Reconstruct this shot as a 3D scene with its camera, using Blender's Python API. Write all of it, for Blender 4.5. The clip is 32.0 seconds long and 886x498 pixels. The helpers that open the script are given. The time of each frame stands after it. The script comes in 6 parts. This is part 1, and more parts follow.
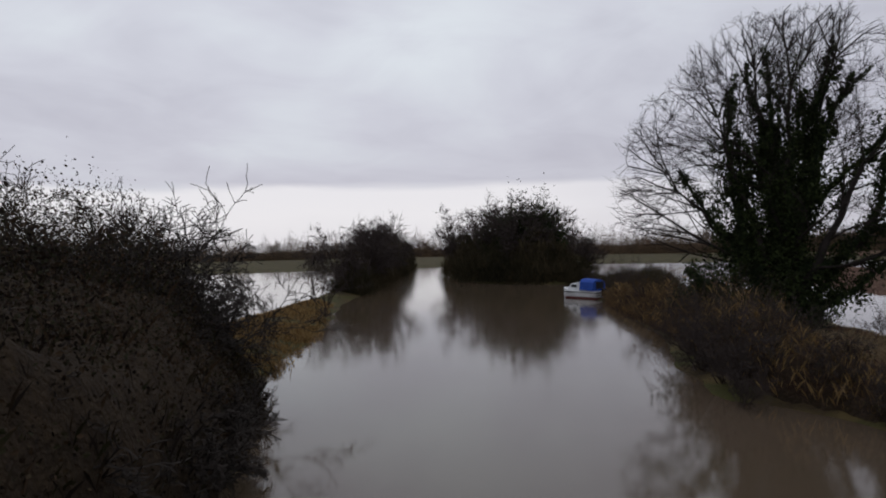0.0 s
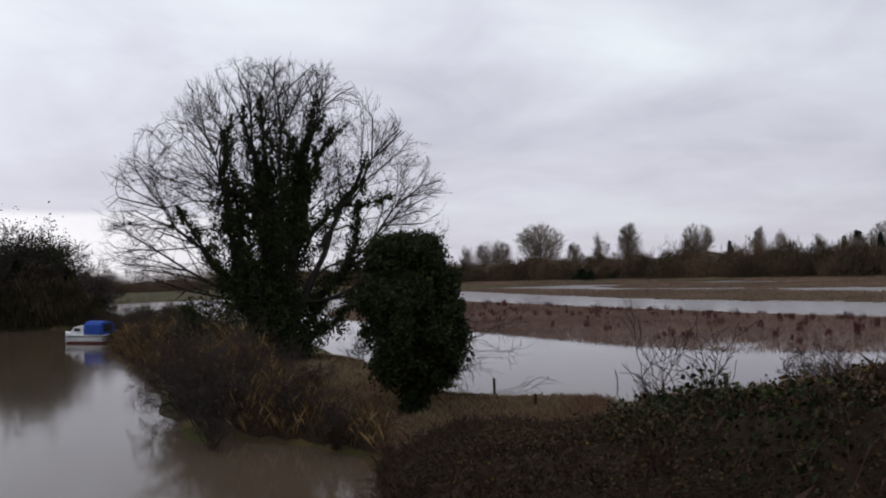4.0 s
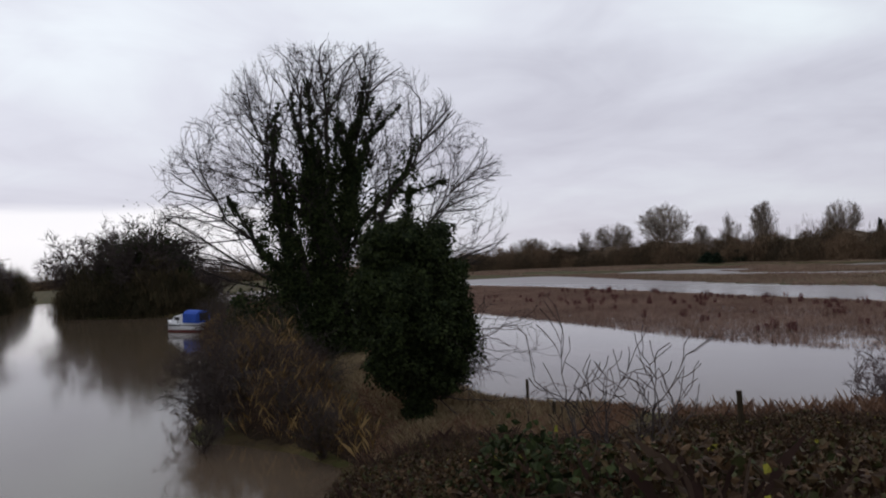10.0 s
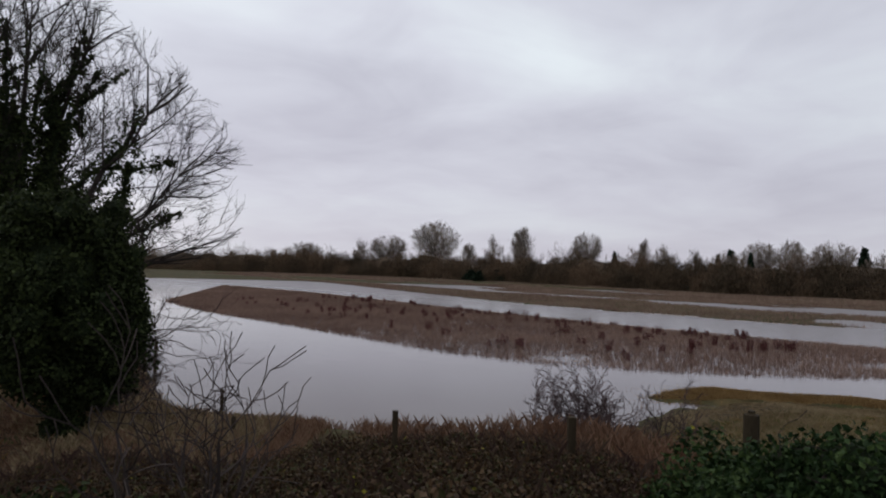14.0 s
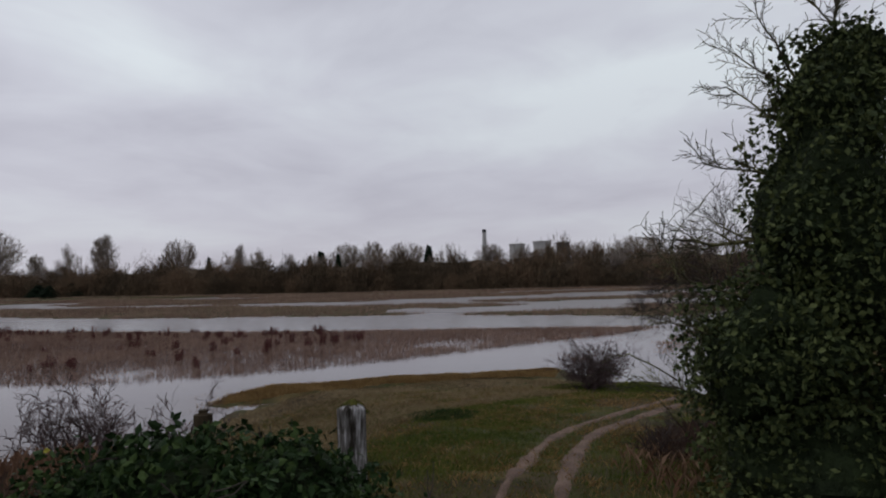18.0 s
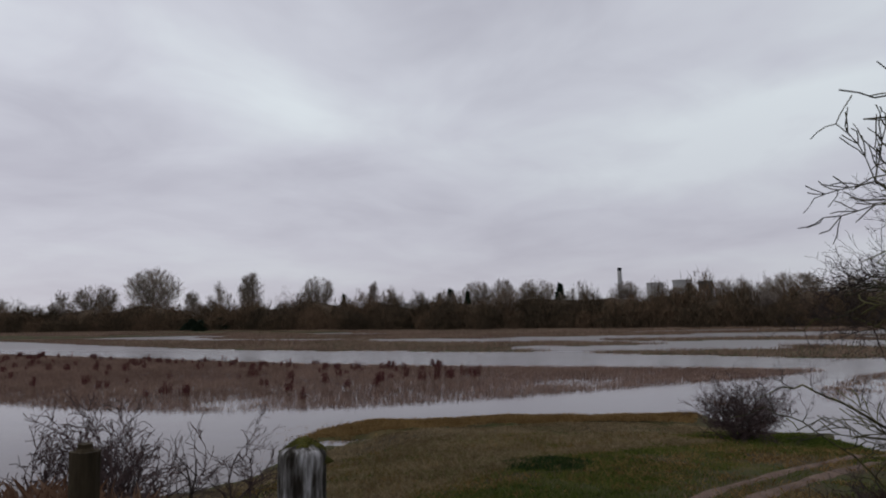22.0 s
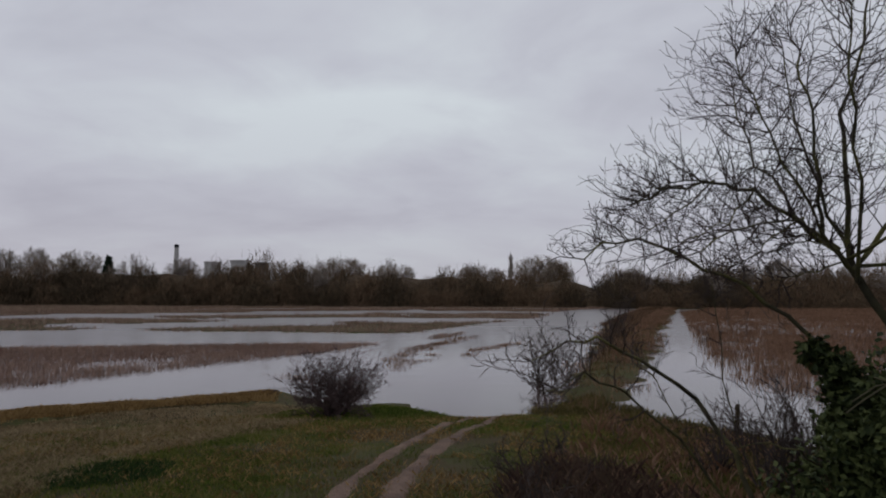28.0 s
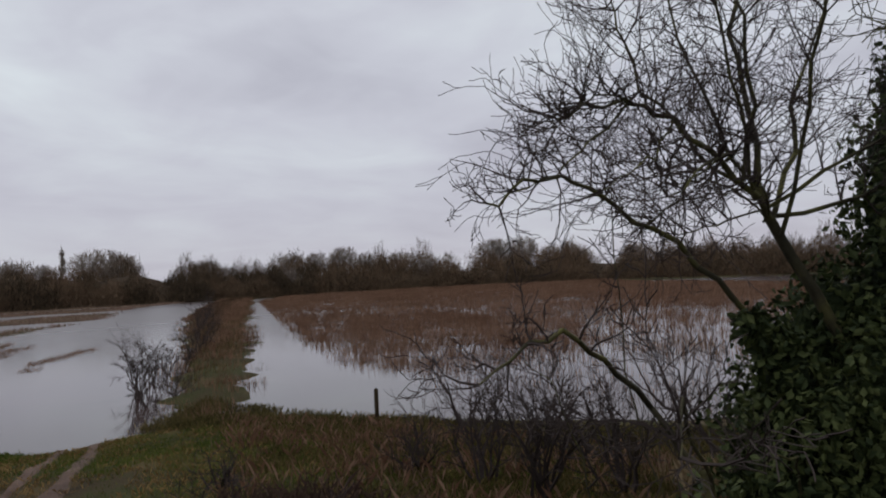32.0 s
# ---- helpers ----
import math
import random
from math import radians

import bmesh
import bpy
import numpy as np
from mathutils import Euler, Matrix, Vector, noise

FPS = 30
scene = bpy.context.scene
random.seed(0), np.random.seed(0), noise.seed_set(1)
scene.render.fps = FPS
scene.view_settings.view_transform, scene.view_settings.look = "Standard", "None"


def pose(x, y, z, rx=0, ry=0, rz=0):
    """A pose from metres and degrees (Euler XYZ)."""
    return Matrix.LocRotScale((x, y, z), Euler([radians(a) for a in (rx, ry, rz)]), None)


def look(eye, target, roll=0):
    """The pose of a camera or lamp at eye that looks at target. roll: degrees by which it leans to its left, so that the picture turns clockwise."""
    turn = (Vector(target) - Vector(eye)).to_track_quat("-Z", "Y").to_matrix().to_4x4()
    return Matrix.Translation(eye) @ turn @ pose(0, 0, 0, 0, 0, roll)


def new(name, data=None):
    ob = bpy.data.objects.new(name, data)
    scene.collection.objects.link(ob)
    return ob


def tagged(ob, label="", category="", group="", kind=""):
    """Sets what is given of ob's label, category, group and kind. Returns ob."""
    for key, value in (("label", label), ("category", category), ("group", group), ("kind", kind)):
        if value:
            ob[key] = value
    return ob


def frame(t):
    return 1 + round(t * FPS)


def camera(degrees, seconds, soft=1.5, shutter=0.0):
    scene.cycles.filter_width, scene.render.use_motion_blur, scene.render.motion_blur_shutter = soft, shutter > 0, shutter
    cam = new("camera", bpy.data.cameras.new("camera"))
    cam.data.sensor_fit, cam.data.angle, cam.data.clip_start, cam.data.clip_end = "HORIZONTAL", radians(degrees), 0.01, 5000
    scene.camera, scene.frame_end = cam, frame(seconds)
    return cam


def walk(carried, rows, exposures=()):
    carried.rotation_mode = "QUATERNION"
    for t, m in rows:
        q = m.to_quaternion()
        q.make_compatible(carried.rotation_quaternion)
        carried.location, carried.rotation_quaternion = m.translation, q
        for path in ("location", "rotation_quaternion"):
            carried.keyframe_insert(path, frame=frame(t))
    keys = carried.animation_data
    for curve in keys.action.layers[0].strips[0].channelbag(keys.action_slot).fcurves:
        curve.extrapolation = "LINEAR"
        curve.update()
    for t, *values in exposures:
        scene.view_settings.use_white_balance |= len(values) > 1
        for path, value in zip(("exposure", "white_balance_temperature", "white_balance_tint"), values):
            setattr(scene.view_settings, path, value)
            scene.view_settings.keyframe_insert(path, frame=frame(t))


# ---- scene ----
cam = camera(65.7, 32.0, soft=2.0)
PATH = [
    (0, (1.056, -0.902, 4.843), (1.155, 1.096, 4.846), -1.3),
    (0.5, (1.17, -0.901, 4.786), (1.684, 1.032, 4.803), -3.9),
    (1, (1.335, -0.961, 4.816), (2.131, 0.874, 4.851), -4.8),
    (1.5, (1.577, -0.988, 4.823), (2.599, 0.731, 4.879), -4.7),
    (2, (1.853, -0.908, 4.817), (3.031, 0.708, 4.86), -2.5),
    (2.5, (2.136, -0.888, 4.806), (3.489, 0.584, 4.83), -4.9),
    (4.5, (3.724, -0.786, 4.811), (4.995, 0.756, 4.891), -1.4),
    (5, (4.087, -0.795, 4.788), (5.412, 0.701, 4.865), -1.1),
    (5.5, (4.402, -0.876, 4.798), (5.794, 0.559, 4.842), -0.8),
    (6, (4.777, -0.964, 4.795), (6.114, 0.524, 4.812), -2.1),
    (6.5, (5.157, -0.968, 4.809), (6.453, 0.555, 4.845), 0.3),
    (7, (5.502, -1.037, 4.823), (6.663, 0.591, 4.872), -0.3),
    (7.5, (5.888, -1.026, 4.818), (6.993, 0.641, 4.857), -1.8),
    (8, (6.247, -1.016, 4.838), (7.377, 0.634, 4.881), -1.6),
    (8.5, (6.466, -1.115, 4.911), (7.313, 0.696, 4.975), -0.5),
    (9, (6.718, -1.068, 4.933), (7.379, 0.818, 5.011), -0.4),
    (9.5, (7.048, -1.0, 4.871), (7.806, 0.845, 5.011), -1.7),
    (10, (7.425, -0.996, 4.844), (8.41, 0.744, 4.887), -2.8),
    (10.5, (7.829, -0.907, 4.83), (9.143, 0.6, 4.854), 0.4),
    (11, (8.252, -0.842, 4.828), (9.729, 0.505, 4.801), -1.8),
    (11.5, (8.635, -0.833, 4.823), (10.047, 0.584, 4.832), 0.0),
    (12, (8.998, -0.789, 4.796), (10.532, 0.494, 4.835), 0.9),
    (12.5, (9.321, -0.803, 4.783), (10.836, 0.503, 4.772), -1.3),
    (13, (9.555, -0.787, 4.753), (11.009, 0.586, 4.802), 0.8),
    (13.5, (9.818, -0.75, 4.697), (11.287, 0.607, 4.751), 1.4),
    (15.5, (11.068, -0.723, 4.447), (12.724, 0.396, 4.529), -0.0),
    (16, (11.115, -0.961, 4.468), (12.925, -0.111, 4.515), -1.0),
    (16.5, (11.13, -1.239, 4.497), (12.963, -0.444, 4.571), -1.6),
    (17, (11.371, -1.417, 4.475), (13.321, -0.975, 4.512), -0.9),
    (17.5, (11.727, -1.54, 4.431), (13.661, -1.043, 4.537), -2.5),
    (18, (12.078, -1.593, 4.369), (14.048, -1.256, 4.443), -1.6),
    (18.5, (12.457, -1.669, 4.287), (14.417, -1.273, 4.349), -3.3),
    (19, (12.816, -1.706, 4.23), (14.767, -1.285, 4.36), -2.2),
    (19.5, (13.192, -1.739, 4.167), (15.123, -1.253, 4.351), -1.0),
    (20, (13.596, -1.77, 4.105), (15.529, -1.271, 4.243), -0.5),
    (20.5, (13.966, -1.767, 4.039), (15.909, -1.32, 4.2), -0.5),
    (21, (14.3, -1.796, 3.99), (16.176, -1.127, 4.174), -2.0),
    (21.5, (14.733, -1.716, 3.916), (16.651, -1.176, 4.086), -0.7),
    (22, (15.065, -1.697, 3.855), (16.927, -0.995, 4.051), -1.0),
    (22.5, (15.418, -1.582, 3.784), (17.255, -0.817, 3.989), -0.7),
    (23, (15.776, -1.453, 3.718), (17.559, -0.568, 3.915), -0.7),
    (23.5, (15.997, -1.377, 3.676), (17.792, -0.503, 3.799), -1.6),
    (24, (16.234, -1.275, 3.623), (18.132, -0.665, 3.791), 0.7),
    (24.5, (16.641, -1.065, 3.545), (18.538, -0.459, 3.724), 1.7),
    (25, (17.02, -0.876, 3.485), (18.973, -0.449, 3.544), 1.6),
    (25.5, (17.2, -0.795, 3.47), (19.191, -0.605, 3.507), 0.2),
    (27.5, (17.856, -0.56, 3.455), (19.822, -0.889, 3.618), -1.4),
    (28, (18.226, -0.574, 3.45), (20.153, -1.092, 3.581), 0.4),
    (28.5, (18.547, -0.534, 3.447), (20.405, -1.253, 3.63), 1.4),
    (29, (18.888, -0.519, 3.444), (20.687, -1.372, 3.635), 1.0),
    (29.5, (19.225, -0.508, 3.441), (20.988, -1.436, 3.621), -0.0),
    (30, (19.518, -0.466, 3.437), (21.12, -1.646, 3.634), -2.1),
    (30.5, (19.839, -0.441, 3.43), (21.458, -1.598, 3.624), -3.8),
    (31, (20.103, -0.41, 3.425), (21.656, -1.663, 3.557), -2.8),
    (31.5, (20.331, -0.372, 3.42), (21.626, -1.892, 3.536), -2.4),
    (32, (20.614, -0.397, 3.412), (21.902, -1.925, 3.493), -2.7),
]
walk(cam, [(t, look(eye, target, roll)) for t, eye, target, roll in PATH], [(0, -0.1), (2, 0.08), (5, 0.18), (9, 0.18), (13, 0.16), (16, -0.06), (20, -0.04), (24, -0.14), (28, -0.16), (29.5, -0.06), (31, -0.12), (32, 0.0)])

# ---- world, light ----
SUN_ELEVATION, SUN_AZIMUTH = radians(64), radians(-8)
world = bpy.data.worlds.new("overcast_sky")
scene.world = world
world.use_nodes = True
wn, wl = world.node_tree.nodes, world.node_tree.links
wn.clear()


def wnode(kind, **kw):
    n = wn.new(kind)
    for k, v in kw.items():
        n.inputs[k].default_value = v
    return n


def wramp(fac, stops):
    n = wn.new("ShaderNodeValToRGB")
    while len(n.color_ramp.elements) < len(stops):
        n.color_ramp.elements.new(0.5)
    for e, (pos, col) in zip(n.color_ramp.elements, stops):
        e.position, e.color = pos, (*col, 1)
    wl.new(fac, n.inputs[0])
    return n.outputs[0]


def wmath(op, a, b):
    n = wn.new("ShaderNodeMath")
    n.operation = op
    for i, v in enumerate((a, b)):
        if isinstance(v, (int, float)):
            n.inputs[i].default_value = v
        else:
            wl.new(v, n.inputs[i])
    return n.outputs[0]


def wmix(fac, a, b, mode="MIX"):
    n = wn.new("ShaderNodeMix")
    n.data_type, n.blend_type = "RGBA", mode
    for sock, v in ((n.inputs[0], fac), (n.inputs[6], a), (n.inputs[7], b)):
        if isinstance(v, (int, float)):
            sock.default_value = v
        elif isinstance(v, tuple):
            sock.default_value = (*v, 1)
        else:
            wl.new(v, sock)
    return n.outputs[2]


sky = wn.new("ShaderNodeTexSky")
sky.sky_type, sky.sun_disc = "NISHITA", False
sky.sun_elevation, sky.sun_rotation = SUN_ELEVATION, SUN_AZIMUTH
coord = wn.new("ShaderNodeTexCoord")
split = wn.new("ShaderNodeSeparateXYZ")
wl.new(coord.outputs["Generated"], split.inputs[0])
height = split.outputs[2]
# clouds lie flat: the higher over the horizon, the larger they look
flat = wn.new("ShaderNodeCombineXYZ")
over = wmath("ADD", wmath("MAXIMUM", height, 0.0), 0.16)
wl.new(wmath("DIVIDE", split.outputs[0], over), flat.inputs[0])
wl.new(wmath("DIVIDE", split.outputs[1], over), flat.inputs[1])
big = wnode("ShaderNodeTexNoise", Scale=0.62, Detail=5.0, Roughness=0.5, Distortion=0.4)
wl.new(flat.outputs[0], big.inputs["Vector"])
wisp = wnode("ShaderNodeTexNoise", Scale=1.9, Detail=4.0, Roughness=0.55, Distortion=0.8)
wl.new(flat.outputs[0], wisp.inputs["Vector"])
mixed_cloud = wmath("ADD", wmath("MULTIPLY", big.outputs[0], 0.78), wmath("MULTIPLY", wisp.outputs[0], 0.22))
clouds = wramp(mixed_cloud, [(0.34, (0.45, 0.45, 0.52)), (0.49, (0.60, 0.615, 0.685)), (0.64, (0.73, 0.785, 0.825))])
low = wramp(height, [(0.0, (1, 1, 1)), (0.30, (0, 0, 0))])
grey = wmix(wmath("MULTIPLY", low, 0.75), clouds, (0.485, 0.465, 0.54))
# a bright gap under the cloud edge, low over the river
toward = wmath("ADD", wmath("MULTIPLY", split.outputs[1], 0.97), wmath("MULTIPLY", split.outputs[0], -0.22))
gap_a = wramp(toward, [(0.70, (0, 0, 0)), (0.93, (1, 1, 1))])
edge = wmath("ADD", height, wmath("MULTIPLY", wmath("SUBTRACT", big.outputs[0], 0.5), 0.05))
gap_h = wramp(edge, [(0.015, (0.8, 0.8, 0.8)), (0.055, (1, 1, 1)), (0.088, (0.95, 0.95, 0.95)), (0.096, (0, 0, 0))])
glow = wramp(toward, [(0.0, (1, 1, 1)), (1.0, (1.18, 1.17, 1.16))])
grey = wmix(1.0, grey, glow, "MULTIPLY")
grey = wmix(wmath("MULTIPLY", gap_a, gap_h), grey, (0.90, 0.875, 0.91))
dim = wmix(1.0, sky.outputs[0], (0.1, 0.1, 0.1), "MULTIPLY")
veil = wmix(0.94, dim, grey)
back = wnode("ShaderNodeBackground", Strength=1.0)
wl.new(veil, back.inputs[0])
wl.new(back.outputs[0], wn.new("ShaderNodeOutputWorld").inputs[0])

sun = new("sun", bpy.data.lights.new("sun", "SUN"))
sun.data.energy, sun.data.angle, sun.data.color = 0.5, radians(40), (1.0, 0.97, 0.93)
sun.matrix_world = look((0, 0, 60), (60 * math.sin(SUN_AZIMUTH) * -1, -60 * math.cos(SUN_AZIMUTH), 60 - 60 * math.tan(SUN_ELEVATION)))

# ---- materials ----


def surface(name, colours, scale=3.0, fine=40.0, rough=0.85, bump=0.3, bump_scale=60.0, island=False, spots=None, spec=0.1, coords="Object", depth=0.02, stretch=None, objrand=0.0):
    """Two scales of noise between the colours, with bump. island: each piece picks its tone. spots: (colour, scale, from)"""
    m = bpy.data.materials.new(name)
    m.use_nodes = True
    ns, ls = m.node_tree.nodes, m.node_tree.links
    bsdf = ns["Principled BSDF"]
    bsdf.inputs["Roughness"].default_value = rough
    bsdf.inputs["Specular IOR Level"].default_value = spec
    tc = ns.new("ShaderNodeTexCoord")
    geo = ns.new("ShaderNodeNewGeometry")
    at = geo.outputs["Position"] if coords == "World" else tc.outputs["Object"]

    if stretch:
        mp = ns.new("ShaderNodeMapping")
        mp.inputs["Scale"].default_value = stretch
        ls.new(at, mp.inputs[0])
        at = mp.outputs[0]

    def noise_at(s, detail=4.0):
        n = ns.new("ShaderNodeTexNoise")
        n.inputs["Scale"].default_value, n.inputs["Detail"].default_value = s, detail
        ls.new(at, n.inputs["Vector"])
        return n.outputs[0]

    def mixed(fac, a, b):
        n = ns.new("ShaderNodeMix")
        n.data_type = "RGBA"
        for sock, v in ((n.inputs[0], fac), (n.inputs[6], a), (n.inputs[7], b)):
            if isinstance(v, float):
                sock.default_value = v
            elif isinstance(v, tuple):
                sock.default_value = (*v, 1)
            else:
                ls.new(v, sock)
        return n.outputs[2]

    def add(a, b, k):
        n = ns.new("ShaderNodeMath")
        n.operation = "MULTIPLY_ADD"
        ls.new(b, n.inputs[0])
        n.inputs[1].default_value = k
        ls.new(a, n.inputs[2])
        return n.outputs[0]

    fac = noise_at(scale)
    f2 = noise_at(fine, 2.0)
    fac = add(fac, f2, 0.45)
    lift = -0.22
    if island:
        fac = add(fac, geo.outputs["Random Per Island"], 0.75)
        lift -= 0.37
    if objrand:
        oi = ns.new("ShaderNodeObjectInfo")
        fac = add(fac, oi.outputs["Random"], objrand)
        lift -= objrand / 2
    off = ns.new("ShaderNodeMath")
    off.operation = "ADD"
    ls.new(fac, off.inputs[0])
    off.inputs[1].default_value = lift
    ramp = ns.new("ShaderNodeValToRGB")
    n = len(colours)
    while len(ramp.color_ramp.elements) < n:
        ramp.color_ramp.elements.new(0.5)
    for i, (e, c) in enumerate(zip(ramp.color_ramp.elements, colours)):
        e.position, e.color = 0.25 + 0.5 * i / max(1, n - 1), (*c, 1)
    ls.new(off.outputs[0], ramp.inputs[0])
    col = ramp.outputs[0]
    if spots:
        sc, sscale, start = spots
        r2 = ns.new("ShaderNodeValToRGB")
        r2.color_ramp.elements[0].position, r2.color_ramp.elements[1].position = start, min(1.0, start + 0.1)
        ls.new(noise_at(sscale, 5.0), r2.inputs[0])
        col = mixed(r2.outputs[0], col, sc)
    ls.new(col, bsdf.inputs["Base Color"])
    if bump:
        b = ns.new("ShaderNodeBump")
        b.inputs["Strength"].default_value, b.inputs["Distance"].default_value = bump, depth
        ls.new(noise_at(bump_scale, 5.0), b.inputs["Height"])
        ls.new(b.outputs[0], bsdf.inputs["Normal"])
    return m


def plain(name, colour, rough=0.5, metal=0.0):
    dark = tuple(c * 0.75 for c in colour)
    m = surface(name, [dark, colour], scale=2.0, fine=25.0, rough=rough, bump=0.1, bump_scale=30.0)
    m.node_tree.nodes["Principled BSDF"].inputs["Metallic"].default_value = metal
    return m


M_GROUND = surface("turf_and_mud", [(0.023, 0.016, 0.009), (0.049, 0.035, 0.016), (0.040, 0.043, 0.012), (0.079, 0.058, 0.027)], scale=0.35, fine=6.0, bump=0.8, bump_scale=14.0, coords="World", depth=0.05, spots=((0.085, 0.062, 0.026), 0.55, 0.56))
M_TRACK = surface("trodden_earth", [(0.055, 0.034, 0.024), (0.105, 0.066, 0.048), (0.165, 0.11, 0.083)], scale=1.5, fine=14.0, bump=0.7, bump_scale=25.0, coords="World", rough=0.7)
M_BARK = surface("bark", [(0.022, 0.02, 0.016), (0.045, 0.038, 0.03), (0.075, 0.066, 0.05)], scale=4.0, fine=30.0, bump=0.8, bump_scale=22.0)
M_TWIG = surface("bare_twigs", [(0.035, 0.028, 0.026), (0.06, 0.046, 0.042)], scale=2.0, fine=20.0, bump=0, island=False)
M_PURPLE = surface("purplish_twigs", [(0.042, 0.029, 0.029), (0.085, 0.058, 0.056)], scale=2.0, fine=20.0, bump=0)
M_ASHTWIG = surface("ash_twigs", [(0.02, 0.017, 0.015), (0.038, 0.031, 0.028)], scale=2.0, fine=20.0, bump=0)
M_LICHEN = surface("lichened_bark", [(0.03, 0.028, 0.02), (0.055, 0.05, 0.03), (0.12, 0.115, 0.04)], scale=3.0, fine=14.0, bump=0.6, bump_scale=30.0)
# pale colour makes up for distance haze and the dense crowns' own shading
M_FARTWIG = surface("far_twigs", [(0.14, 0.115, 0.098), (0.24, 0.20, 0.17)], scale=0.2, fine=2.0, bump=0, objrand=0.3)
M_SCRUB = surface("brown_scrub", [(0.031, 0.021, 0.011), (0.074, 0.046, 0.024), (0.131, 0.075, 0.037)], scale=0.12, fine=1.0, bump=0, island=True, coords="World", objrand=0.45)
M_WOOD = surface("wood_edge_twigs", [(0.045, 0.035, 0.022), (0.088, 0.063, 0.041), (0.140, 0.092, 0.058)], scale=0.06, fine=0.6, bump=0, island=True, coords="World", objrand=0.5)
M_BANKWOOD = surface("ivied_bank_twigs", [(0.020, 0.019, 0.010), (0.040, 0.034, 0.018), (0.070, 0.052, 0.028)], scale=0.3, fine=1.5, bump=0, island=True, coords="World", objrand=0.4)
M_UNDERWOOD = surface("wood_undergrowth", [(0.030, 0.022, 0.014), (0.056, 0.040, 0.026), (0.090, 0.062, 0.040)], scale=0.15, fine=1.2, bump=1.0, bump_scale=0.8, depth=1.5, coords="World")
M_IVY = surface("ivy_leaves", [(0.012, 0.016, 0.006), (0.020, 0.028, 0.010), (0.034, 0.045, 0.015)], scale=0.8, fine=6.0, rough=0.75, bump=0, island=True, spec=0.08)
# lighter copy of ivy_leaves, its colour raised against the near clumps' self-shadow
M_IVYNEAR = surface("near_ivy_leaves", [(0.022, 0.032, 0.012), (0.042, 0.056, 0.019), (0.075, 0.090, 0.032)], scale=0.9, fine=7.0, rough=0.65, bump=0, island=True, spec=0.12)
# dark colour for foliage cores, painting in the shade behind the outer leaves
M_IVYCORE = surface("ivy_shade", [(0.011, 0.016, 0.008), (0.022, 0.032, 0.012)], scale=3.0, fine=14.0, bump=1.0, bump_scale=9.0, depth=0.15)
M_GREEN = surface("evergreen_leaves", [(0.010, 0.022, 0.006), (0.019, 0.038, 0.011), (0.038, 0.062, 0.017)], scale=1.2, fine=9.0, rough=0.65, bump=0, island=True, spec=0.1)
M_CONIFER = surface("conifer_needles", [(0.008, 0.016, 0.009), (0.018, 0.03, 0.016)], scale=0.5, fine=4.0, bump=0, island=True)
M_BRAMBLE = surface("bramble_leaves", [(0.026, 0.015, 0.008), (0.050, 0.028, 0.014), (0.029, 0.035, 0.011), (0.071, 0.041, 0.020)], scale=0.6, fine=5.0, rough=0.6, bump=0, island=True)
M_RUSSET = surface("russet_scrub_leaves", [(0.045, 0.026, 0.014), (0.082, 0.048, 0.025), (0.060, 0.050, 0.022), (0.13, 0.080, 0.042)], scale=0.4, fine=5.0, rough=0.7, bump=0, island=True)
# bramble tones darkened to paint the thicket side turned from the bright sky
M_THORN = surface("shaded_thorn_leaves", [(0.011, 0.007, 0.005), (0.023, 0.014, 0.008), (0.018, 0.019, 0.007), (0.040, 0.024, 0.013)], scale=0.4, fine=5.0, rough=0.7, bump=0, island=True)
M_YELLOW = surface("yellowing_leaves", [(0.16, 0.15, 0.02), (0.28, 0.25, 0.04)], scale=0.8, fine=5.0, bump=0, island=True)
M_STEM = surface("bramble_stems", [(0.04, 0.022, 0.018), (0.075, 0.05, 0.035)], scale=1.0, fine=9.0, bump=0, island=True)
M_SEDGE = surface("dead_sedge", [(0.135, 0.085, 0.064), (0.216, 0.138, 0.108), (0.302, 0.205, 0.160)], scale=0.10, fine=1.2, bump=0, island=True, coords="World")
M_REED = surface("dead_reed", [(0.105, 0.055, 0.033), (0.168, 0.094, 0.058), (0.225, 0.140, 0.094)], scale=0.12, fine=1.0, bump=0, island=True, coords="World")
M_DOCK = surface("dock_seed_heads", [(0.065, 0.024, 0.022), (0.125, 0.045, 0.040)], scale=2.0, fine=9.0, bump=0, island=True)
M_STRAW = surface("straw_grass", [(0.12, 0.086, 0.046), (0.22, 0.16, 0.09), (0.31, 0.24, 0.145)], scale=0.5, fine=4.0, bump=0, island=True, coords="World")
M_TAWNY = surface("tawny_grass", [(0.115, 0.068, 0.024), (0.20, 0.122, 0.048), (0.28, 0.185, 0.08)], scale=0.4, fine=3.0, bump=0, island=True, coords="World")
M_OLIVE = surface("olive_rough_grass", [(0.040, 0.036, 0.011), (0.072, 0.060, 0.018), (0.12, 0.092, 0.036)], scale=0.6, fine=4.0, bump=0, island=True, coords="World")
M_FIELD = surface("pale_field_grass", [(0.127, 0.085, 0.062), (0.201, 0.140, 0.105), (0.286, 0.210, 0.150)], scale=0.05, fine=0.6, bump=0, island=True, coords="World")
M_GRASS = surface("green_grass", [(0.030, 0.050, 0.007), (0.072, 0.108, 0.013), (0.135, 0.130, 0.036)], scale=0.55, fine=4.0, bump=0, island=True, coords="World")
M_POST = surface("weathered_oak", [(0.010, 0.008, 0.006), (0.03, 0.025, 0.02), (0.14, 0.132, 0.126), (0.42, 0.41, 0.42)], scale=13.0, fine=50.0, bump=1.0, bump_scale=40.0, stretch=(1.0, 1.0, 0.2))
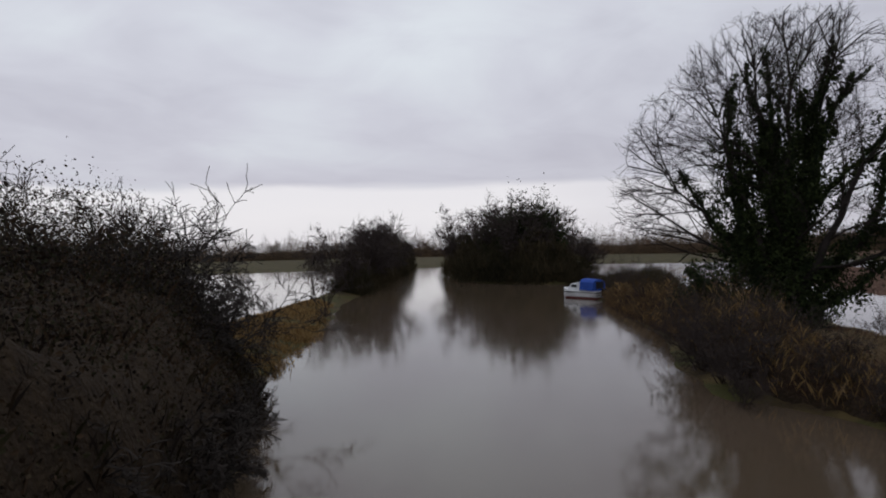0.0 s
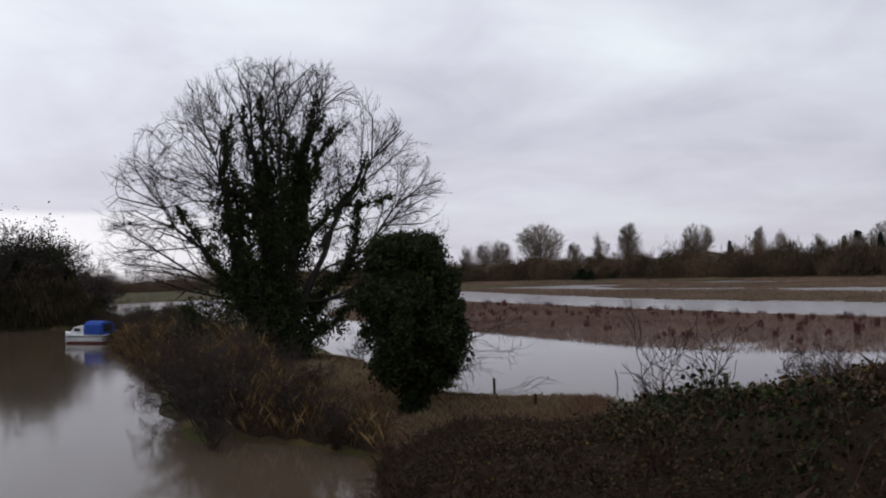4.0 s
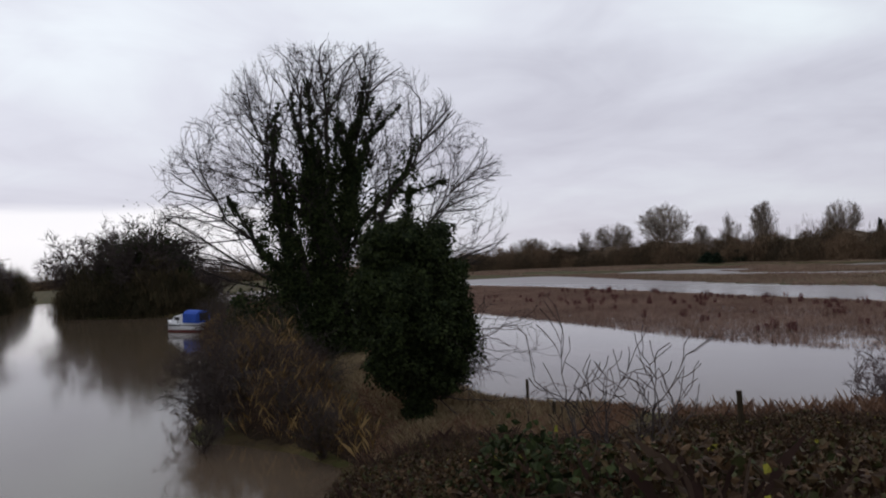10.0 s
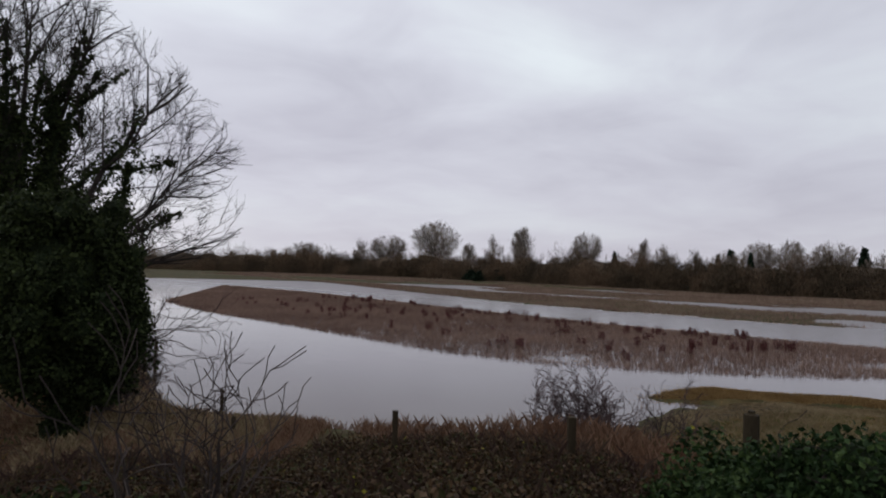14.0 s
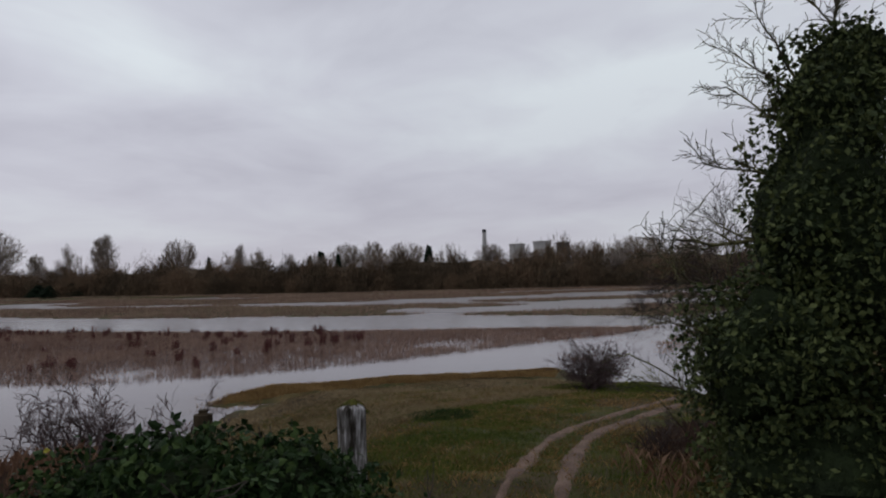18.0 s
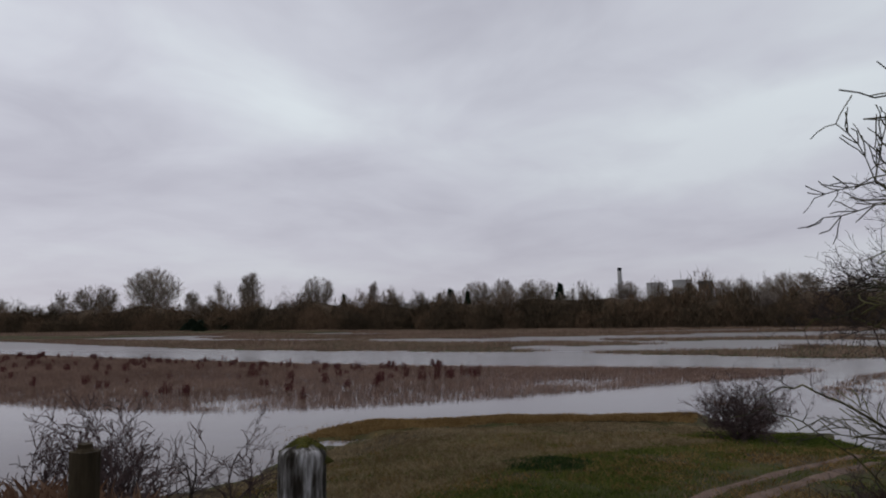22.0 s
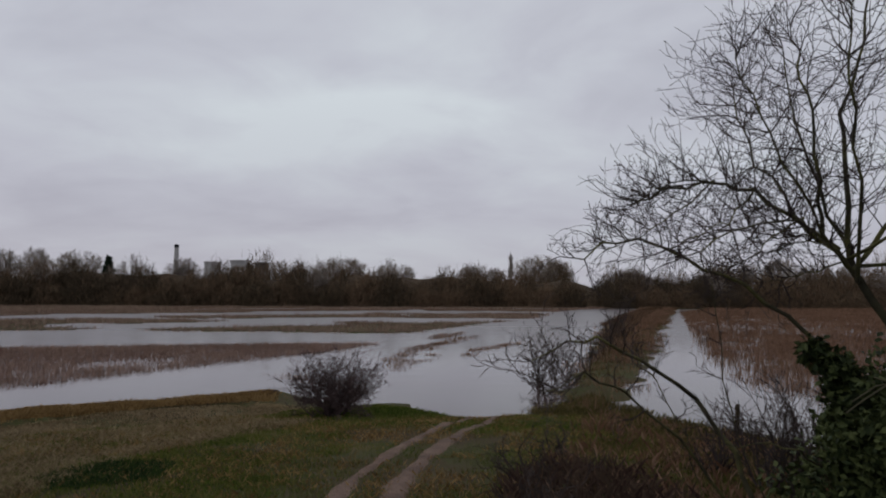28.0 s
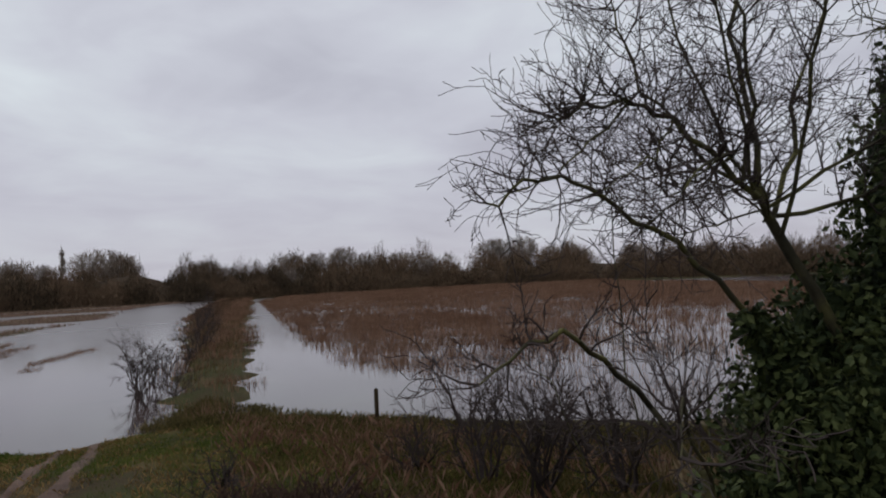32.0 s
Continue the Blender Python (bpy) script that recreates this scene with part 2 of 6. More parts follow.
M_POLE = surface("dark_timber", [(0.016, 0.012, 0.007), (0.04, 0.03, 0.018), (0.06, 0.046, 0.028)], scale=4.0, fine=30.0, bump=0.7, bump_scale=35.0, stretch=(1.0, 1.0, 0.2))
M_RAIL = surface("silvered_rail", [(0.06, 0.055, 0.045), (0.13, 0.12, 0.10), (0.21, 0.195, 0.165)], scale=5.0, fine=34.0, bump=0.8, bump_scale=60.0, coords="World", stretch=(0.25, 1.0, 1.0), spots=((0.055, 0.055, 0.032), 9.0, 0.57))
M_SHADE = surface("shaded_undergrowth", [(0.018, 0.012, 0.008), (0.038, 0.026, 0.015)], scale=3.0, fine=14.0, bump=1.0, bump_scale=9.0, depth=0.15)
M_MOSS = surface("moss", [(0.03, 0.03, 0.008), (0.07, 0.07, 0.014), (0.10, 0.085, 0.02)], scale=12.0, fine=60.0, bump=1.0, bump_scale=70.0)
M_CONCRETE = surface("lichened_concrete", [(0.13, 0.12, 0.10), (0.22, 0.20, 0.17), (0.30, 0.28, 0.24)], scale=2.0, fine=18.0, bump=0.6, bump_scale=40.0, spots=((0.09, 0.085, 0.06), 6.0, 0.55))
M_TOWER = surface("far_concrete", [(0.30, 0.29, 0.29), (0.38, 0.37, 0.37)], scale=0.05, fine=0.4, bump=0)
M_DARKTOWER = surface("dark_far_concrete", [(0.07, 0.07, 0.075), (0.10, 0.10, 0.10)], scale=0.05, fine=0.4, bump=0)
M_WHITE = plain("white_gelcoat", (0.75, 0.76, 0.78), 0.3)
M_BLUE = plain("blue_canvas", (0.03, 0.075, 0.33), 0.8)
M_DARK = plain("dark_trim", (0.02, 0.02, 0.025), 0.4)
M_RED = plain("red_antifoul", (0.10, 0.02, 0.02), 0.5)

M_WATER = bpy.data.materials.new("flood_water")
M_WATER.use_nodes = True
_n, _l = M_WATER.node_tree.nodes, M_WATER.node_tree.links
_b = _n["Principled BSDF"]
_b.inputs["Base Color"].default_value = (0.10, 0.082, 0.05, 1)
_b.inputs["Roughness"].default_value = 0.09
_b.inputs["IOR"].default_value = 1.42
_geo = _n.new("ShaderNodeNewGeometry")
_map = _n.new("ShaderNodeMapping")
_map.inputs["Scale"].default_value = (1.0, 0.45, 1.0)
_l.new(_geo.outputs["Position"], _map.inputs[0])
_w1 = _n.new("ShaderNodeTexNoise")
_w1.inputs["Scale"].default_value, _w1.inputs["Detail"].default_value = 1.1, 3.0
_w2 = _n.new("ShaderNodeTexNoise")
_w2.inputs["Scale"].default_value, _w2.inputs["Detail"].default_value = 0.06, 3.0
_l.new(_map.outputs[0], _w1.inputs["Vector"])
_l.new(_geo.outputs["Position"], _w2.inputs["Vector"])
_r = _n.new("ShaderNodeValToRGB")
_r.color_ramp.elements[0].position, _r.color_ramp.elements[1].position = 0.42, 0.62
_r.color_ramp.elements[0].color, _r.color_ramp.elements[1].color = (0.12, 0.12, 0.12, 1), (1, 1, 1, 1)
_l.new(_w2.outputs[0], _r.inputs[0])
_bu = _n.new("ShaderNodeBump")
_bu.inputs["Distance"].default_value = 0.035
_k = _n.new("ShaderNodeMath")
_k.operation = "MULTIPLY"
_k.inputs[1].default_value = 0.24
_l.new(_r.outputs[0], _k.inputs[0])
_l.new(_k.outputs[0], _bu.inputs["Strength"])
_l.new(_w1.outputs[0], _bu.inputs["Height"])
_l.new(_bu.outputs[0], _b.inputs["Normal"])
_mud = _n.new("ShaderNodeValToRGB")
_mud.color_ramp.elements[0].color, _mud.color_ramp.elements[1].color = (0.055, 0.041, 0.018, 1), (0.098, 0.072, 0.060, 1)
_l.new(_w2.outputs[0], _mud.inputs[0])
_meadow_tint = _n.new("ShaderNodeMix")
_meadow_tint.data_type, _meadow_tint.blend_type = "RGBA", "MULTIPLY"
_meadow_tint.inputs[7].default_value = (0.80, 0.74, 1.0, 1)
_l.new(_mud.outputs[0], _meadow_tint.inputs[6])
_l.new(_meadow_tint.outputs[2], _b.inputs["Base Color"])

# the wind ruffles the open flood more than the sheltered river
_xyz = _n.new("ShaderNodeSeparateXYZ")
_l.new(_geo.outputs["Position"], _xyz.inputs[0])
_wind = _n.new("ShaderNodeMapRange")
for _i, _v in ((1, 45.0), (2, 95.0), (3, 0.08), (4, 0.3)):
    _wind.inputs[_i].default_value = _v
_l.new(_xyz.outputs[0], _wind.inputs[0])
_l.new(_wind.outputs[0], _b.inputs["Roughness"])
# from river to meadow the base colour turns darker and bluer
_over_meadow = _n.new("ShaderNodeMapRange")
_over_meadow.inputs[1].default_value, _over_meadow.inputs[2].default_value = 18.0, 32.0
_l.new(_xyz.outputs[0], _over_meadow.inputs[0])
_l.new(_over_meadow.outputs[0], _meadow_tint.inputs[0])

# ---- mesh helpers ----


def mesh_np(name, verts, faces, smooth=False):
    """A mesh from arrays: verts (n, 3), faces (m, k) all with k corners."""
    verts, faces = np.asarray(verts, np.float32), np.asarray(faces, np.int32)
    me = bpy.data.meshes.new(name)
    me.vertices.add(len(verts))
    me.vertices.foreach_set("co", verts.ravel())
    k = faces.shape[1]
    me.loops.add(faces.size)
    me.loops.foreach_set("vertex_index", faces.ravel())
    me.polygons.add(len(faces))
    me.polygons.foreach_set("loop_start", np.arange(len(faces), dtype=np.int32) * k)
    me.polygons.foreach_set("loop_total", np.full(len(faces), k, np.int32))
    me.polygons.foreach_set("use_smooth", np.full(len(faces), smooth, bool))
    me.update(calc_edges=True)
    return me


def thing(name, label, category, group="", kind="", at=None):
    ob = new(name)
    ob.empty_display_size = 0.2
    if at is not None:
        ob.matrix_basis = at
    return tagged(ob, label, category, group, kind)


def solid(name, me, material, parent=None, label=""):
    ob = new(name, me)
    if not me.materials:
        me.materials.append(material)
    ob.parent = parent
    return tagged(ob, label)


def part(name, bm, material, parent, label="", smooth=False):
    me = bpy.data.meshes.new(name)
    bm.to_mesh(me)
    bm.free()
    if smooth:
        me.polygons.foreach_set("use_smooth", [True] * len(me.polygons))
    return solid(name, me, material, parent, label)


def box(sx, sy, sz, at=(0, 0, 0), bevel=0.0, turn=None):
    bm = bmesh.new()
    bmesh.ops.create_cube(bm, size=1.0, matrix=Matrix.Diagonal((sx, sy, sz, 1)))
    if bevel:
        bmesh.ops.bevel(bm, geom=bm.edges[:], offset=bevel, segments=2, affect="EDGES", profile=0.6)
    if turn:
        bmesh.ops.transform(bm, matrix=turn, verts=bm.verts)
    bmesh.ops.translate(bm, vec=at, verts=bm.verts)
    return bm


def tubes(name, segs, sides=4):
    """Tapered tubes, one for each row of p0, p1, r0, r1."""
    p0 = np.array([s[0] for s in segs], float)
    p1 = np.array([s[1] for s in segs], float)
    r0 = np.array([s[2] for s in segs])[:, None]
    r1 = np.array([s[3] for s in segs])[:, None]
    d = p1 - p0
    d /= np.linalg.norm(d, axis=1, keepdims=True) + 1e-9
    ref = np.where(np.abs(d[:, 2:]) > 0.9, [[1.0, 0, 0]], [[0, 0, 1.0]])
    u = np.cross(d, ref)
    u /= np.linalg.norm(u, axis=1, keepdims=True) + 1e-9
    v = np.cross(d, u)
    rings = []
    for base, r in ((p0, r0), (p1, r1)):
        for k in range(sides):
            a = 2 * math.pi * k / sides
            rings.append(base + r * (math.cos(a) * u + math.sin(a) * v))
    n = len(segs)
    verts = np.stack(rings, 1).reshape(-1, 3)
    start = np.arange(n)[:, None] * 2 * sides
    faces = []
    for k in range(sides):
        j = (k + 1) % sides
        faces.append(np.concatenate([start + k, start + j, start + sides + j, start + sides + k], 1))
    return mesh_np(name, verts, np.concatenate(faces), smooth=sides > 4)


def unit(rng, n):
    v = rng.normal(size=(n, 3))
    return v / np.linalg.norm(v, axis=1, keepdims=True)


def leaf_mesh(name, points, size, rng, droop=0.0, longer=1.5):
    """Folded four-cornered leaves at the points, turned every way."""
    n = len(points)
    size = np.broadcast_to(size, (n,))[:, None] * rng.uniform(0.65, 1.35, (n, 1))
    along = unit(rng, n)
    along[:, 2] -= droop
    along /= np.linalg.norm(along, axis=1, keepdims=True)
    side = np.cross(along, unit(rng, n))
    side /= np.linalg.norm(side, axis=1, keepdims=True) + 1e-9
    up = np.cross(side, along)
    p = np.asarray(points, float)
    a = p
    b = p + along * size * 0.5 * longer + side * size * 0.5 + up * size * 0.12
    c = p + along * size * longer
    d = p + along * size * 0.5 * longer - side * size * 0.5 + up * size * 0.12
    verts = np.stack([a, b, c, d], 1).reshape(-1, 3)
    i = np.arange(n)[:, None] * 4
    return mesh_np(name, verts, np.concatenate([np.concatenate([i, i + 1, i + 2], 1), np.concatenate([i, i + 2, i + 3], 1)]))


def blade_mesh(name, points, height, width, rng, lean=0.35, per=6, spread=0.12, bent=True):
    """Tufts of grass blades: each blade two triangles, bent to its tip."""
    n = len(points)
    p = np.repeat(np.asarray(points, float), per, 0)
    h = np.repeat(np.broadcast_to(height, (n,)), per) * rng.uniform(0.55, 1.15, n * per)
    w = np.repeat(np.broadcast_to(width, (n,)), per)
    s = np.repeat(np.broadcast_to(spread, (n,)), per)
    p = p + np.stack([rng.normal(size=n * per) * s, rng.normal(size=n * per) * s, np.zeros(n * per)], 1)
    a = rng.uniform(0, 2 * math.pi, n * per)
    b = rng.uniform(0, 2 * math.pi, n * per)
    out = np.stack([np.cos(a), np.sin(a), np.zeros_like(a)], 1)
    across = np.stack([np.cos(b), np.sin(b), np.zeros_like(b)], 1)
    bend = (rng.uniform(0, lean, n * per) * h)[:, None]
    up = np.array([[0, 0, 1.0]])
    v0, v1 = p - across * w[:, None] / 2, p + across * w[:, None] / 2
    v2 = p + up * h[:, None] * 0.6 + out * bend * 0.35 + across * w[:, None] * 0.35
    v3 = p + up * h[:, None] + out * bend
    if not bent:
        i = np.arange(n * per)[:, None] * 3
        return mesh_np(name, np.stack([v0, v1, v3], 1).reshape(-1, 3), np.concatenate([i, i + 1, i + 2], 1))
    verts = np.stack([v0, v1, v2, v3], 1).reshape(-1, 3)
    i = np.arange(n * per)[:, None] * 4
    return mesh_np(name, verts, np.concatenate([np.concatenate([i, i + 1, i + 2], 1), np.concatenate([i, i + 2, i + 3], 1)]))


def sliver_mesh(name, rows):
    """Fine far twigs, each one thin triangle: foot, tip, half width."""
    a = np.array([r[0] for r in rows], float)
    b = np.array([r[1] for r in rows], float)
    w = np.array([r[2] for r in rows])[:, None]
    d = b - a
    rng = np.random.default_rng(len(rows))
    s = np.cross(d, unit(rng, len(rows)))
    s /= np.linalg.norm(s, axis=1, keepdims=True) + 1e-9
    i = np.arange(len(rows))[:, None] * 3
    return mesh_np(name, np.stack([a - s * w, a + s * w, b], 1).reshape(-1, 3), np.concatenate([i, i + 1, i + 2], 1))


def grow(segs, p, d, length, r, level, deepest, rng, kids=(5, 5, 4, 3), wander=0.22, rise=0.06, spread=0.75, shrink=0.55, inside=None, start=0.25, thin=0.006):
    """A branch with its side branches, bent from piece to piece; it ends where it would leave the crown."""
    pieces = 5 if level < deepest else 3
    step = length / pieces
    for i in range(pieces):
        d = (d + Vector((rng.gauss(0, wander), rng.gauss(0, wander), rng.gauss(0, wander) + rise))).normalized()
        q = p + d * step
        if inside and level > 0 and not inside(q):
            return
        r2 = max(thin, r * (1 - 0.75 * (i + 1) / pieces)) if level else max(thin, r * (1 - 0.5 * (i + 1) / pieces))
        r1 = max(thin, r * (1 - 0.75 * i / pieces)) if level else max(thin, r * (1 - 0.5 * i / pieces))
        segs.append((p, q, r1, r2, level))
        p = q
        if level < deepest and (i + 1) / pieces > start:
            want = kids[min(level, len(kids) - 1)] / (pieces * (1 - start))
            count = int(want) + (rng.random() < want % 1)
            for _ in range(count):
                side = Vector((rng.gauss(0, 1), rng.gauss(0, 1), rng.gauss(0, 0.8)))
                side = (side - side.dot(d) * d).normalized()
                turn = rng.uniform(0.55, 1.15) * spread
                grow(segs, p, (d * math.cos(turn) + side * math.sin(turn)).normalized(), length * shrink * rng.uniform(0.7, 1.15), r2 * 0.62, level + 1, deepest, rng, kids, wander, rise, spread, shrink, inside, start, thin)
    return


def blob(name, radii, rng, detail=3, rough=0.18, freq=1.3):
    """An uneven rounded mass, as the shaded inside of dense foliage."""
    bm = bmesh.new()
    bmesh.ops.create_icosphere(bm, subdivisions=detail, radius=1.0)
    off = Vector((rng.uniform(0, 90), rng.uniform(0, 90), rng.uniform(0, 90)))
    for v in bm.verts:
        k = 1 + rough * 2 * noise.noise(v.co * freq + off) + rough * noise.noise(v.co * freq * 2.7 + off)
        v.co = Vector((v.co.x * radii[0], v.co.y * radii[1], v.co.z * radii[2])) * k
    return bm


def inside_poly(poly, x, y):
    poly = np.asarray(poly, float)
    hit = np.zeros(np.shape(x), bool)
    for (x0, y0), (x1, y1) in zip(poly, np.roll(poly, -1, 0)):
        cross = (y0 > y) != (y1 > y)
        with np.errstate(divide="ignore", invalid="ignore"):
            hit ^= cross & (x < (x1 - x0) * (y - y0) / (y1 - y0 + 1e-12) + x0)
    return hit


def shore_distance(poly, x, y):
    """How far a place lies inside the outline (below 0: outside)."""
    poly = np.asarray(poly, float)
    best = np.full(np.shape(x), 1e9)
    for (x0, y0), (x1, y1) in zip(poly, np.roll(poly, -1, 0)):
        dx, dy = x1 - x0, y1 - y0
        k = np.clip(((x - x0) * dx + (y - y0) * dy) / (dx * dx + dy * dy), 0, 1)
        best = np.minimum(best, np.hypot(x - x0 - k * dx, y - y0 - k * dy))
    return np.where(inside_poly(poly, x, y), best, -best)


def wobble(x, y, scale, seed=0.0):
    """Cheap smooth unevenness between -1 and 1."""
    a = np.sin(x / scale + 1.7 * seed) * np.cos(y / scale * 1.13 - seed)
    b = np.sin((x * 0.8 + y * 0.6) / scale * 2.3 + seed * 2.1) * np.cos((y * 0.8 - x * 0.6) / scale * 1.9 + seed)
    c = np.sin((x * 0.3 - y) / scale * 4.7 + seed) * np.cos((x + y * 0.2) / scale * 5.3 - seed)
    return (a + 0.6 * b + 0.35 * c) / 1.6


def scatter(poly, n, rng):
    """n places inside an outline."""
    poly = np.asarray(poly, float)
    lo, hi = poly.min(0), poly.max(0)
    got = np.zeros((0, 2))
    while len(got) < n:
        xy = rng.uniform(lo, hi, (n * 2, 2))
        got = np.concatenate([got, xy[inside_poly(poly, xy[:, 0], xy[:, 1])]])
    return got[:n]

# ---- the lie of the land ----
BANK = [(6.8, 1.5), (10.7, 9.9), (12.4, 12.4), (13.2, 14.7), (12.7, 17.3), (10.8, 20), (11.6, 26), (14.2, 34), (16, 45), (17.5, 56), (19, 66), (25, 76), (33, 80), (34, 65), (26.8, 41), (25.2, 36), (24, 29), (20, 20.7), (21, 17.8), (22, 15.5), (23.5, 11.4), (29.2, 9.0), (32.4, 9.0), (33.5, 9.3), (34.2, 9.9), (34.7, 10.6), (36.6, 10.9), (38.4, 10.2), (40.9, 5.4), (43.3, -1.3), (39, -3.5), (40, -5.1), (37.1, -5.5), (36.4, -6.8), (37.2, -8.4), (38, -10.5), (35.3, -11.5), (31.4, -12.8), (27, -15), (22, -19), (6.8, -19)]
LEFT = [(-3.2, -30), (-3.1, 13), (-3.6, 20.5), (-5.0, 28.0), (-4.4, 40), (-5.2, 62), (-4.2, 80), (-2.4, 110), (0, 160), (0.8, 230), (-5, 230), (-5.5, 160), (-7.5, 110), (-9.4, 68), (-10.3, 53), (-12, 44), (-20, 36), (-40, 30), (-70, 10), (-70, -30)]
ISLE = [(8, 111), (11, 97), (20, 88), (25, 91), (26, 120), (16, 150), (10, 140)]
STRIP = [(36, -9), (44, -13.2), (100, -45.5), (190, -106), (186, -112), (98, -52), (48, -18.4), (39.5, -13)]
REEDS = [(27, -18.5), (34.3, -16.2), (41.3, -18.9), (55, -27), (141, -84), (190, -130), (120, -190), (40, -110), (20, -50)]
SEDGE = [(47, 75), (43, 59), (40.6, 39), (38.7, 26.4), (39, 18.8), (42.5, 12.2), (47, 7.0), (54, 0.9), (60, -5), (65.4, -8.6), (66, 0.5), (65.5, 10), (65.5, 20), (66, 30), (68, 40), (72, 60), (79, 92), (81, 121)]
FIELD = [(76, -13), (82, 2), (84, 22), (86, 38), (89, 55), (94, 72), (110, 110), (124, 145), (126, 215), (176, 256), (203, 165), (203, 40), (200, -50), (184, -92), (158, -66), (112, -40), (88, -22)]
CHANNEL = [(33.6, 9.9), (35.2, 8.0), (36.6, 6.2), (38.2, 3.6), (39.3, 1.4), (39.6, -0.2)]


def pools(x, y):
    """Where long shallow pools lie open between the tussocks of the far field: 1 in the open, 0 in the grass."""
    bend = y + 9 * np.sin(x / 23.0)
    v = np.sin(x / 6.6 + 1.6 * np.sin(bend / 31.0) + 0.7 * np.sin(bend / 11.0)) + 0.45 * np.sin(x / 2.9 - bend / 17.0) + 0.5 * wobble(x, y, 4.0, 3.0)
    wet = v + 0.75 * np.sin(bend / 26.0 + x / 60.0) - np.interp(x, [90, 102, 112, 150, 190], [1.35, 0.8, 0.28, 0.3, 0.8])
    return wet > 0



def road_height(x):
    return np.interp(x, [0, 10, 11.2, 13.6, 15.8, 17.2, 20.5, 24, 29, 36, 42], [3.2, 3.15, 2.85, 2.5, 2.1, 1.9, 1.8, 1.3, 0.8, 0.3, -0.3])


def land(x, y):
    """The ground's height over the flood at a place."""
    x, y = np.asarray(x, float), np.asarray(y, float)
    h = np.full(x.shape, -0.7)
    uneven = wobble(x, y, 1.1, 0.4) * 0.05 + wobble(x, y, 4.0, 2.0) * 0.09
    d = shore_distance(BANK, x, y) + wobble(x, y, 0.9, 1.0) * np.interp(x, [28, 34], [0.25, 0.5])
    bank = np.minimum(np.clip(d * np.interp(x, [20, 25], [0.2, 0.07]), -0.7, 0.5), np.interp(x, [20, 25], [0.5, 0.3])) + uneven * np.clip(d, 0, 1)
    half = np.interp(x, [14, 17, 22], [1.8, 2.6, 8.0])
    fall = np.interp(x, [8, 14, 18], [0.27, 0.23, 0.15])
    ramp = road_height(x) - fall * np.maximum(0, np.abs(y + 1.2) - half) + uneven * np.clip(np.abs(y + 1.2) - half + 0.6, 0, 1)
    ramp = np.where(np.abs(y) < 30, ramp, -1)
    bank = np.where(d > 0, np.maximum(bank, np.minimum(ramp, d * np.interp(x, [16, 22], [1.1, 0.125]))), bank)
    h = np.maximum(h, bank)
    d = shore_distance(LEFT, x, y) + wobble(x, y, 1.4, 3.0) * 0.3
    left = np.clip(d * 0.22, -0.7, 0.55) + uneven * np.clip(d, 0, 1)
    ramp = 3.15 - 0.3 * np.maximum(0, np.abs(y + 1.2) - 1.8)
    left = np.where((d > 0) & (x < 0), np.maximum(left, np.minimum(ramp, d * 1.1)), left)
    h = np.maximum(h, left)
    for poly, slope, top, rag in ((ISLE, 0.2, 0.6, 0.5), (STRIP, 0.10, 0.14, 1.1)):
        d = shore_distance(poly, x, y) + wobble(x, y, 1.2, 5.0) * rag
        h = np.maximum(h, np.clip(d * slope, -0.7, top) + uneven * np.clip(d, 0, 1))
    for a, b in zip(CHANNEL, CHANNEL[1:]):
        ax, ay, bx, by = *a, b[0] - a[0], b[1] - a[1]
        k = np.clip(((x - ax) * bx + (y - ay) * by) / (bx * bx + by * by), 0, 1)
        off = np.hypot(x - ax - k * bx, y - ay - k * by) + wobble(x, y, 0.7, 9.0) * 0.12
        h = np.where(off < 0.4, np.minimum(h, -0.08 + 0.6 * np.clip(off - 0.15, 0, 1)), h)
    for poly in (SEDGE, REEDS):
        d = shore_distance(poly, x, y)
        h = np.maximum(h, np.clip(d * 0.06, -0.7, -0.06))
    d = shore_distance(FIELD, x, y)
    h = np.maximum(h, np.where(d > 0, np.where(pools(x, y), -0.12, 0.02), -0.7))
    far = np.clip((np.hypot(x - 20, y) - 185) * 0.02, -0.7, 0.6)
    return np.maximum(h, far)


def land_at(x, y):
    return float(land(np.array([x]), np.array([y]))[0])


u = np.sinh(np.linspace(-6.0, 6.0, 330)) * 10
gx, gy = np.meshgrid(24 + u, 3 + u, indexing="ij")
gz = land(gx.ravel(), gy.ravel())
gn = len(u)
gi = (np.arange(gn - 1)[:, None] * gn + np.arange(gn - 1)[None]).ravel()[:, None]
ground = solid("ground", mesh_np("ground", np.stack([gx.ravel(), gy.ravel(), gz], 1), np.concatenate([gi, gi + gn, gi + gn + 1, gi + 1], 1), True), M_GROUND)
tagged(ground, "muddy winter turf and flooded meadow ground", "ground", kind="structure")
wbm = bmesh.new()
bmesh.ops.create_grid(wbm, x_segments=24, y_segments=24, size=420)
water = part("water", wbm, M_WATER, None)
tagged(water, "brown flood water covering river and meadow", "water", kind="structure")

# ---- bridge ----
deck = part("pavement", box(11.0, 2.9, 0.4, (1.9, -1.55, 2.98), 0.02), M_CONCRETE, None)
tagged(deck, "grey concrete footbridge deck over the river", "bridge deck", kind="structure")
for x0 in (-3.6, 7.2):
    ab = part("wall_abutment", box(0.5, 3.2, 3.6, (x0, -1.55, 0.98), 0.03), M_CONCRETE, None)
    tagged(ab, "weathered concrete bridge abutment at the bank", "abutment", kind="structure")


def rail_height(x):
    return float(np.interp(x, [7.6, 10.2, 11.4, 12.6], [4.25, 4.14, 3.91, 3.6]))


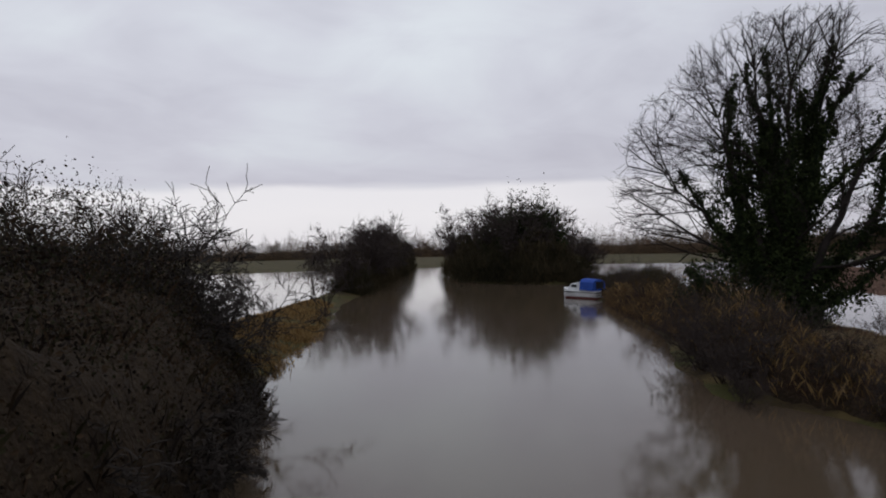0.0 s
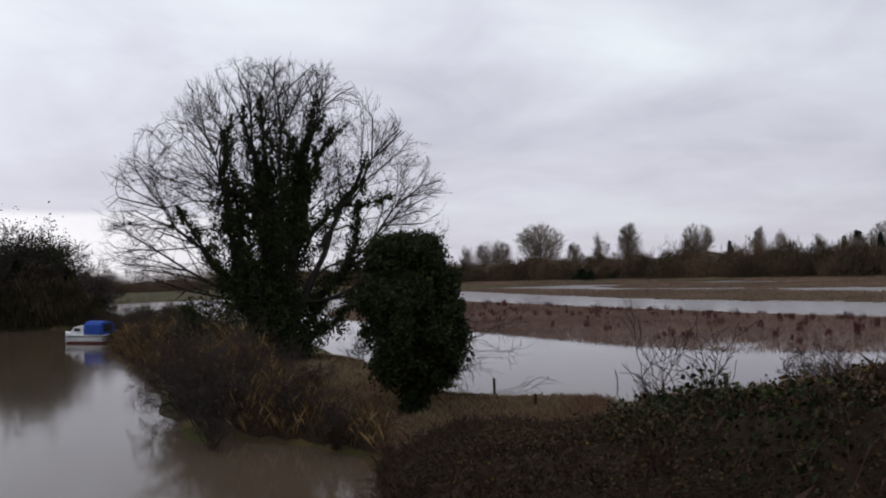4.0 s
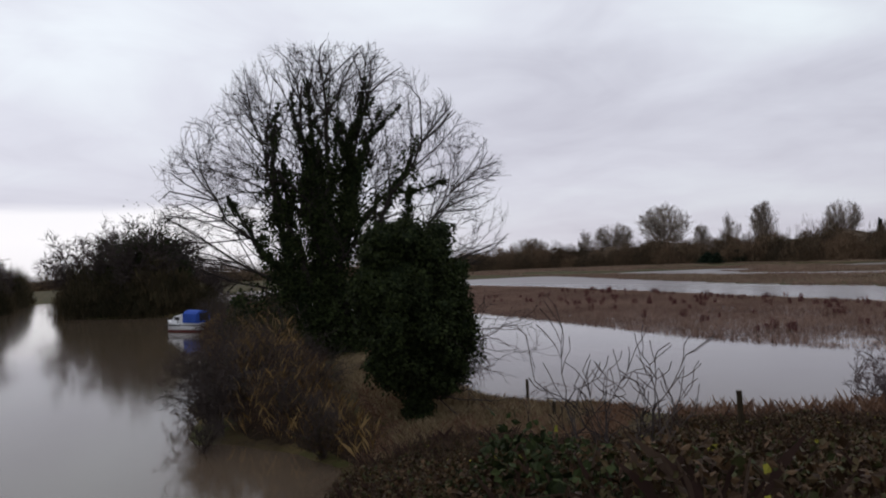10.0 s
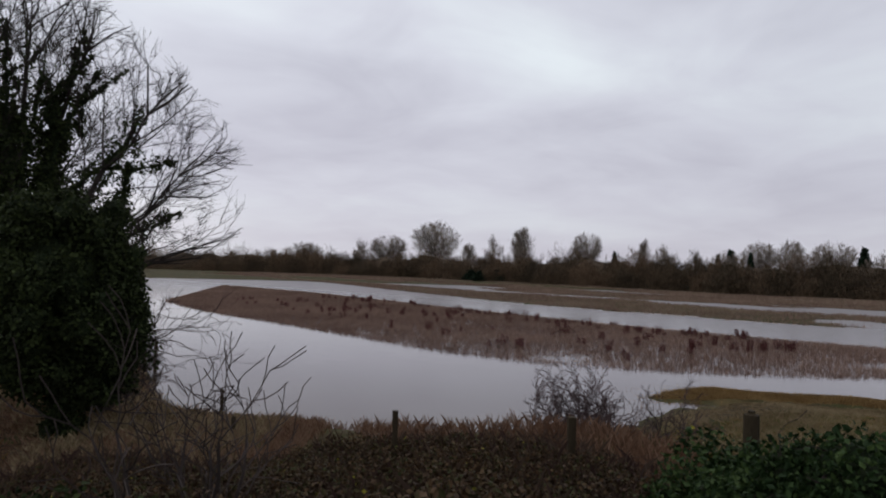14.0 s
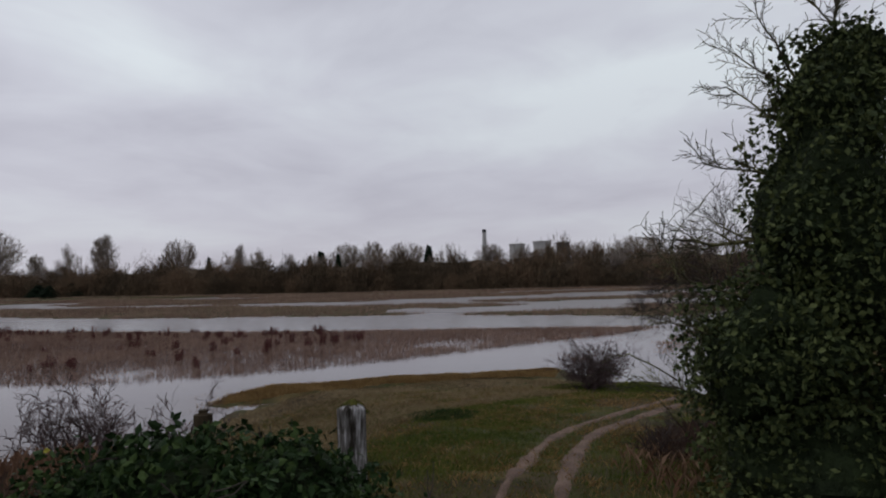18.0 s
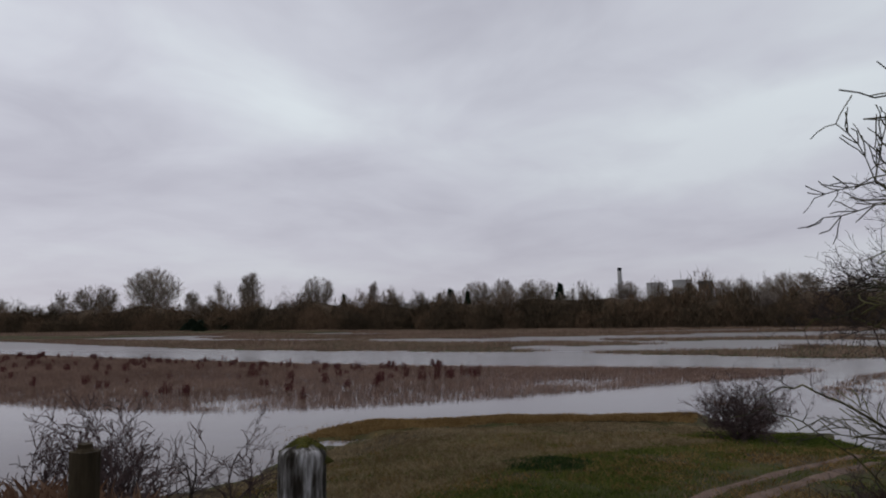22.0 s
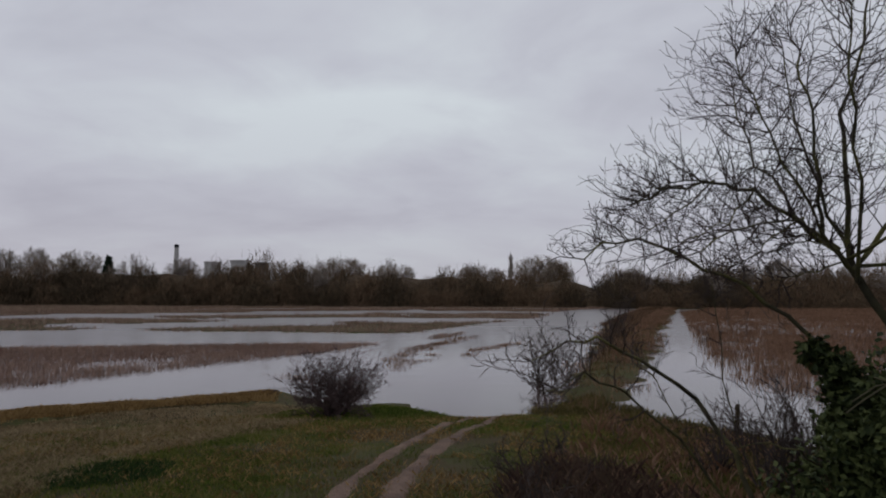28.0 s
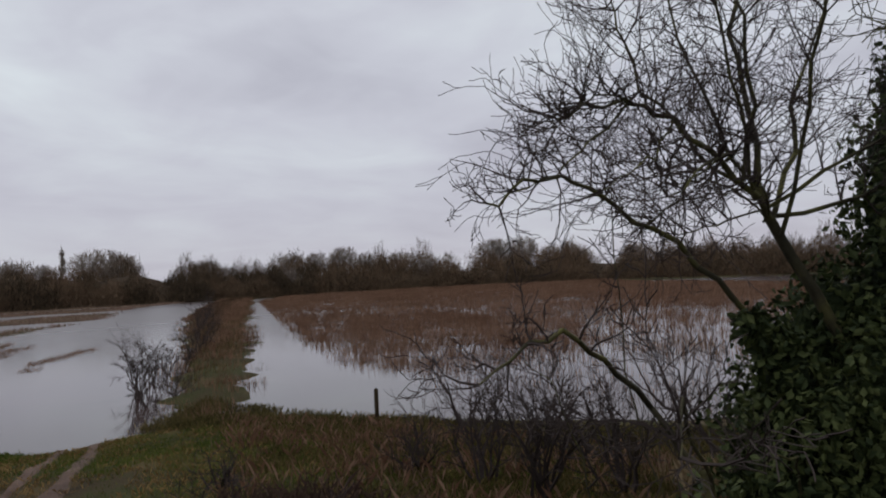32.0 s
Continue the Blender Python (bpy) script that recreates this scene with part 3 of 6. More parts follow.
def coping(xa, xb, wide, deep, drop, y0, chamfer):
    """A length of rail that follows the fall of the path."""
    bm = box(xb - xa, wide, deep, (0, 0, 0), chamfer)
    bmesh.ops.subdivide_edges(bm, edges=[e for e in bm.edges if e.calc_length() > 0.5], cuts=5)
    for v in bm.verts:
        v.co += Vector(noise.noise_vector(v.co * 6 + Vector((xa, y0, drop)))) * 0.003
    za, zb = rail_height(xa) - drop - deep / 2, rail_height(xb) - drop - deep / 2
    bmesh.ops.transform(bm, matrix=Matrix.Translation(((xa + xb) / 2, y0, (za + zb) / 2)) @ Matrix.Rotation(-math.atan2(zb - za, xb - xa), 4, "Y"), verts=bm.verts)
    return bm


def rail(y0, x0, x1):
    ob = thing("bridge_railing", "weathered grey timber railing with chamfered top board", "railing", "bridge railings")
    n = 9
    for i in range(n):
        xa, xb = x0 + (x1 - x0) * i / n, x0 + (x1 - x0) * (i + 1) / n - 0.006
        part("top_board", coping(xa, xb, 0.17, 0.06, 0.0, y0, 0.018), M_RAIL, ob, "silvery weathered board")
        part("upper_beam", coping(xa, xb, 0.09, 0.12, 0.062, y0, 0.006), M_POLE, ob)
        part("lower_rail", coping(xa, xb, 0.05, 0.12, 0.5, y0, 0.006), M_POLE, ob)
        xm = xa + 0.12
        zt, zb = rail_height(xm) - 0.06, min(3.1, float(road_height(xm)) - 0.1)
        part("rail_post", box(0.11, 0.11, zt - zb, (xm, y0 - 0.1, (zt + zb) / 2), 0.008), M_POLE, ob)
    return ob


rail(-0.37, -4.0, 12.3)
rail(-2.75, -4.0, 12.3)

# ---- trees ----


def tree_object(name, label, base, segs, sides_thick=6, bark=None, twig=None, group="", limit=0.035):
    ob = thing(name, label, "tree", group, at=Matrix.Translation(base))
    thick = [s for s in segs if s[2] >= limit]
    thin = [s for s in segs if s[2] < limit]
    solid("trunk", tubes("trunk", thick, sides_thick), bark or M_BARK, ob)
    if thin:
        solid("twig_crown", tubes("twig_crown", thin, 3), twig or M_TWIG, ob)
    return ob


def along_segments(segs, n, rng, reach, want=lambda s: True, up=0.0):
    """n places scattered round the branches that are wanted, thick ones more."""
    some = [s for s in segs if want(s)]
    w = np.array([(s[1] - s[0]).length * (0.15 + s[2]) for s in some])
    pick = rng.choice(len(some), n, p=w / w.sum())
    p0 = np.array([some[i][0] for i in pick])
    p1 = np.array([some[i][1] for i in pick])
    r = np.array([some[i][2] for i in pick])[:, None]
    k = rng.random((n, 1))
    return p0 + (p1 - p0) * k + unit(rng, n) * (r + reach * rng.random((n, 1)) ** 0.6)


def ivy_clumps(paths, rng, nr, per_metre=5.0, leaves=85):
    """Uneven ivy round stems: rows of points and the ivy's reach at both ends. Gives leaf places and tubes for the matted inside."""
    pts, core = [], []
    for line, r0, r1 in paths:
        line = [Vector(p) for p in line]
        span = [(b - a).length for a, b in zip(line, line[1:])]
        total, gone, last = sum(span), 0.0, None
        for a, b, ln in zip(line, line[1:], span):
            for k in range(max(1, int(ln * per_metre))):
                f = (k + rng.random()) / max(1, int(ln * per_metre))
                t = (gone + ln * f) / total
                r = (r1 + (r0 - r1) * (1 - t) ** 1.4) * rng.uniform(0.5, 1.3)
                c = a.lerp(b, f) + Vector((rng.gauss(0, 0.5), rng.gauss(0, 0.5), rng.gauss(0, 0.5))) * r
                n = int(leaves * (0.35 + r * r * 1.6))
                spot = unit(nr, n) * (r * 0.8 * nr.random((n, 1)) ** 0.75)
                spot[:, 2] *= 1.35
                pts.append(spot + np.array(c))
            t0, t1 = gone / total, (gone + ln) / total
            m = max(2, int(ln / 0.7))
            for k in range(m):
                q0, q1 = a.lerp(b, k / m), a.lerp(b, (k + 1) / m)
                w = rng.uniform(0.14, 0.28)
                ra, rb = (r1 + (r0 - r1) * (1 - t0 - (t1 - t0) * k / m) ** 1.4), (r1 + (r0 - r1) * max(0.0, 1 - t0 - (t1 - t0) * (k + 1) / m) ** 1.4)
                off = Vector((rng.gauss(0, 0.1), rng.gauss(0, 0.1), 0)) * ra
                core.append((q0 + off, q1 + off, ra * w, rb * w * rng.uniform(0.8, 1.1)))
            gone += ln
    return np.concatenate(pts), core


def big_ivy_tree():
    rng, nr = random.Random(11), np.random.default_rng(11)
    base = Vector((19.3, 31.2, land_at(19.3, 31.2) - 0.1))
    right, deep = Vector((0.9, -0.44, 0)), Vector((0.44, 0.9, 0))

    def at(u, d, z):
        return right * u + deep * d + Vector((0, 0, z))

    def inside(q):
        v = q - Vector((0, 0, 6.6)) - right * 0.35
        a, b, c = abs(v.dot(right)) / 8.7, abs(v.dot(deep)) / 7.8, abs(v.z) / (9.05 if v.z > 0 else 3.8)
        p = 1.72 if v.z > 0 else 2.0
        return a ** p + b ** p + c ** p < 0.99 + 0.22 * noise.noise(v * 0.33) + 0.2 * noise.noise(v * 1.1)

    segs = []
    # stems: sideways, depth, height of the end, thickness at the foot, where it bends out
    for su, sd, sz, r in ((-3.2, -0.6, 10.6, 0.36), (-1.3, 0.8, 13.0, 0.42), (0.1, -0.5, 13.4, 0.45), (2.0, 0.3, 13.0, 0.38), (4.6, -0.6, 10.4, 0.40), (6.2, 0.6, 8.0, 0.30), (-5.4, 0.2, 8.0, 0.32), (0.8, 3.6, 9.4, 0.28)):
        p = right * su * 0.10
        n = 9
        last, r_last = p, r
        for i in range(1, n + 1):
            k = i / n
            q = right * (su * (0.10 + 0.90 * max(0.0, (k - 0.22) / 0.78) ** 1.05)) + deep * (sd * k) + Vector((0, 0, sz * k ** 1.08))
            q += Vector((rng.gauss(0, 0.16), rng.gauss(0, 0.16), 0))
            r_now = r * (1 - 0.9 * k ** 0.6)
            segs.append((last, q, r_last, r_now, 0))
            if k > 0.3:
                for _ in range(1 if k < 0.75 else 3):
                    out = Vector((rng.gauss(0, 1), rng.gauss(0, 1), rng.gauss(0.1, 0.5))).normalized()
                    out = (out * 0.7 + (q - Vector((0, 0, 3.4))).normalized()).normalized()
                    grow(segs, q, out, rng.uniform(3.6, 6.0), max(0.045, r_now * 0.4), 1, 3, rng, (6, 7, 6, 4), 0.15, 0.02, 0.8, 0.5, inside, 0.2, 0.0065)
            last, r_last = q, r_now
        grow(segs, last, (last - Vector((0, 0, 4))).normalized(), 5.0, max(0.045, r_last * 0.8), 1, 3, rng, (7, 7, 6, 4), 0.15, 0.04, 0.75, 0.5, inside, 0.1, 0.0065)
    # low outer limbs that droop over the water
    for su, z in ((-7.5, 5.4), (-8.6, 7.4), (-6.0, 4.6), (7.2, 5.6), (8.8, 6.8), (5.5, 4.8), (9.2, 5.8)):
        d = (right * su + Vector((0, 0, z - 3))).normalized()
        grow(segs, Vector((0, 0, 3.0)) + right * su * 0.18, d, abs(su) * 1.0, 0.085, 1, 3, rng, (6, 6, 5, 4), 0.13, 0.0, 0.7, 0.5, inside, 0.3, 0.0065)
    tips = [s for s in segs if s[4] >= 2]
    rows = []
    for k in nr.integers(0, len(tips), 14000):
        a, b = tips[k][0], tips[k][1]
        f = nr.random()
        q = a.lerp(b, f)
        way = ((b - a).normalized() * 0.9 + (q - Vector((0, 0, 4.5))).normalized() * 0.35 + Vector(nr.normal(0, 0.42, 3))).normalized()
        end = q + way * nr.uniform(0.3, 0.95)
        if inside(end):
            rows.append((q, end, 0.011))
    ob = tree_object("tree", "tall bare ash tree clad in dark ivy on the bank", base, segs, 6, M_ASHTWIG, M_ASHTWIG)
    solid("twig_haze", sliver_mesh("twig_haze", rows), M_ASHTWIG, ob)
    paths = [
        ([at(-0.2, 0, 0.4), at(-0.3, 0, 4), at(-0.5, 0.1, 8), at(-0.7, 0.2, 11.2), at(-0.8, 0.2, 14.0)], 1.15, 0.22),
        ([at(0.3, 0.2, 2), at(0.5, 0.2, 6.5), at(1.0, 0.3, 9.8), at(1.6, 0.3, 12), at(2.1, 0.3, 14.0)], 1.1, 0.14),
        ([at(0.6, -0.3, 6), at(1.4, -0.3, 9), at(2.1, -0.3, 10.8), at(2.8, -0.3, 12.2)], 0.85, 0.16),
        ([at(-0.4, 0.5, 7), at(-1.0, 0.6, 10), at(-1.6, 0.6, 12), at(-1.7, 0.6, 13.4)], 0.7, 0.14),
        ([at(-0.2, -0.5, 5), at(0.2, -0.5, 8), at(0.6, -0.4, 11.5)], 1.1, 0.4),
        ([at(-0.6, 0.4, 5), at(-0.9, 0.4, 8), at(-1.1, 0.4, 10.5)], 1.0, 0.5),
        ([at(0.4, 0.5, 5), at(1.2, 0.5, 8), at(1.6, 0.5, 10.4)], 1.0, 0.5),
        ([at(-1.0, -0.3, 1.4), at(-2.0, -0.3, 4.6), at(-2.5, -0.4, 7.5), at(-2.6, -0.4, 9.8), at(-2.5, -0.4, 11.3)], 1.2, 0.5),
        ([at(-2.5, -0.4, 10.8), at(-2.2, -0.4, 12.6)], 0.34, 0.12),
        ([at(-1.6, 0.1, 3.2), at(-3.4, 0.1, 5.6), at(-4.3, 0.1, 7.0), at(-4.9, 0.1, 8.2)], 1.0, 0.42),
        ([at(0.6, 0, 5.4), at(1.6, 0, 6.9), at(2.9, -0.1, 8.0), at(3.9, -0.2, 9.0), at(4.4, -0.3, 10.4)], 0.75, 0.42),
        ([at(2.9, -0.1, 8.0), at(4.4, 0, 8.1), at(6.0, 0.2, 8.6)], 0.5, 0.2),
        ([at(1.2, 0.1, 2.6), at(3.0, 0.1, 4.6), at(3.9, 0, 6.4), at(4.0, -0.1, 8.4)], 1.0, 0.45),
        ([at(3.0, 0.1, 4.6), at(5.0, 0.3, 5.6), at(6.2, 0.4, 6.4)], 0.75, 0.3),
        ([at(-1.9, 0, 3.0), at(0.2, -0.4, 3.2), at(1.9, 0, 3.3)], 1.25, 1.0),
        ([at(-0.4, 0, 0.2), at(0.1, -0.2, 2.4)], 1.1, 1.3),
        ([at(-0.5, 0, 1.0), at(-0.5, 0, 5.0), at(-0.3, 0, 9.2)], 1.55, 0.8),
        ([at(-1.2, 0, 2.0), at(-2.0, 0, 6.0), at(-2.1, 0, 9.8)], 1.1, 0.5),
        ([at(-1.4, -1.0, 0.6), at(-3.4, -1.2, 2.2), at(-4.6, -1.0, 3.2)], 1.5, 1.0),
        ([at(0.6, -0.2, 0.8), at(2.4, 0, 1.9), at(4.0, 0, 3.4)], 1.2, 0.7),
    ]
    for _ in range(26):
        u, d, z = rng.uniform(-2.6, 3.2), rng.uniform(-0.8, 0.8), rng.uniform(5.0, 11.5)
        out = 0.35 * u + rng.gauss(0, 0.5)
        rise = rng.uniform(0.9, 2.6)
        paths.append(([at(u * 0.7, d, z), at(u * 0.7 + out * 0.5, d * 1.3, z + rise * 0.55), at(u * 0.7 + out, d * 1.6, z + rise)], rng.uniform(0.2, 0.4), 0.06))
    pts, core = ivy_clumps([(line, r0 * 0.95, r1 * 0.9) for line, r0, r1 in paths], rng, nr, 6.0, 92)
    # loose ivy along the inner branches
    inner = [s for s in segs if 0.03 < s[2] < 0.16 and 6 < s[0].z < 12.5 and abs(s[0].dot(right) - 0.4) < 3.6]
    loose = along_segments(inner, 3000, nr, 0.22)
    pts = np.concatenate([pts, loose])
    solid("ivy", leaf_mesh("ivy", pts[pts[:, 2] > 0.2], 0.095, nr, 0.5), M_IVY, ob, "dark glossy ivy leaves")
    tagged(solid("ivy_mat", tubes("ivy_mat", core, 7), M_IVYCORE, ob), "matted ivy round the stems, coloured as its shaded inside", kind="stuff")
    return ob


big_ivy_tree()


def leaf_shell(radii, n, rng, lumps=0.2, thick=0.25):
    d = unit(rng, n)
    k = 1 + lumps * np.sin(d[:, 0] * 5 + 1) * np.cos(d[:, 1] * 4 + d[:, 2] * 6) + lumps * 0.5 * np.sin(d[:, 2] * 11 + d[:, 0] * 7)
    k = k * (1 - thick * rng.random(n) ** 1.5)
    return d * k[:, None] * np.array(radii)


def ivy_bush_tree():
    rng, nr = random.Random(5), np.random.default_rng(5)
    base = Vector((16.1, 16.1, land_at(16.1, 16.1) - 0.05))
    segs = []
    grow(segs, Vector((0, 0, 0)), Vector((-0.08, 0, 1)).normalized(), 3.6, 0.21, 0, 0, rng, (0,), 0.03)
    side = []
    for _ in range(16):
        a = rng.uniform(-1.2, 0.6)
        grow(side, Vector((0.2, 0, rng.uniform(0.8, 2.4))), Vector((math.cos(a), math.sin(a), rng.uniform(-0.1, 0.3))).normalized(), rng.uniform(1.6, 3.0), 0.03, 1, 3, rng, (5, 5, 4), 0.22, -0.03, 0.8, 0.5)
    ob = tree_object("ivy_covered_tree", "small round tree smothered in dark ivy", base, segs + side, 7)
    lumps = []
    for _ in range(36):
        a, h = rng.uniform(0, 6.283), rng.uniform(1.6, 5.3)
        reach = 1.48 * math.sqrt(max(0.05, 1 - ((h - 3.4) / 2.3) ** 2))
        r = rng.uniform(0.18, 0.46)
        lumps.append(((math.cos(a) * reach - 0.05, math.sin(a) * reach, h), (r, r, r * 1.15), int(3200 * r * r)))
    shells = []
    for (x, y, z), rad, n in (*lumps, ((0.1, 0, 1.75), (1.15, 1.1, 0.85), 5200), ((0.55, -0.2, 1.35), (0.75, 0.7, 0.5), 2200), ((-0.7, 0, 1.75), (0.6, 0.6, 0.55), 1500), ((-0.05, 0, 0.75), (0.42, 0.42, 0.75), 1400), ((-0.05, 0, 0.2), (0.5, 0.5, 0.4), 900), ((-0.55, -0.2, 5.05), (0.6, 0.6, 0.55), 1500), ((-0.2, 0, 3.75), (1.4, 1.45, 1.6), 11000), ((0.3, 0, 2.75), (1.35, 1.35, 1.15), 6500), ((-0.45, 0.2, 4.75), (0.85, 0.9, 0.85), 3600), ((0.35, -0.1, 4.55), (0.7, 0.8, 0.75), 2400), ((0.75, -0.4, 2.05), (0.85, 0.85, 0.75), 2200), ((-0.9, -0.3, 2.4), (0.6, 0.7, 0.8), 1600), ((1.0, -0.3, 3.6), (0.5, 0.6, 0.7), 1300), ((-1.2, -0.2, 3.6), (0.5, 0.6, 0.75), 1300), ((-0.3, 0, 5.4), (0.35, 0.4, 0.35), 600)):
        shells.append(leaf_shell(rad, int(n * 1.3), nr, 0.3, 0.34) + np.array((x, y, z)))
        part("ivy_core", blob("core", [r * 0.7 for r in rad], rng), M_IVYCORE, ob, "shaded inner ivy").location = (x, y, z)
    solid("ivy", leaf_mesh("ivy", np.concatenate(shells), 0.07, nr, 0.5), M_IVY, ob, "dark glossy ivy leaves")


ivy_bush_tree()


def shrub(name, label, base, width, height, stems, seed, twig=None, leaves=0, leaf=None, leaf_size=0.05, deepest=3, kids=(5, 5, 4, 3), lean=(0, 0), thin=0.004, rise=0.05, group="", tilt=0.9):
    rng, nr = random.Random(seed), np.random.default_rng(seed)
    segs = []
    for _ in range(stems):
        a = rng.uniform(0, 2 * math.pi)
        foot = Vector((rng.gauss(0, 0.12), rng.gauss(0, 0.12), -0.05)) * max(0.4, width * 0.5)
        out = rng.random() ** 0.7 * tilt
        d = Vector((math.cos(a) * out * width / height + lean[0], math.sin(a) * out * width / height + lean[1], 1)).normalized()
        grow(segs, foot, d, height * rng.uniform(0.6, 1.0), 0.012 + 0.009 * height, 0, deepest, rng, kids, 0.2, rise, 0.8, 0.5, None, 0.2, thin)
    ob = thing(name, label, "shrub", group, at=Matrix.Translation(base))
    solid("branchwork", tubes("branchwork", segs, 3), twig or M_TWIG, ob)
    if leaves:
        tips = along_segments(segs, leaves, nr, leaf_size * 1.5, lambda s: s[2] > thin * 1.3)
        solid("foliage", leaf_mesh("foliage", tips, leaf_size, nr, 0.3), leaf or M_BRAMBLE, ob)
    return ob


def on_land(x, y, sink=0.03):
    return Vector((x, y, max(-0.05, land_at(x, y)) - sink))


# ---- woods round the meadow ----


def slivers_of(segs, n, nr):
    """Fine twigs fanning from the branches, drawn as tapered slivers."""
    some = nr.integers(0, len(segs), n)
    k, out = nr.random(n), unit(nr, n)
    rows = []
    for i, f, o in zip(some, k, out):
        a, b = segs[i][0], segs[i][1]
        p = a.lerp(b, f)
        d = ((b - a).normalized() + Vector(o) * 0.55).normalized()
        rows.append((p, p + d * (0.9 + 1.0 * f), 0.06, 0.02))
    return rows


def crown_fan(kind, nr):
    """The outer twigs of a full crown, all pointing away from its heart."""
    if kind not in ("round", "poplar"):
        return []
    n, rad, heart = (2300, (8.0, 8.0, 8.4), 11.0) if kind == "round" else (1300, (3.5, 3.5, 9.6), 10.6)
    d = unit(nr, n)
    rows = []
    for o, k in zip(d, nr.random(n) ** 0.45):
        k *= 0.94 + 0.06 * math.sin(9 * math.atan2(o[2], o[0]) + 5 * o[1])
        p = Vector((o[0] * rad[0] * k, o[1] * rad[1] * k, heart + o[2] * rad[2] * k))
        way = (p - Vector((0, 0, heart - rad[2] * 0.75))).normalized()
        rows.append((p - way * 0.9, p + way * 0.9, 0.045, 0.02))
    return rows


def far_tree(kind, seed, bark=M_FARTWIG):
    rng = random.Random(seed)
    segs = []
    if kind == "round":
        inside = lambda q: (q.x / 8.2) ** 2 + (q.y / 8.2) ** 2 + ((q.z - 11) / 8.5) ** 2 < 1
        for _ in range(9):
            a = rng.uniform(0, 6.3)
            grow(segs, Vector((0, 0, 3)), Vector((math.cos(a) * 0.5, math.sin(a) * 0.5, 1)).normalized(), 13, 0.25, 1, 3, rng, (10, 9, 7), 0.08, 0.05, 0.55, 0.5, inside, 0.1, 0.055)
        segs.append((Vector((0, 0, -0.3)), Vector((0, 0, 4)), 0.5, 0.42, 0))
    elif kind == "poplar":
        inside = lambda q: (q.x / 3.6) ** 2 + (q.y / 3.6) ** 2 + ((q.z - 10) / 10.5) ** 2 < 1
        grow(segs, Vector((0, 0, -0.3)), Vector((0, 0, 1)), 19, 0.34, 0, 3, rng, (40, 8, 6), 0.03, 0.08, 0.5, 0.36, inside, 0.1, 0.055)
    elif kind == "column":
        inside = lambda q: (q.x / 1.7) ** 2 + (q.y / 1.7) ** 2 + ((q.z - 12) / 13) ** 2 < 1
        grow(segs, Vector((0, 0, -0.3)), Vector((0, 0, 1)), 24, 0.4, 0, 3, rng, (60, 8, 5), 0.02, 0.12, 0.4, 0.2, inside, 0.05, 0.05)
    elif kind == "sparse":
        grow(segs, Vector((0, 0, -0.3)), Vector((0.05, 0, 1)).normalized(), 13, 0.36, 0, 3, rng, (9, 8, 6), 0.1, 0.05, 0.85, 0.48, None, 0.4, 0.05)
    else:
        for _ in range(4):
            a = rng.uniform(0, 6.3)
            grow(segs, Vector((rng.gauss(0, 0.5), rng.gauss(0, 0.5), -0.3)), Vector((math.cos(a) * 0.45, math.sin(a) * 0.45, 1)).normalized(), rng.uniform(8, 11), 0.24, 0, 3, rng, (7, 7, 6), 0.12, 0.03, 0.85, 0.48, None, 0.25, 0.045)
    nr = np.random.default_rng(seed)
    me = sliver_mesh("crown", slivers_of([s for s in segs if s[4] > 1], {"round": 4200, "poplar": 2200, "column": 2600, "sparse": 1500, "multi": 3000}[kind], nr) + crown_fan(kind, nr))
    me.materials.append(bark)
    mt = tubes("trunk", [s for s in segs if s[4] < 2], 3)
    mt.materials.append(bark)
    top = max(s[1].z for s in segs)
    wide = 2 * np.percentile([math.hypot(s[1].x, s[1].y) for s in segs], 97)
    return mt, me, top, wide


def conifer(seed, tall=12.0, wide=2.4):
    rng, nr = random.Random(seed), np.random.default_rng(seed)
    n = 6500
    z = 1 - nr.random(n) ** 0.62
    a = nr.uniform(0, 6.283, n)
    layer = 0.82 + 0.18 * np.sin(z * 60)
    r = wide * (1 - z) ** 0.9 * layer * np.sqrt(nr.uniform(0.35, 1, n))
    pts = np.stack([np.cos(a) * r, np.sin(a) * r, 0.6 + z * (tall - 0.8)], 1)
    me = leaf_mesh("crown", pts, 0.27, nr, 0.7, 2.0)
    me.materials.append(M_CONIFER)
    mt = tubes("trunk", [(Vector((0, 0, -0.3)), Vector((0, 0, tall * 0.9)), 0.22, 0.03, 0)], 5)
    mt.materials.append(M_BARK)
    return mt, me, tall, wide * 2


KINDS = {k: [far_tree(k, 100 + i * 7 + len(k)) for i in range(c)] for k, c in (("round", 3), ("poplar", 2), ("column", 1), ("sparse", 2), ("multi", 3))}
KINDS["bank"] = [far_tree("multi", 150 + i, M_TWIG) for i in range(2)]
KINDS["conifer"] = [conifer(3), conifer(4, 11, 3.0)]
TREE_LABEL = {"bank": ("tree", "bare many-stemmed tree beside the river"), "round": ("tree", "round-crowned bare tree above the wood edge"), "poplar": ("poplar_tree", "egg-shaped bare poplar above the wood edge"), "column": ("poplar_tree", "narrow upright poplar beyond the meadow"), "sparse": ("tree", "bare tree with thin crown in the far wood"), "multi": ("tree", "bare many-stemmed tree in the far wood"), "conifer": ("conifer_tree", "dark pointed conifer in the far wood")}


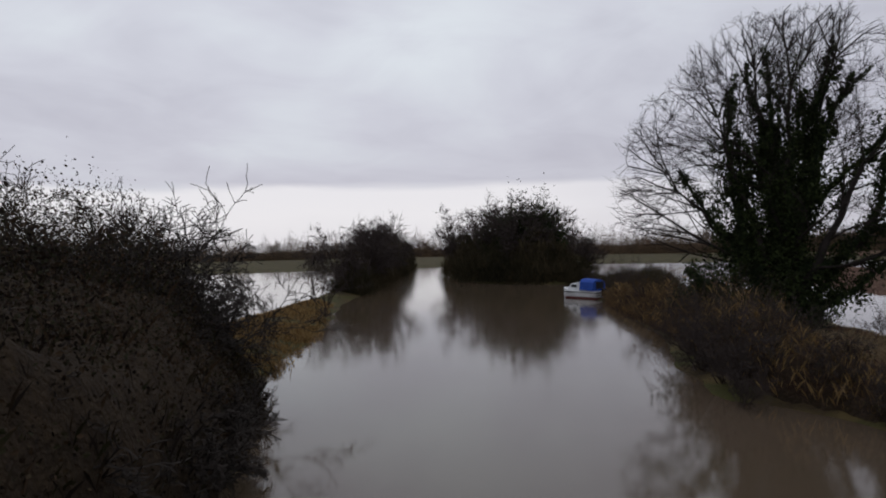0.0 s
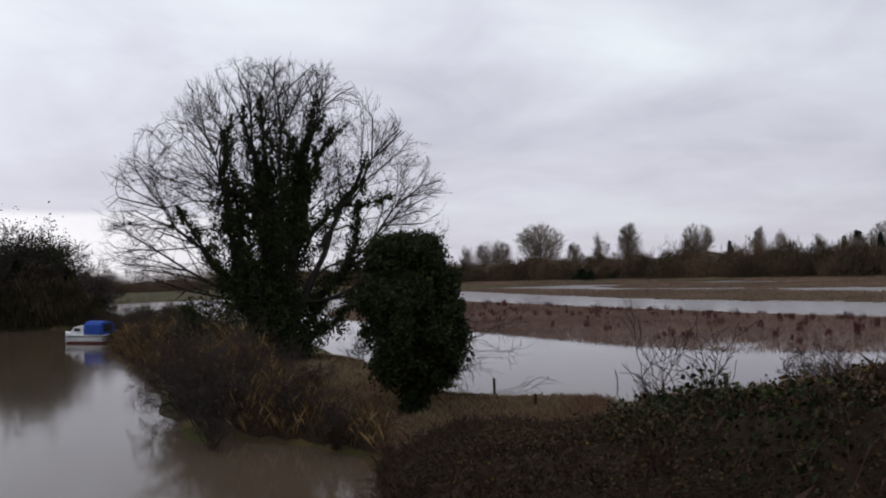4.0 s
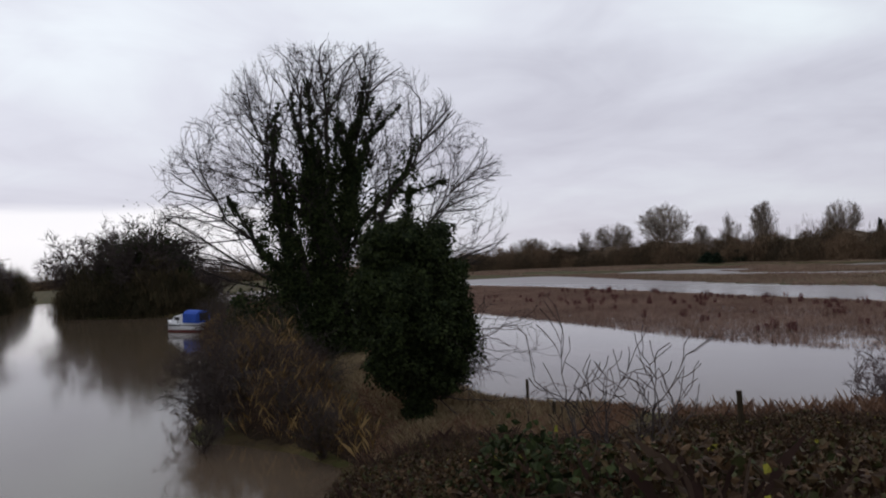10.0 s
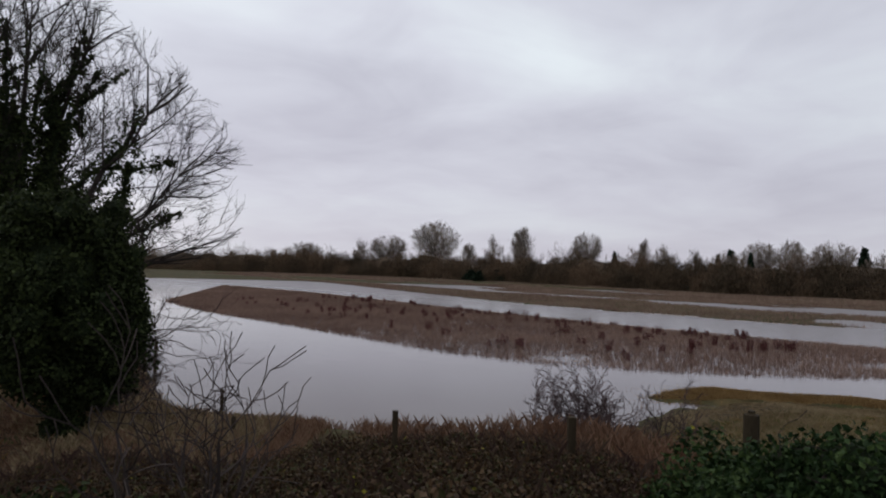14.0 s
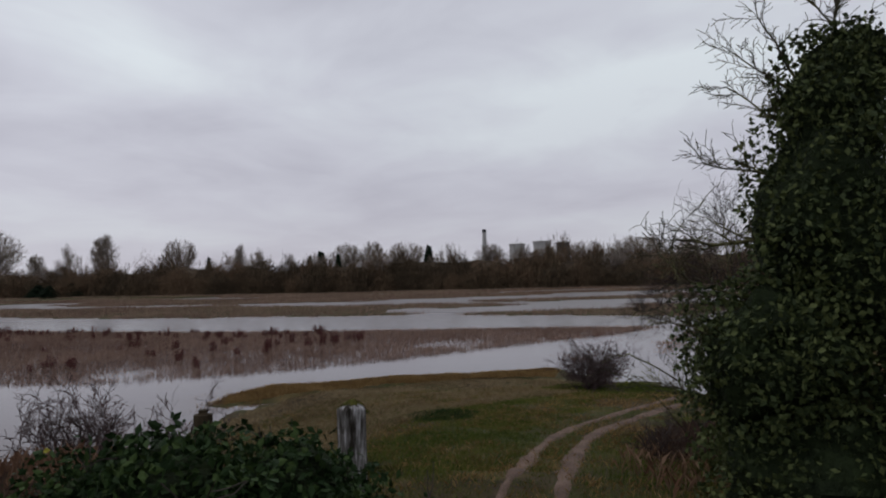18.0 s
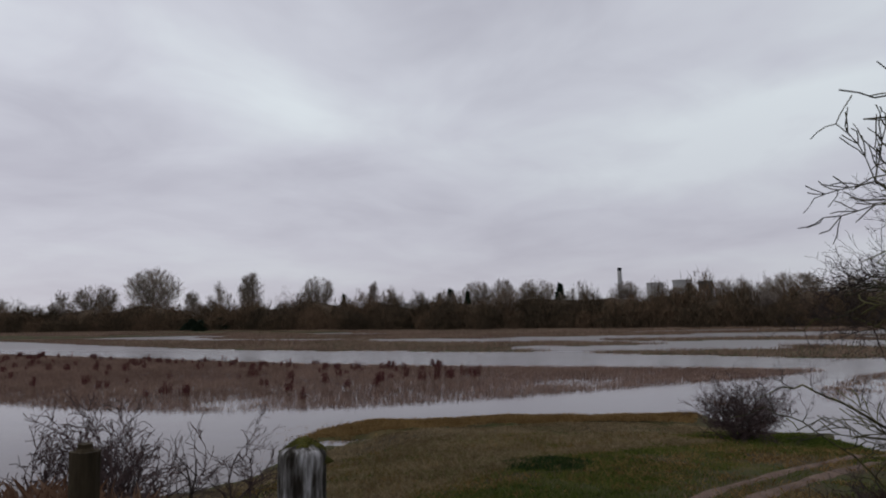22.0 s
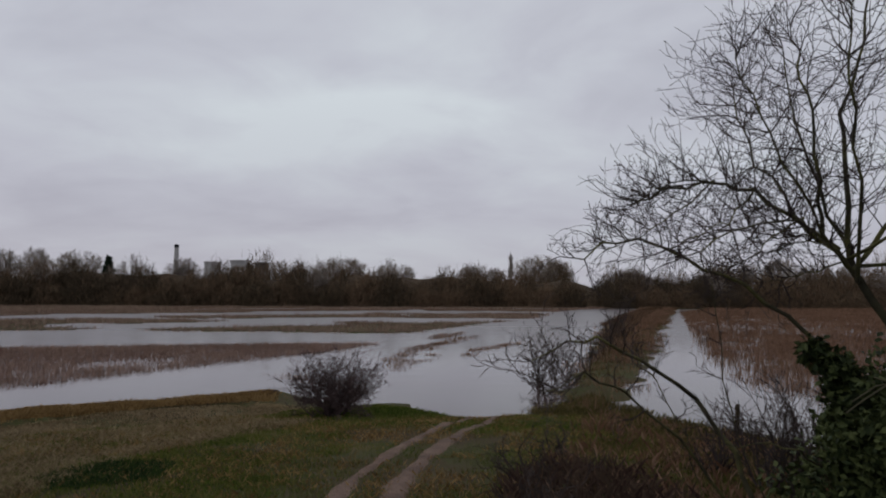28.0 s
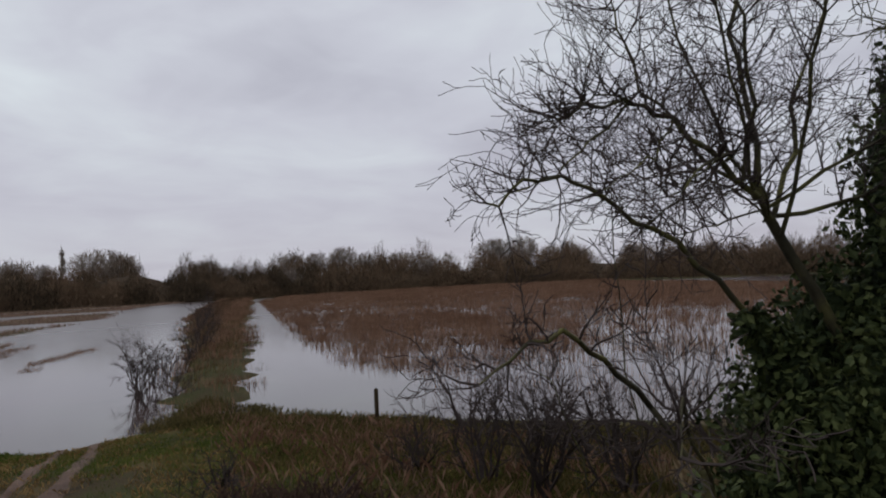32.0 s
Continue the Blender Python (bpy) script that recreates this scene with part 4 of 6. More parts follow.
def plant(kind, x, y, size=1.0, turn=0.0, which=0, wide=1.0):
    name, label = TREE_LABEL[kind]
    mt, me = KINDS[kind][which % len(KINDS[kind])][:2]
    ob = thing(name, label, "tree", "trees of the far wood", at=Matrix.Translation((x, y, max(0.0, land_at(x, y)) - 0.1)) @ Matrix.Rotation(turn, 4, "Z") @ Matrix.Diagonal((size * wide, size * wide, size, 1)))
    for nm, m in (("trunk", mt), ("crown", me)):
        p = new(nm, m)
        p.parent = ob
    return ob


def plant_to(kind, x, y, height, width, which=0):
    """A far tree of a wanted height and crown width."""
    top, wide = KINDS[kind][which % len(KINDS[kind])][2:]
    return plant(kind, x, y, height / top, which * 1.7 + x, which, width / wide * top / height)


def thicket_mesh(seed, wide=5.0, tall=8.5, n=2600):
    """A domed mass of bare twigs."""
    nr = np.random.default_rng(seed)
    d = unit(nr, n)
    d[:, 2] = np.abs(d[:, 2])
    k = (1 - 0.55 * nr.random(n) ** 1.6) * (1 + 0.16 * np.sin(d[:, 0] * 6 + seed) * np.cos(d[:, 1] * 5) + 0.10 * np.sin(d[:, 2] * 9 + d[:, 0] * 8))
    p = d * k[:, None] * np.array([wide, wide, tall])
    p[: n // 4, 2] *= nr.random(n // 4)
    me = blade_mesh("thicket", p - np.array([0, 0, 0.7]), 1.3, 0.11, nr, 0.9, 3, 0.4, False)
    me.materials.append(M_WOOD)
    return me


THICKETS = [thicket_mesh(s) for s in (1, 2, 3, 4)]
DARK_THICKETS = [me.copy() for me in THICKETS]
for me in DARK_THICKETS:
    me.materials[0] = M_BANKWOOD
WOOD_EDGE = [(-420, 330), (-230, 400), (-90, 440), (40, 430), (120, 350), (170, 272), (190, 214), (197, 160), (198, 100), (196, 40), (193, -42), (186, -92), (172, -132), (146, -166), (110, -190), (40, -190), (5, -150)]
rng = random.Random(21)


def thicket(x, y, s, sz, label, group, meshes=THICKETS):
    ob = tagged(new("thicket", meshes[rng.randrange(4)]), label, "thicket", group)
    ob.matrix_basis = Matrix.Translation((x, y, max(0.0, land_at(x, y)) - 0.1)) @ Matrix.Rotation(rng.uniform(0, 6.3), 4, "Z") @ Matrix.Diagonal((s, s, sz, 1))
    return ob


edge_pts = []
for (x0, y0), (x1, y1) in zip(WOOD_EDGE, WOOD_EDGE[1:]):
    span = math.hypot(x1 - x0, y1 - y0)
    for i in range(int(span / 6.5)):
        k = i * 6.5 / span
        edge_pts.append((x0 + (x1 - x0) * k, y0 + (y1 - y0) * k))
rest = []
count = 0
for i, (x, y) in enumerate(edge_pts):
    away = Vector((x - 20, y, 0)).normalized()
    for row in range(3):
        s = rng.uniform(0.8, 1.25)
        px, py = x + away.x * row * 8 + rng.uniform(-2.5, 2.5), y + away.y * row * 8 + rng.uniform(-2.5, 2.5)
        sz = s * rng.uniform(0.7, 1.1) * (0.84, 1.14, 1.36)[row] * (1.4 if y > 290 else 1.0)
        if row < 2 and x > 165 and y > -130 and count < 230:
            count += 1
            thicket(px, py, s, sz, "dense brown leafless scrub along the wood edge", "scrub of the wood edge")
        else:
            rest.append((px, py, s, sz, rng.uniform(0, 6.3)))
    if i % 3 == 0:
        d = rng.uniform(8, 24)
        plant_to("multi", x + away.x * d + rng.uniform(-3, 3), y + away.y * d + rng.uniform(-3, 3), rng.uniform(9, 13.5), rng.uniform(8, 12), rng.randrange(3))
co = np.zeros((len(THICKETS[0].vertices), 3), np.float32)
cloud, tris = [], []
for n, (px, py, s, sz, turn) in enumerate(rest):
    me = THICKETS[n % 4]
    me.vertices.foreach_get("co", co.ravel())
    half = co.reshape(-1, 3, 3)[:: 2 if px > 60 and py < 0 else 7].reshape(-1, 3)
    c, sn = math.cos(turn), math.sin(turn)
    cloud.append(np.stack([px + s * (half[:, 0] * c - half[:, 1] * sn), py + s * (half[:, 0] * sn + half[:, 1] * c), half[:, 2] * sz], 1))
cloud = np.concatenate(cloud)
q = np.arange(len(cloud) // 3)[:, None] * 3
far_wood = solid("far_woodland", mesh_np("far_woodland", cloud, np.concatenate([q, q + 1, q + 2], 1)), M_WOOD)
# the unbroken undergrowth inside the wood
ridge = []
for x, y in edge_pts:
    away = Vector((x - 20, y, 0)).normalized()
    h = (7.8 + 1.4 * float(wobble(np.array([x]), np.array([y]), 13.0, 3.0)[0]) + 1.2 * float(wobble(np.array([x]), np.array([y]), 4.0, 5.0)[0])) * (0.75 if y > 290 else 0.62 if y < -90 else 1.0)
    ridge.append([(x + away.x * o, y + away.y * o, h * k - 0.3) for o, k in ((4, 0.0), (5, 0.45), (7, 0.8), (10, 1.0), (15, 0.95), (20, 0.6), (24, 0.0))])
ridge = np.array(ridge)
q = (np.arange(len(ridge) - 1)[:, None] * 7 + np.arange(6)[None]).ravel()[:, None]
under = solid("wood_undergrowth", mesh_np("wood_undergrowth", ridge.reshape(-1, 3), np.concatenate([q, q + 7, q + 8, q + 1], 1), True), M_UNDERWOOD)
tagged(under, "dense brown undergrowth inside the leafless woodland", "undergrowth", kind="stuff")
tagged(far_wood, "brown leafless woodland closing off the flooded meadow", "woodland", kind="stuff")
plant_to("round", 256, 227.5, 27.0, 23.5)
plant_to("poplar", 254.5, 174, 22.6, 10.5)
plant_to("conifer", 272, 48.5, 15.4, 9.0)
plant("column", 640, -235, 1.75)
GREENS = ((236.0, 79.5, 13.4, 6.5), (233.0, 72.0, 12.2, 5.5), (231.3, 77.0, 12.8, 7.0), (228.0, 80.0, 11.5, 6.0), (222.5, 113.0, 11.8, 4.6), (239.0, 2.3, 12.6, 4.4), (192.2, 151.0, 4.2, 9.0), (195.0, 142.0, 4.6, 10.0), (190.5, 146.0, 3.8, 8.0), (200.9, 76.8, 3.6, 7.0), (199, 12, 3.6, 8.0), (188, -80, 4.0, 9.0), (204, 180, 4.2, 10.0))
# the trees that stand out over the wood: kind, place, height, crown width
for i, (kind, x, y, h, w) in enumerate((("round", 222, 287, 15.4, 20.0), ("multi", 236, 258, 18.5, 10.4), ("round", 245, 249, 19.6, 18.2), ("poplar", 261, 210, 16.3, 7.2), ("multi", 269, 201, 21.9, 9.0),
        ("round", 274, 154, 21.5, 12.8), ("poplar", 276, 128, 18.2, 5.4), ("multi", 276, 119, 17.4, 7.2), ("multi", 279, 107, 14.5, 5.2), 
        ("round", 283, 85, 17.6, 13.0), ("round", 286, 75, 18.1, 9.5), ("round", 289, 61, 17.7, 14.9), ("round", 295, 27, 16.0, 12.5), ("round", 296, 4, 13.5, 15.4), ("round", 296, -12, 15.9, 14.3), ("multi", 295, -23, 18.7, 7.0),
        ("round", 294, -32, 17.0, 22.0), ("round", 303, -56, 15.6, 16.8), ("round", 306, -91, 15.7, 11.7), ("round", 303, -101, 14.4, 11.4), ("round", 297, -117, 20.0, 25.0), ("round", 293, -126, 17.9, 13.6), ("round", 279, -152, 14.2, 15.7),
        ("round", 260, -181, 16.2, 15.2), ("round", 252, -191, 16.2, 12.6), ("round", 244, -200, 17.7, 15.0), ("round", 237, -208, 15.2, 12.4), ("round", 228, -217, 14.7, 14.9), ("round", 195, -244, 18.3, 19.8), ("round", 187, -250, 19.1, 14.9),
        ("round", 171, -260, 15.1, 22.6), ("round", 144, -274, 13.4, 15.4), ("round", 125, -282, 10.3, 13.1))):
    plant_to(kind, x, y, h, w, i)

# dark evergreens in the wood: place, height, width
for i, (x, y, h, w) in enumerate(GREENS):
    plant_to("conifer", x, y, h, w, 1 if w > 5 else 0)

# ---- power station on the horizon ----


def cooling_tower(x, y, r, top, stuff=M_TOWER, tone="pale"):
    ob = thing("cooling_tower", tone + " concrete cooling tower on the horizon", "cooling tower", "power station towers", at=Matrix.Translation((x, y, 0)))
    bm = bmesh.new()
    prev = None
    rows = [(0, 1.45), (0.25, 1.22), (0.5, 1.04), (0.72, 0.96), (0.88, 0.97), (1.0, 1.02)]
    rings = []
    for k, w in rows:
        rings.append([bm.verts.new((math.cos(i * math.pi / 14) * r * w, math.sin(i * math.pi / 14) * r * w, k * top)) for i in range(28)])
    for a, b in zip(rings, rings[1:]):
        for i in range(28):
            bm.faces.new((a[i], a[(i + 1) % 28], b[(i + 1) % 28], b[i]))
    part("shell", bm, stuff, ob, smooth=True)
    rim = bmesh.new()
    bmesh.ops.create_cone(rim, cap_ends=False, segments=28, radius1=r * 1.05, radius2=r * 1.05, depth=top * 0.05)
    bmesh.ops.translate(rim, vec=(0, 0, top * 0.985), verts=rim.verts)
    part("rim", rim, stuff, ob)


CHX, CHY = 1200, 128
cooling_tower(1150, 68.6, 13.0, 51)
cooling_tower(1150, 28, 14.5, 54)
cooling_tower(1150, -6, 11.0, 51, M_DARKTOWER, "dark streaked")
chim = thing("chimney", "tall slender concrete power station chimney", "chimney", at=Matrix.Translation((CHX, CHY, 0)))
part_bm = bmesh.new()
bmesh.ops.create_cone(part_bm, cap_ends=True, segments=20, radius1=5.2, radius2=3.3, depth=78, matrix=Matrix.Translation((0, 0, 39)))
part("shaft", part_bm, M_TOWER, chim)
part_bm = bmesh.new()
bmesh.ops.create_cone(part_bm, cap_ends=True, segments=20, radius1=3.6, radius2=3.6, depth=5, matrix=Matrix.Translation((0, 0, 78)))
part("crown_band", part_bm, M_DARK, chim)

# ---- boat ----


def cabin_cruiser():
    at = Matrix.Translation((17.6, 63.6, 0)) @ Matrix.Rotation(radians(30), 4, "Z") @ Matrix.Scale(0.88, 4)
    ob = thing("cabin_cruiser", "small white cabin cruiser with blue canvas canopy, moored", "boat", at=at)
    # bow towards +y
    rows = [(-2.6, 0.98, 0.0), (-1.2, 1.08, 0.0), (0.4, 1.06, 0.03), (1.7, 0.82, 0.1), (2.6, 0.42, 0.2), (3.1, 0.04, 0.32)]
    bm = bmesh.new()
    rings = []
    for y, w, lift in rows:
        rings.append([bm.verts.new(v) for v in ((-w, y, 0.78 + lift), (-w * 0.93, y, 0.25), (-w * 0.55, y, -0.25), (w * 0.55, y, -0.25), (w * 0.93, y, 0.25), (w, y, 0.78 + lift))])
    for a, b in zip(rings, rings[1:]):
        for i in range(5):
            bm.faces.new((a[i], a[i + 1], b[i + 1], b[i]))
        bm.faces.new((a[5], a[0], b[0], b[5]))
    bm.faces.new(rings[0][::-1])
    part("hull", bm, M_WHITE, ob, "white moulded hull")
    part("rubbing_strake", box(2.2, 5.0, 0.07, (0, -0.3, 0.66), 0.02), M_DARK, ob)
    part("waterline_band", box(2.0, 4.6, 0.16, (0, -0.4, 0.08), 0.02), M_RED, ob, "red painted waterline")
    cab = bmesh.new()
    lo = [(-0.9, -0.2, 0.8), (0.9, -0.2, 0.8), (0.62, 2.1, 0.88), (-0.62, 2.1, 0.88)]
    hi = [(-0.78, 0.0, 1.75), (0.78, 0.0, 1.75), (0.55, 1.5, 1.5), (-0.55, 1.5, 1.5)]
    vs = [cab.verts.new(v) for v in lo + hi]
    for i in range(4):
        cab.faces.new((vs[i], vs[(i + 1) % 4], vs[4 + (i + 1) % 4], vs[4 + i]))
    cab.faces.new(vs[4:])
    bmesh.ops.bevel(cab, geom=cab.edges[:], offset=0.05, segments=2, affect="EDGES")
    part("cabin", cab, M_WHITE, ob)
    for sx in (-1, 1):
        win = part("window", box(0.02, 0.95, 0.3, (sx * 0.79, 0.75, 1.3), 0.008, Matrix.Rotation(sx * -0.12, 4, "Y") @ Matrix.Rotation(sx * 0.16, 4, "Z")), M_DARK, ob)
        win.location = (0, 0, 0)
    can = bmesh.new()
    n = 7
    ring_a, ring_b = [], []
    for i in range(n + 1):
        t = math.pi * i / n
        x, z = -math.cos(t) * 0.95, 0.9 + math.sin(t) ** 0.4 * 1.2
        ring_a.append(can.verts.new((x, -2.2, z - 0.06)))
        ring_b.append(can.verts.new((x * 0.94, -0.2, z + 0.02)))
    for i in range(n):
        can.faces.new((ring_a[i], ring_a[i + 1], ring_b[i + 1], ring_b[i]))
    can.faces.new(ring_a[::-1])
    can.faces.new(ring_b)
    part("canopy", can, M_BLUE, ob, "blue canvas canopy")
    # flat dark panel painted as the shade inside the canopy's open end
    part("canopy_opening", box(1.1, 0.03, 0.75, (0.1, -2.22, 1.42), 0.01), M_DARK, ob, "dark panel for the shaded canopy opening")
    part("transom", box(1.9, 0.06, 0.5, (0, -2.63, 0.55), 0.01), M_WHITE, ob)
    part("outboard_motor", box(0.36, 0.42, 0.75, (0.05, -2.85, 0.7), 0.08), M_DARK, ob, "black outboard motor")
    part("windscreen", box(1.35, 0.03, 0.34, (0, 1.62, 1.28), 0.01, Matrix.Rotation(0.9, 4, "X")), M_DARK, ob).location = (0, 0, 0)


cabin_cruiser()

# ---- posts ----


def square_post():
    x, y = 18.42, 0.42
    z = land_at(x, y) - 0.15
    ob = thing("gate_post", "thick weathered oak gate post with mossy top", "post", at=Matrix.Translation((x, y, z)) @ Matrix.Rotation(radians(30), 4, "Z"))
    h = 3.17 - z
    bm = bmesh.new()
    rings, n = [], 28
    for k in range(46):
        zz = (h - 0.1) * (k / 34) if k <= 34 else h - 0.1 + 0.1 * math.sin((k - 34) / 11 * math.pi / 2)
        over = max(0.0, zz - h + 0.1) / 0.1
        ring = []
        for i in range(n):
            a = 2 * math.pi * (i + 0.5) / n
            c, s = math.cos(a), math.sin(a)
            r = 0.13 / (abs(c) ** 3.6 + abs(s) ** 3.6) ** (1 / 3.6)
            r *= 1 - 0.55 * min(1.0, over) ** 5
            crack = abs(noise.noise(Vector((c * 5.5, s * 5.5, zz * 0.9))))
            r -= 0.022 * max(0.0, 1 - crack * 9) + 0.006 * noise.noise(Vector((c * 14, s * 14, zz * 1.4)))
            ring.append(bm.verts.new((c * r, s * r, zz - 0.03 * over * (c * 0.6 + 0.5))))
        rings.append(ring)
    for a, b in zip(rings, rings[1:]):
        for i in range(n):
            bm.faces.new((a[i], a[(i + 1) % n], b[(i + 1) % n], b[i]))
    bm.faces.new(rings[-1])
    part("shaft", bm, M_POST, ob, smooth=True)
    cap = blob("moss", (0.112, 0.116, 0.085), random.Random(2), 3, 0.3, 2.4)
    bmesh.ops.translate(cap, vec=(0.008, -0.008, h - 0.07), verts=cap.verts)
    part("moss_cap", cap, M_MOSS, ob, "yellow-green moss", smooth=True)
    nr = np.random.default_rng(6)
    d = unit(nr, 1800)
    d[:, 2] = np.abs(d[:, 2])
    tuft = d * np.array([0.117, 0.121, 0.09]) + np.array([0.008, -0.008, h - 0.07])
    solid("moss_tuft", leaf_mesh("moss_tuft", tuft, 0.005, nr, 0.0, 1.6), M_MOSS, ob, "fine moss sprigs")
    return ob


def round_post(x, y, top, r=0.09, label="round-topped dark timber fence post", square=False):
    z = land_at(x, y) - 0.15
    ob = thing("fence_post", label, "post", "fence posts on the bank", at=Matrix.Translation((x, y, z)))
    h = top - z
    bm = bmesh.new()
    bmesh.ops.create_cone(bm, cap_ends=True, segments=4 if square else 12, radius1=r * 1.05, radius2=r, depth=h, matrix=Matrix.Translation((0, 0, h / 2)))
    if not square:
        top_face = [f for f in bm.faces if f.normal.z > 0.9]
        bmesh.ops.bevel(bm, geom=[e for e in top_face[0].edges], offset=r * 0.5, segments=3, affect="EDGES")
    bmesh.ops.subdivide_edges(bm, edges=[e for e in bm.edges if e.calc_length() > 0.4], cuts=4)
    for v in bm.verts:
        v.co += Vector(noise.noise_vector(v.co * 9 + Vector((x, y, 0)))) * 0.007
    part("shaft", bm, M_POLE, ob)
    return ob


square_post()
round_post(18.3, 1.88, 3.12, 0.088)
round_post(18.06, 4.06, 2.72, 0.07, "grey square timber fence post in brambles", True)
round_post(17.52, 6.82, 2.43, 0.06, "thin timber fence post at the water", True)
for x, y, top, r in ((20.9, 17.6, 0.9, 0.05), (19.0, 13.8, 1.0, 0.05), (23.5, 27.4, 1.3, 0.07), (22.4, 26.0, 1.2, 0.06), (32.3, -11.6, 0.9, 0.05), (24.5, -8.5, 1.35, 0.07)):
    round_post(x, y, top, r, "short grey timber stake near the shore")

# ---- track ----


def track_line(x):
    return sum(np.interp(x + o, [18, 21, 24.3, 27, 28.3, 30, 33, 36.6, 40], [-1.1, -1.2, -1.42, -1.95, -2.5, -3.2, -4.85, -6.7, -8.4]) for o in (-0.8, -0.4, 0, 0.4, 0.8)) / 5


for k, off in enumerate((-0.34, 0.34)):
    t = np.linspace(0, 1, 70)
    cx = 18.6 + 18.2 * t
    cy = track_line(cx)
    dx, dy = np.gradient(cx), np.gradient(cy)
    nrm = np.hypot(dx, dy)
    ox, oy = -dy / nrm, dx / nrm
    w = (0.20 - 0.05 * k + 0.04 * np.sin(t * 31 + k) + 0.03 * np.sin(t * 83 + k) + 0.02 * np.sin(t * 191)) * np.clip(t * 6, 0.1, 1)
    lift = 0.03 * np.clip(t * 8, 0, 1)
    rows = []
    for s in (-1, -0.4, 0.4, 1):
        x, y = cx + ox * (off + s * w), cy + oy * (off + s * w)
        rows.append(np.stack([x, y, land(x, y) + (lift if abs(s) < 1 else -0.02)], 1))
    v = np.stack(rows, 1).reshape(-1, 3)
    i = (np.arange(69)[:, None] * 4 + np.arange(3)[None]).ravel()[:, None]
    ob = solid("dirt_track", mesh_np("dirt_track", v, np.concatenate([i, i + 4, i + 5, i + 1], 1), True), M_TRACK)
    tagged(ob, "trodden brown earth rut in the grass", "track", "ruts of the track", "structure")
# ---- river bank growth ----


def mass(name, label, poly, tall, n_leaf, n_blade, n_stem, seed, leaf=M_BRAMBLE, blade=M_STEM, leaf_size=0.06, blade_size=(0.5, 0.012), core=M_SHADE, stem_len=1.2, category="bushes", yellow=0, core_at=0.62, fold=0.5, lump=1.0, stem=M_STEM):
    """Dense low growth over an outline: a dark sheet coloured as its shaded inside, leaves, dead blades and arching
    stems. tall(x, y): its height.
    """
    nr, rng = np.random.default_rng(seed), random.Random(seed)
    ob = thing(name, label, category, kind="stuff")
    p = np.asarray(poly, float)
    lo, hi = p.min(0), p.max(0)
    step = max(0.22, (hi - lo).max() / 110)
    xs, ys = np.arange(lo[0], hi[0] + step, step), np.arange(lo[1], hi[1] + step, step)
    X, Y = np.meshgrid(xs, ys, indexing="ij")
    fx, fy = X.ravel(), Y.ravel()

    def top(x, y, fine=1.0):
        d = shore_distance(poly, x, y)
        return tall(x, y) * np.clip(d / 0.9, 0, 1) ** 0.6 * (1 + fine * lump * (0.22 * wobble(x, y, 0.45, seed) + 0.2 * wobble(x, y, 1.5, seed + 2.0)) + max(0.0, lump - 1) * 0.3 * wobble(x, y, 3.2, seed + 4.0))

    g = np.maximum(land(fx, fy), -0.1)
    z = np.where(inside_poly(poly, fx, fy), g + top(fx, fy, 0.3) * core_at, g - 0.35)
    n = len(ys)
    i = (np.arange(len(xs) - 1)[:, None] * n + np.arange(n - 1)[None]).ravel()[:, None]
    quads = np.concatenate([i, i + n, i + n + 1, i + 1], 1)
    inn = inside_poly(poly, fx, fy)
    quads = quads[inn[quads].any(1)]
    # this sheet's dark colour stands for the shade between leaves and stems
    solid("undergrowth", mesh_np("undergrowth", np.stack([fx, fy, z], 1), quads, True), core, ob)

    def places(n, power):
        xy = scatter(poly, n, nr)
        t = top(xy[:, 0], xy[:, 1])
        g = np.maximum(land(xy[:, 0], xy[:, 1]), -0.1)
        return np.stack([xy[:, 0], xy[:, 1], g + t * (fold + (1.01 - fold) * nr.random(n) ** power)], 1), t

    if n_leaf:
        pts, _ = places(n_leaf, 0.8)
        solid("leaves", leaf_mesh("leaves", pts, leaf_size, nr, 0.2), leaf, ob)
    if yellow:
        pts, _ = places(yellow, 0.3)
        solid("yellow_leaves", leaf_mesh("yellow_leaves", pts, leaf_size * 1.1, nr, 0.2), M_YELLOW, ob)
    if n_blade:
        pts, t = places(n_blade, 0.8)
        pts[:, 2] -= 0.3 * t
        solid("dead_stalks", blade_mesh("dead_stalks", pts, blade_size[0], blade_size[1], nr, 0.9, 3, 0.1), blade, ob)
    if n_stem:
        xy = scatter(poly, n_stem, nr)
        t = top(xy[:, 0], xy[:, 1])
        g = np.maximum(land(xy[:, 0], xy[:, 1]), -0.1)
        segs = []
        for (x, y), h, gz in zip(xy, t, g):
            q = Vector((x, y, gz + h * 0.35))
            a = rng.uniform(0, 6.3)
            d = Vector((math.cos(a) * 0.5, math.sin(a) * 0.5, 1)).normalized()
            ln = stem_len * rng.uniform(0.6, 1.3)
            for k in range(6):
                d = (d + Vector((math.cos(a) * 0.22, math.sin(a) * 0.22, -0.30)) + Vector((rng.gauss(0, 0.1), rng.gauss(0, 0.1), rng.gauss(0, 0.1)))).normalized()
                e = q + d * ln / 6
                segs.append((q, e, 0.007 - 0.0008 * k, 0.0062 - 0.0008 * k))
                q = e
        solid("arching_stems", tubes("arching_stems", segs, 3), stem, ob)
    return ob


BRAMBLES = [(7.7, -0.1), (12.4, -0.1), (13.6, 1.1), (16.4, 1.5), (18.2, 2.4), (19.6, 5.0), (19.4, 8.0), (17.6, 10.2), (16.6, 12.8), (14.6, 14.0), (13.1, 13.9), (12.2, 12.4), (10.4, 9.6), (7.5, 3.4)]
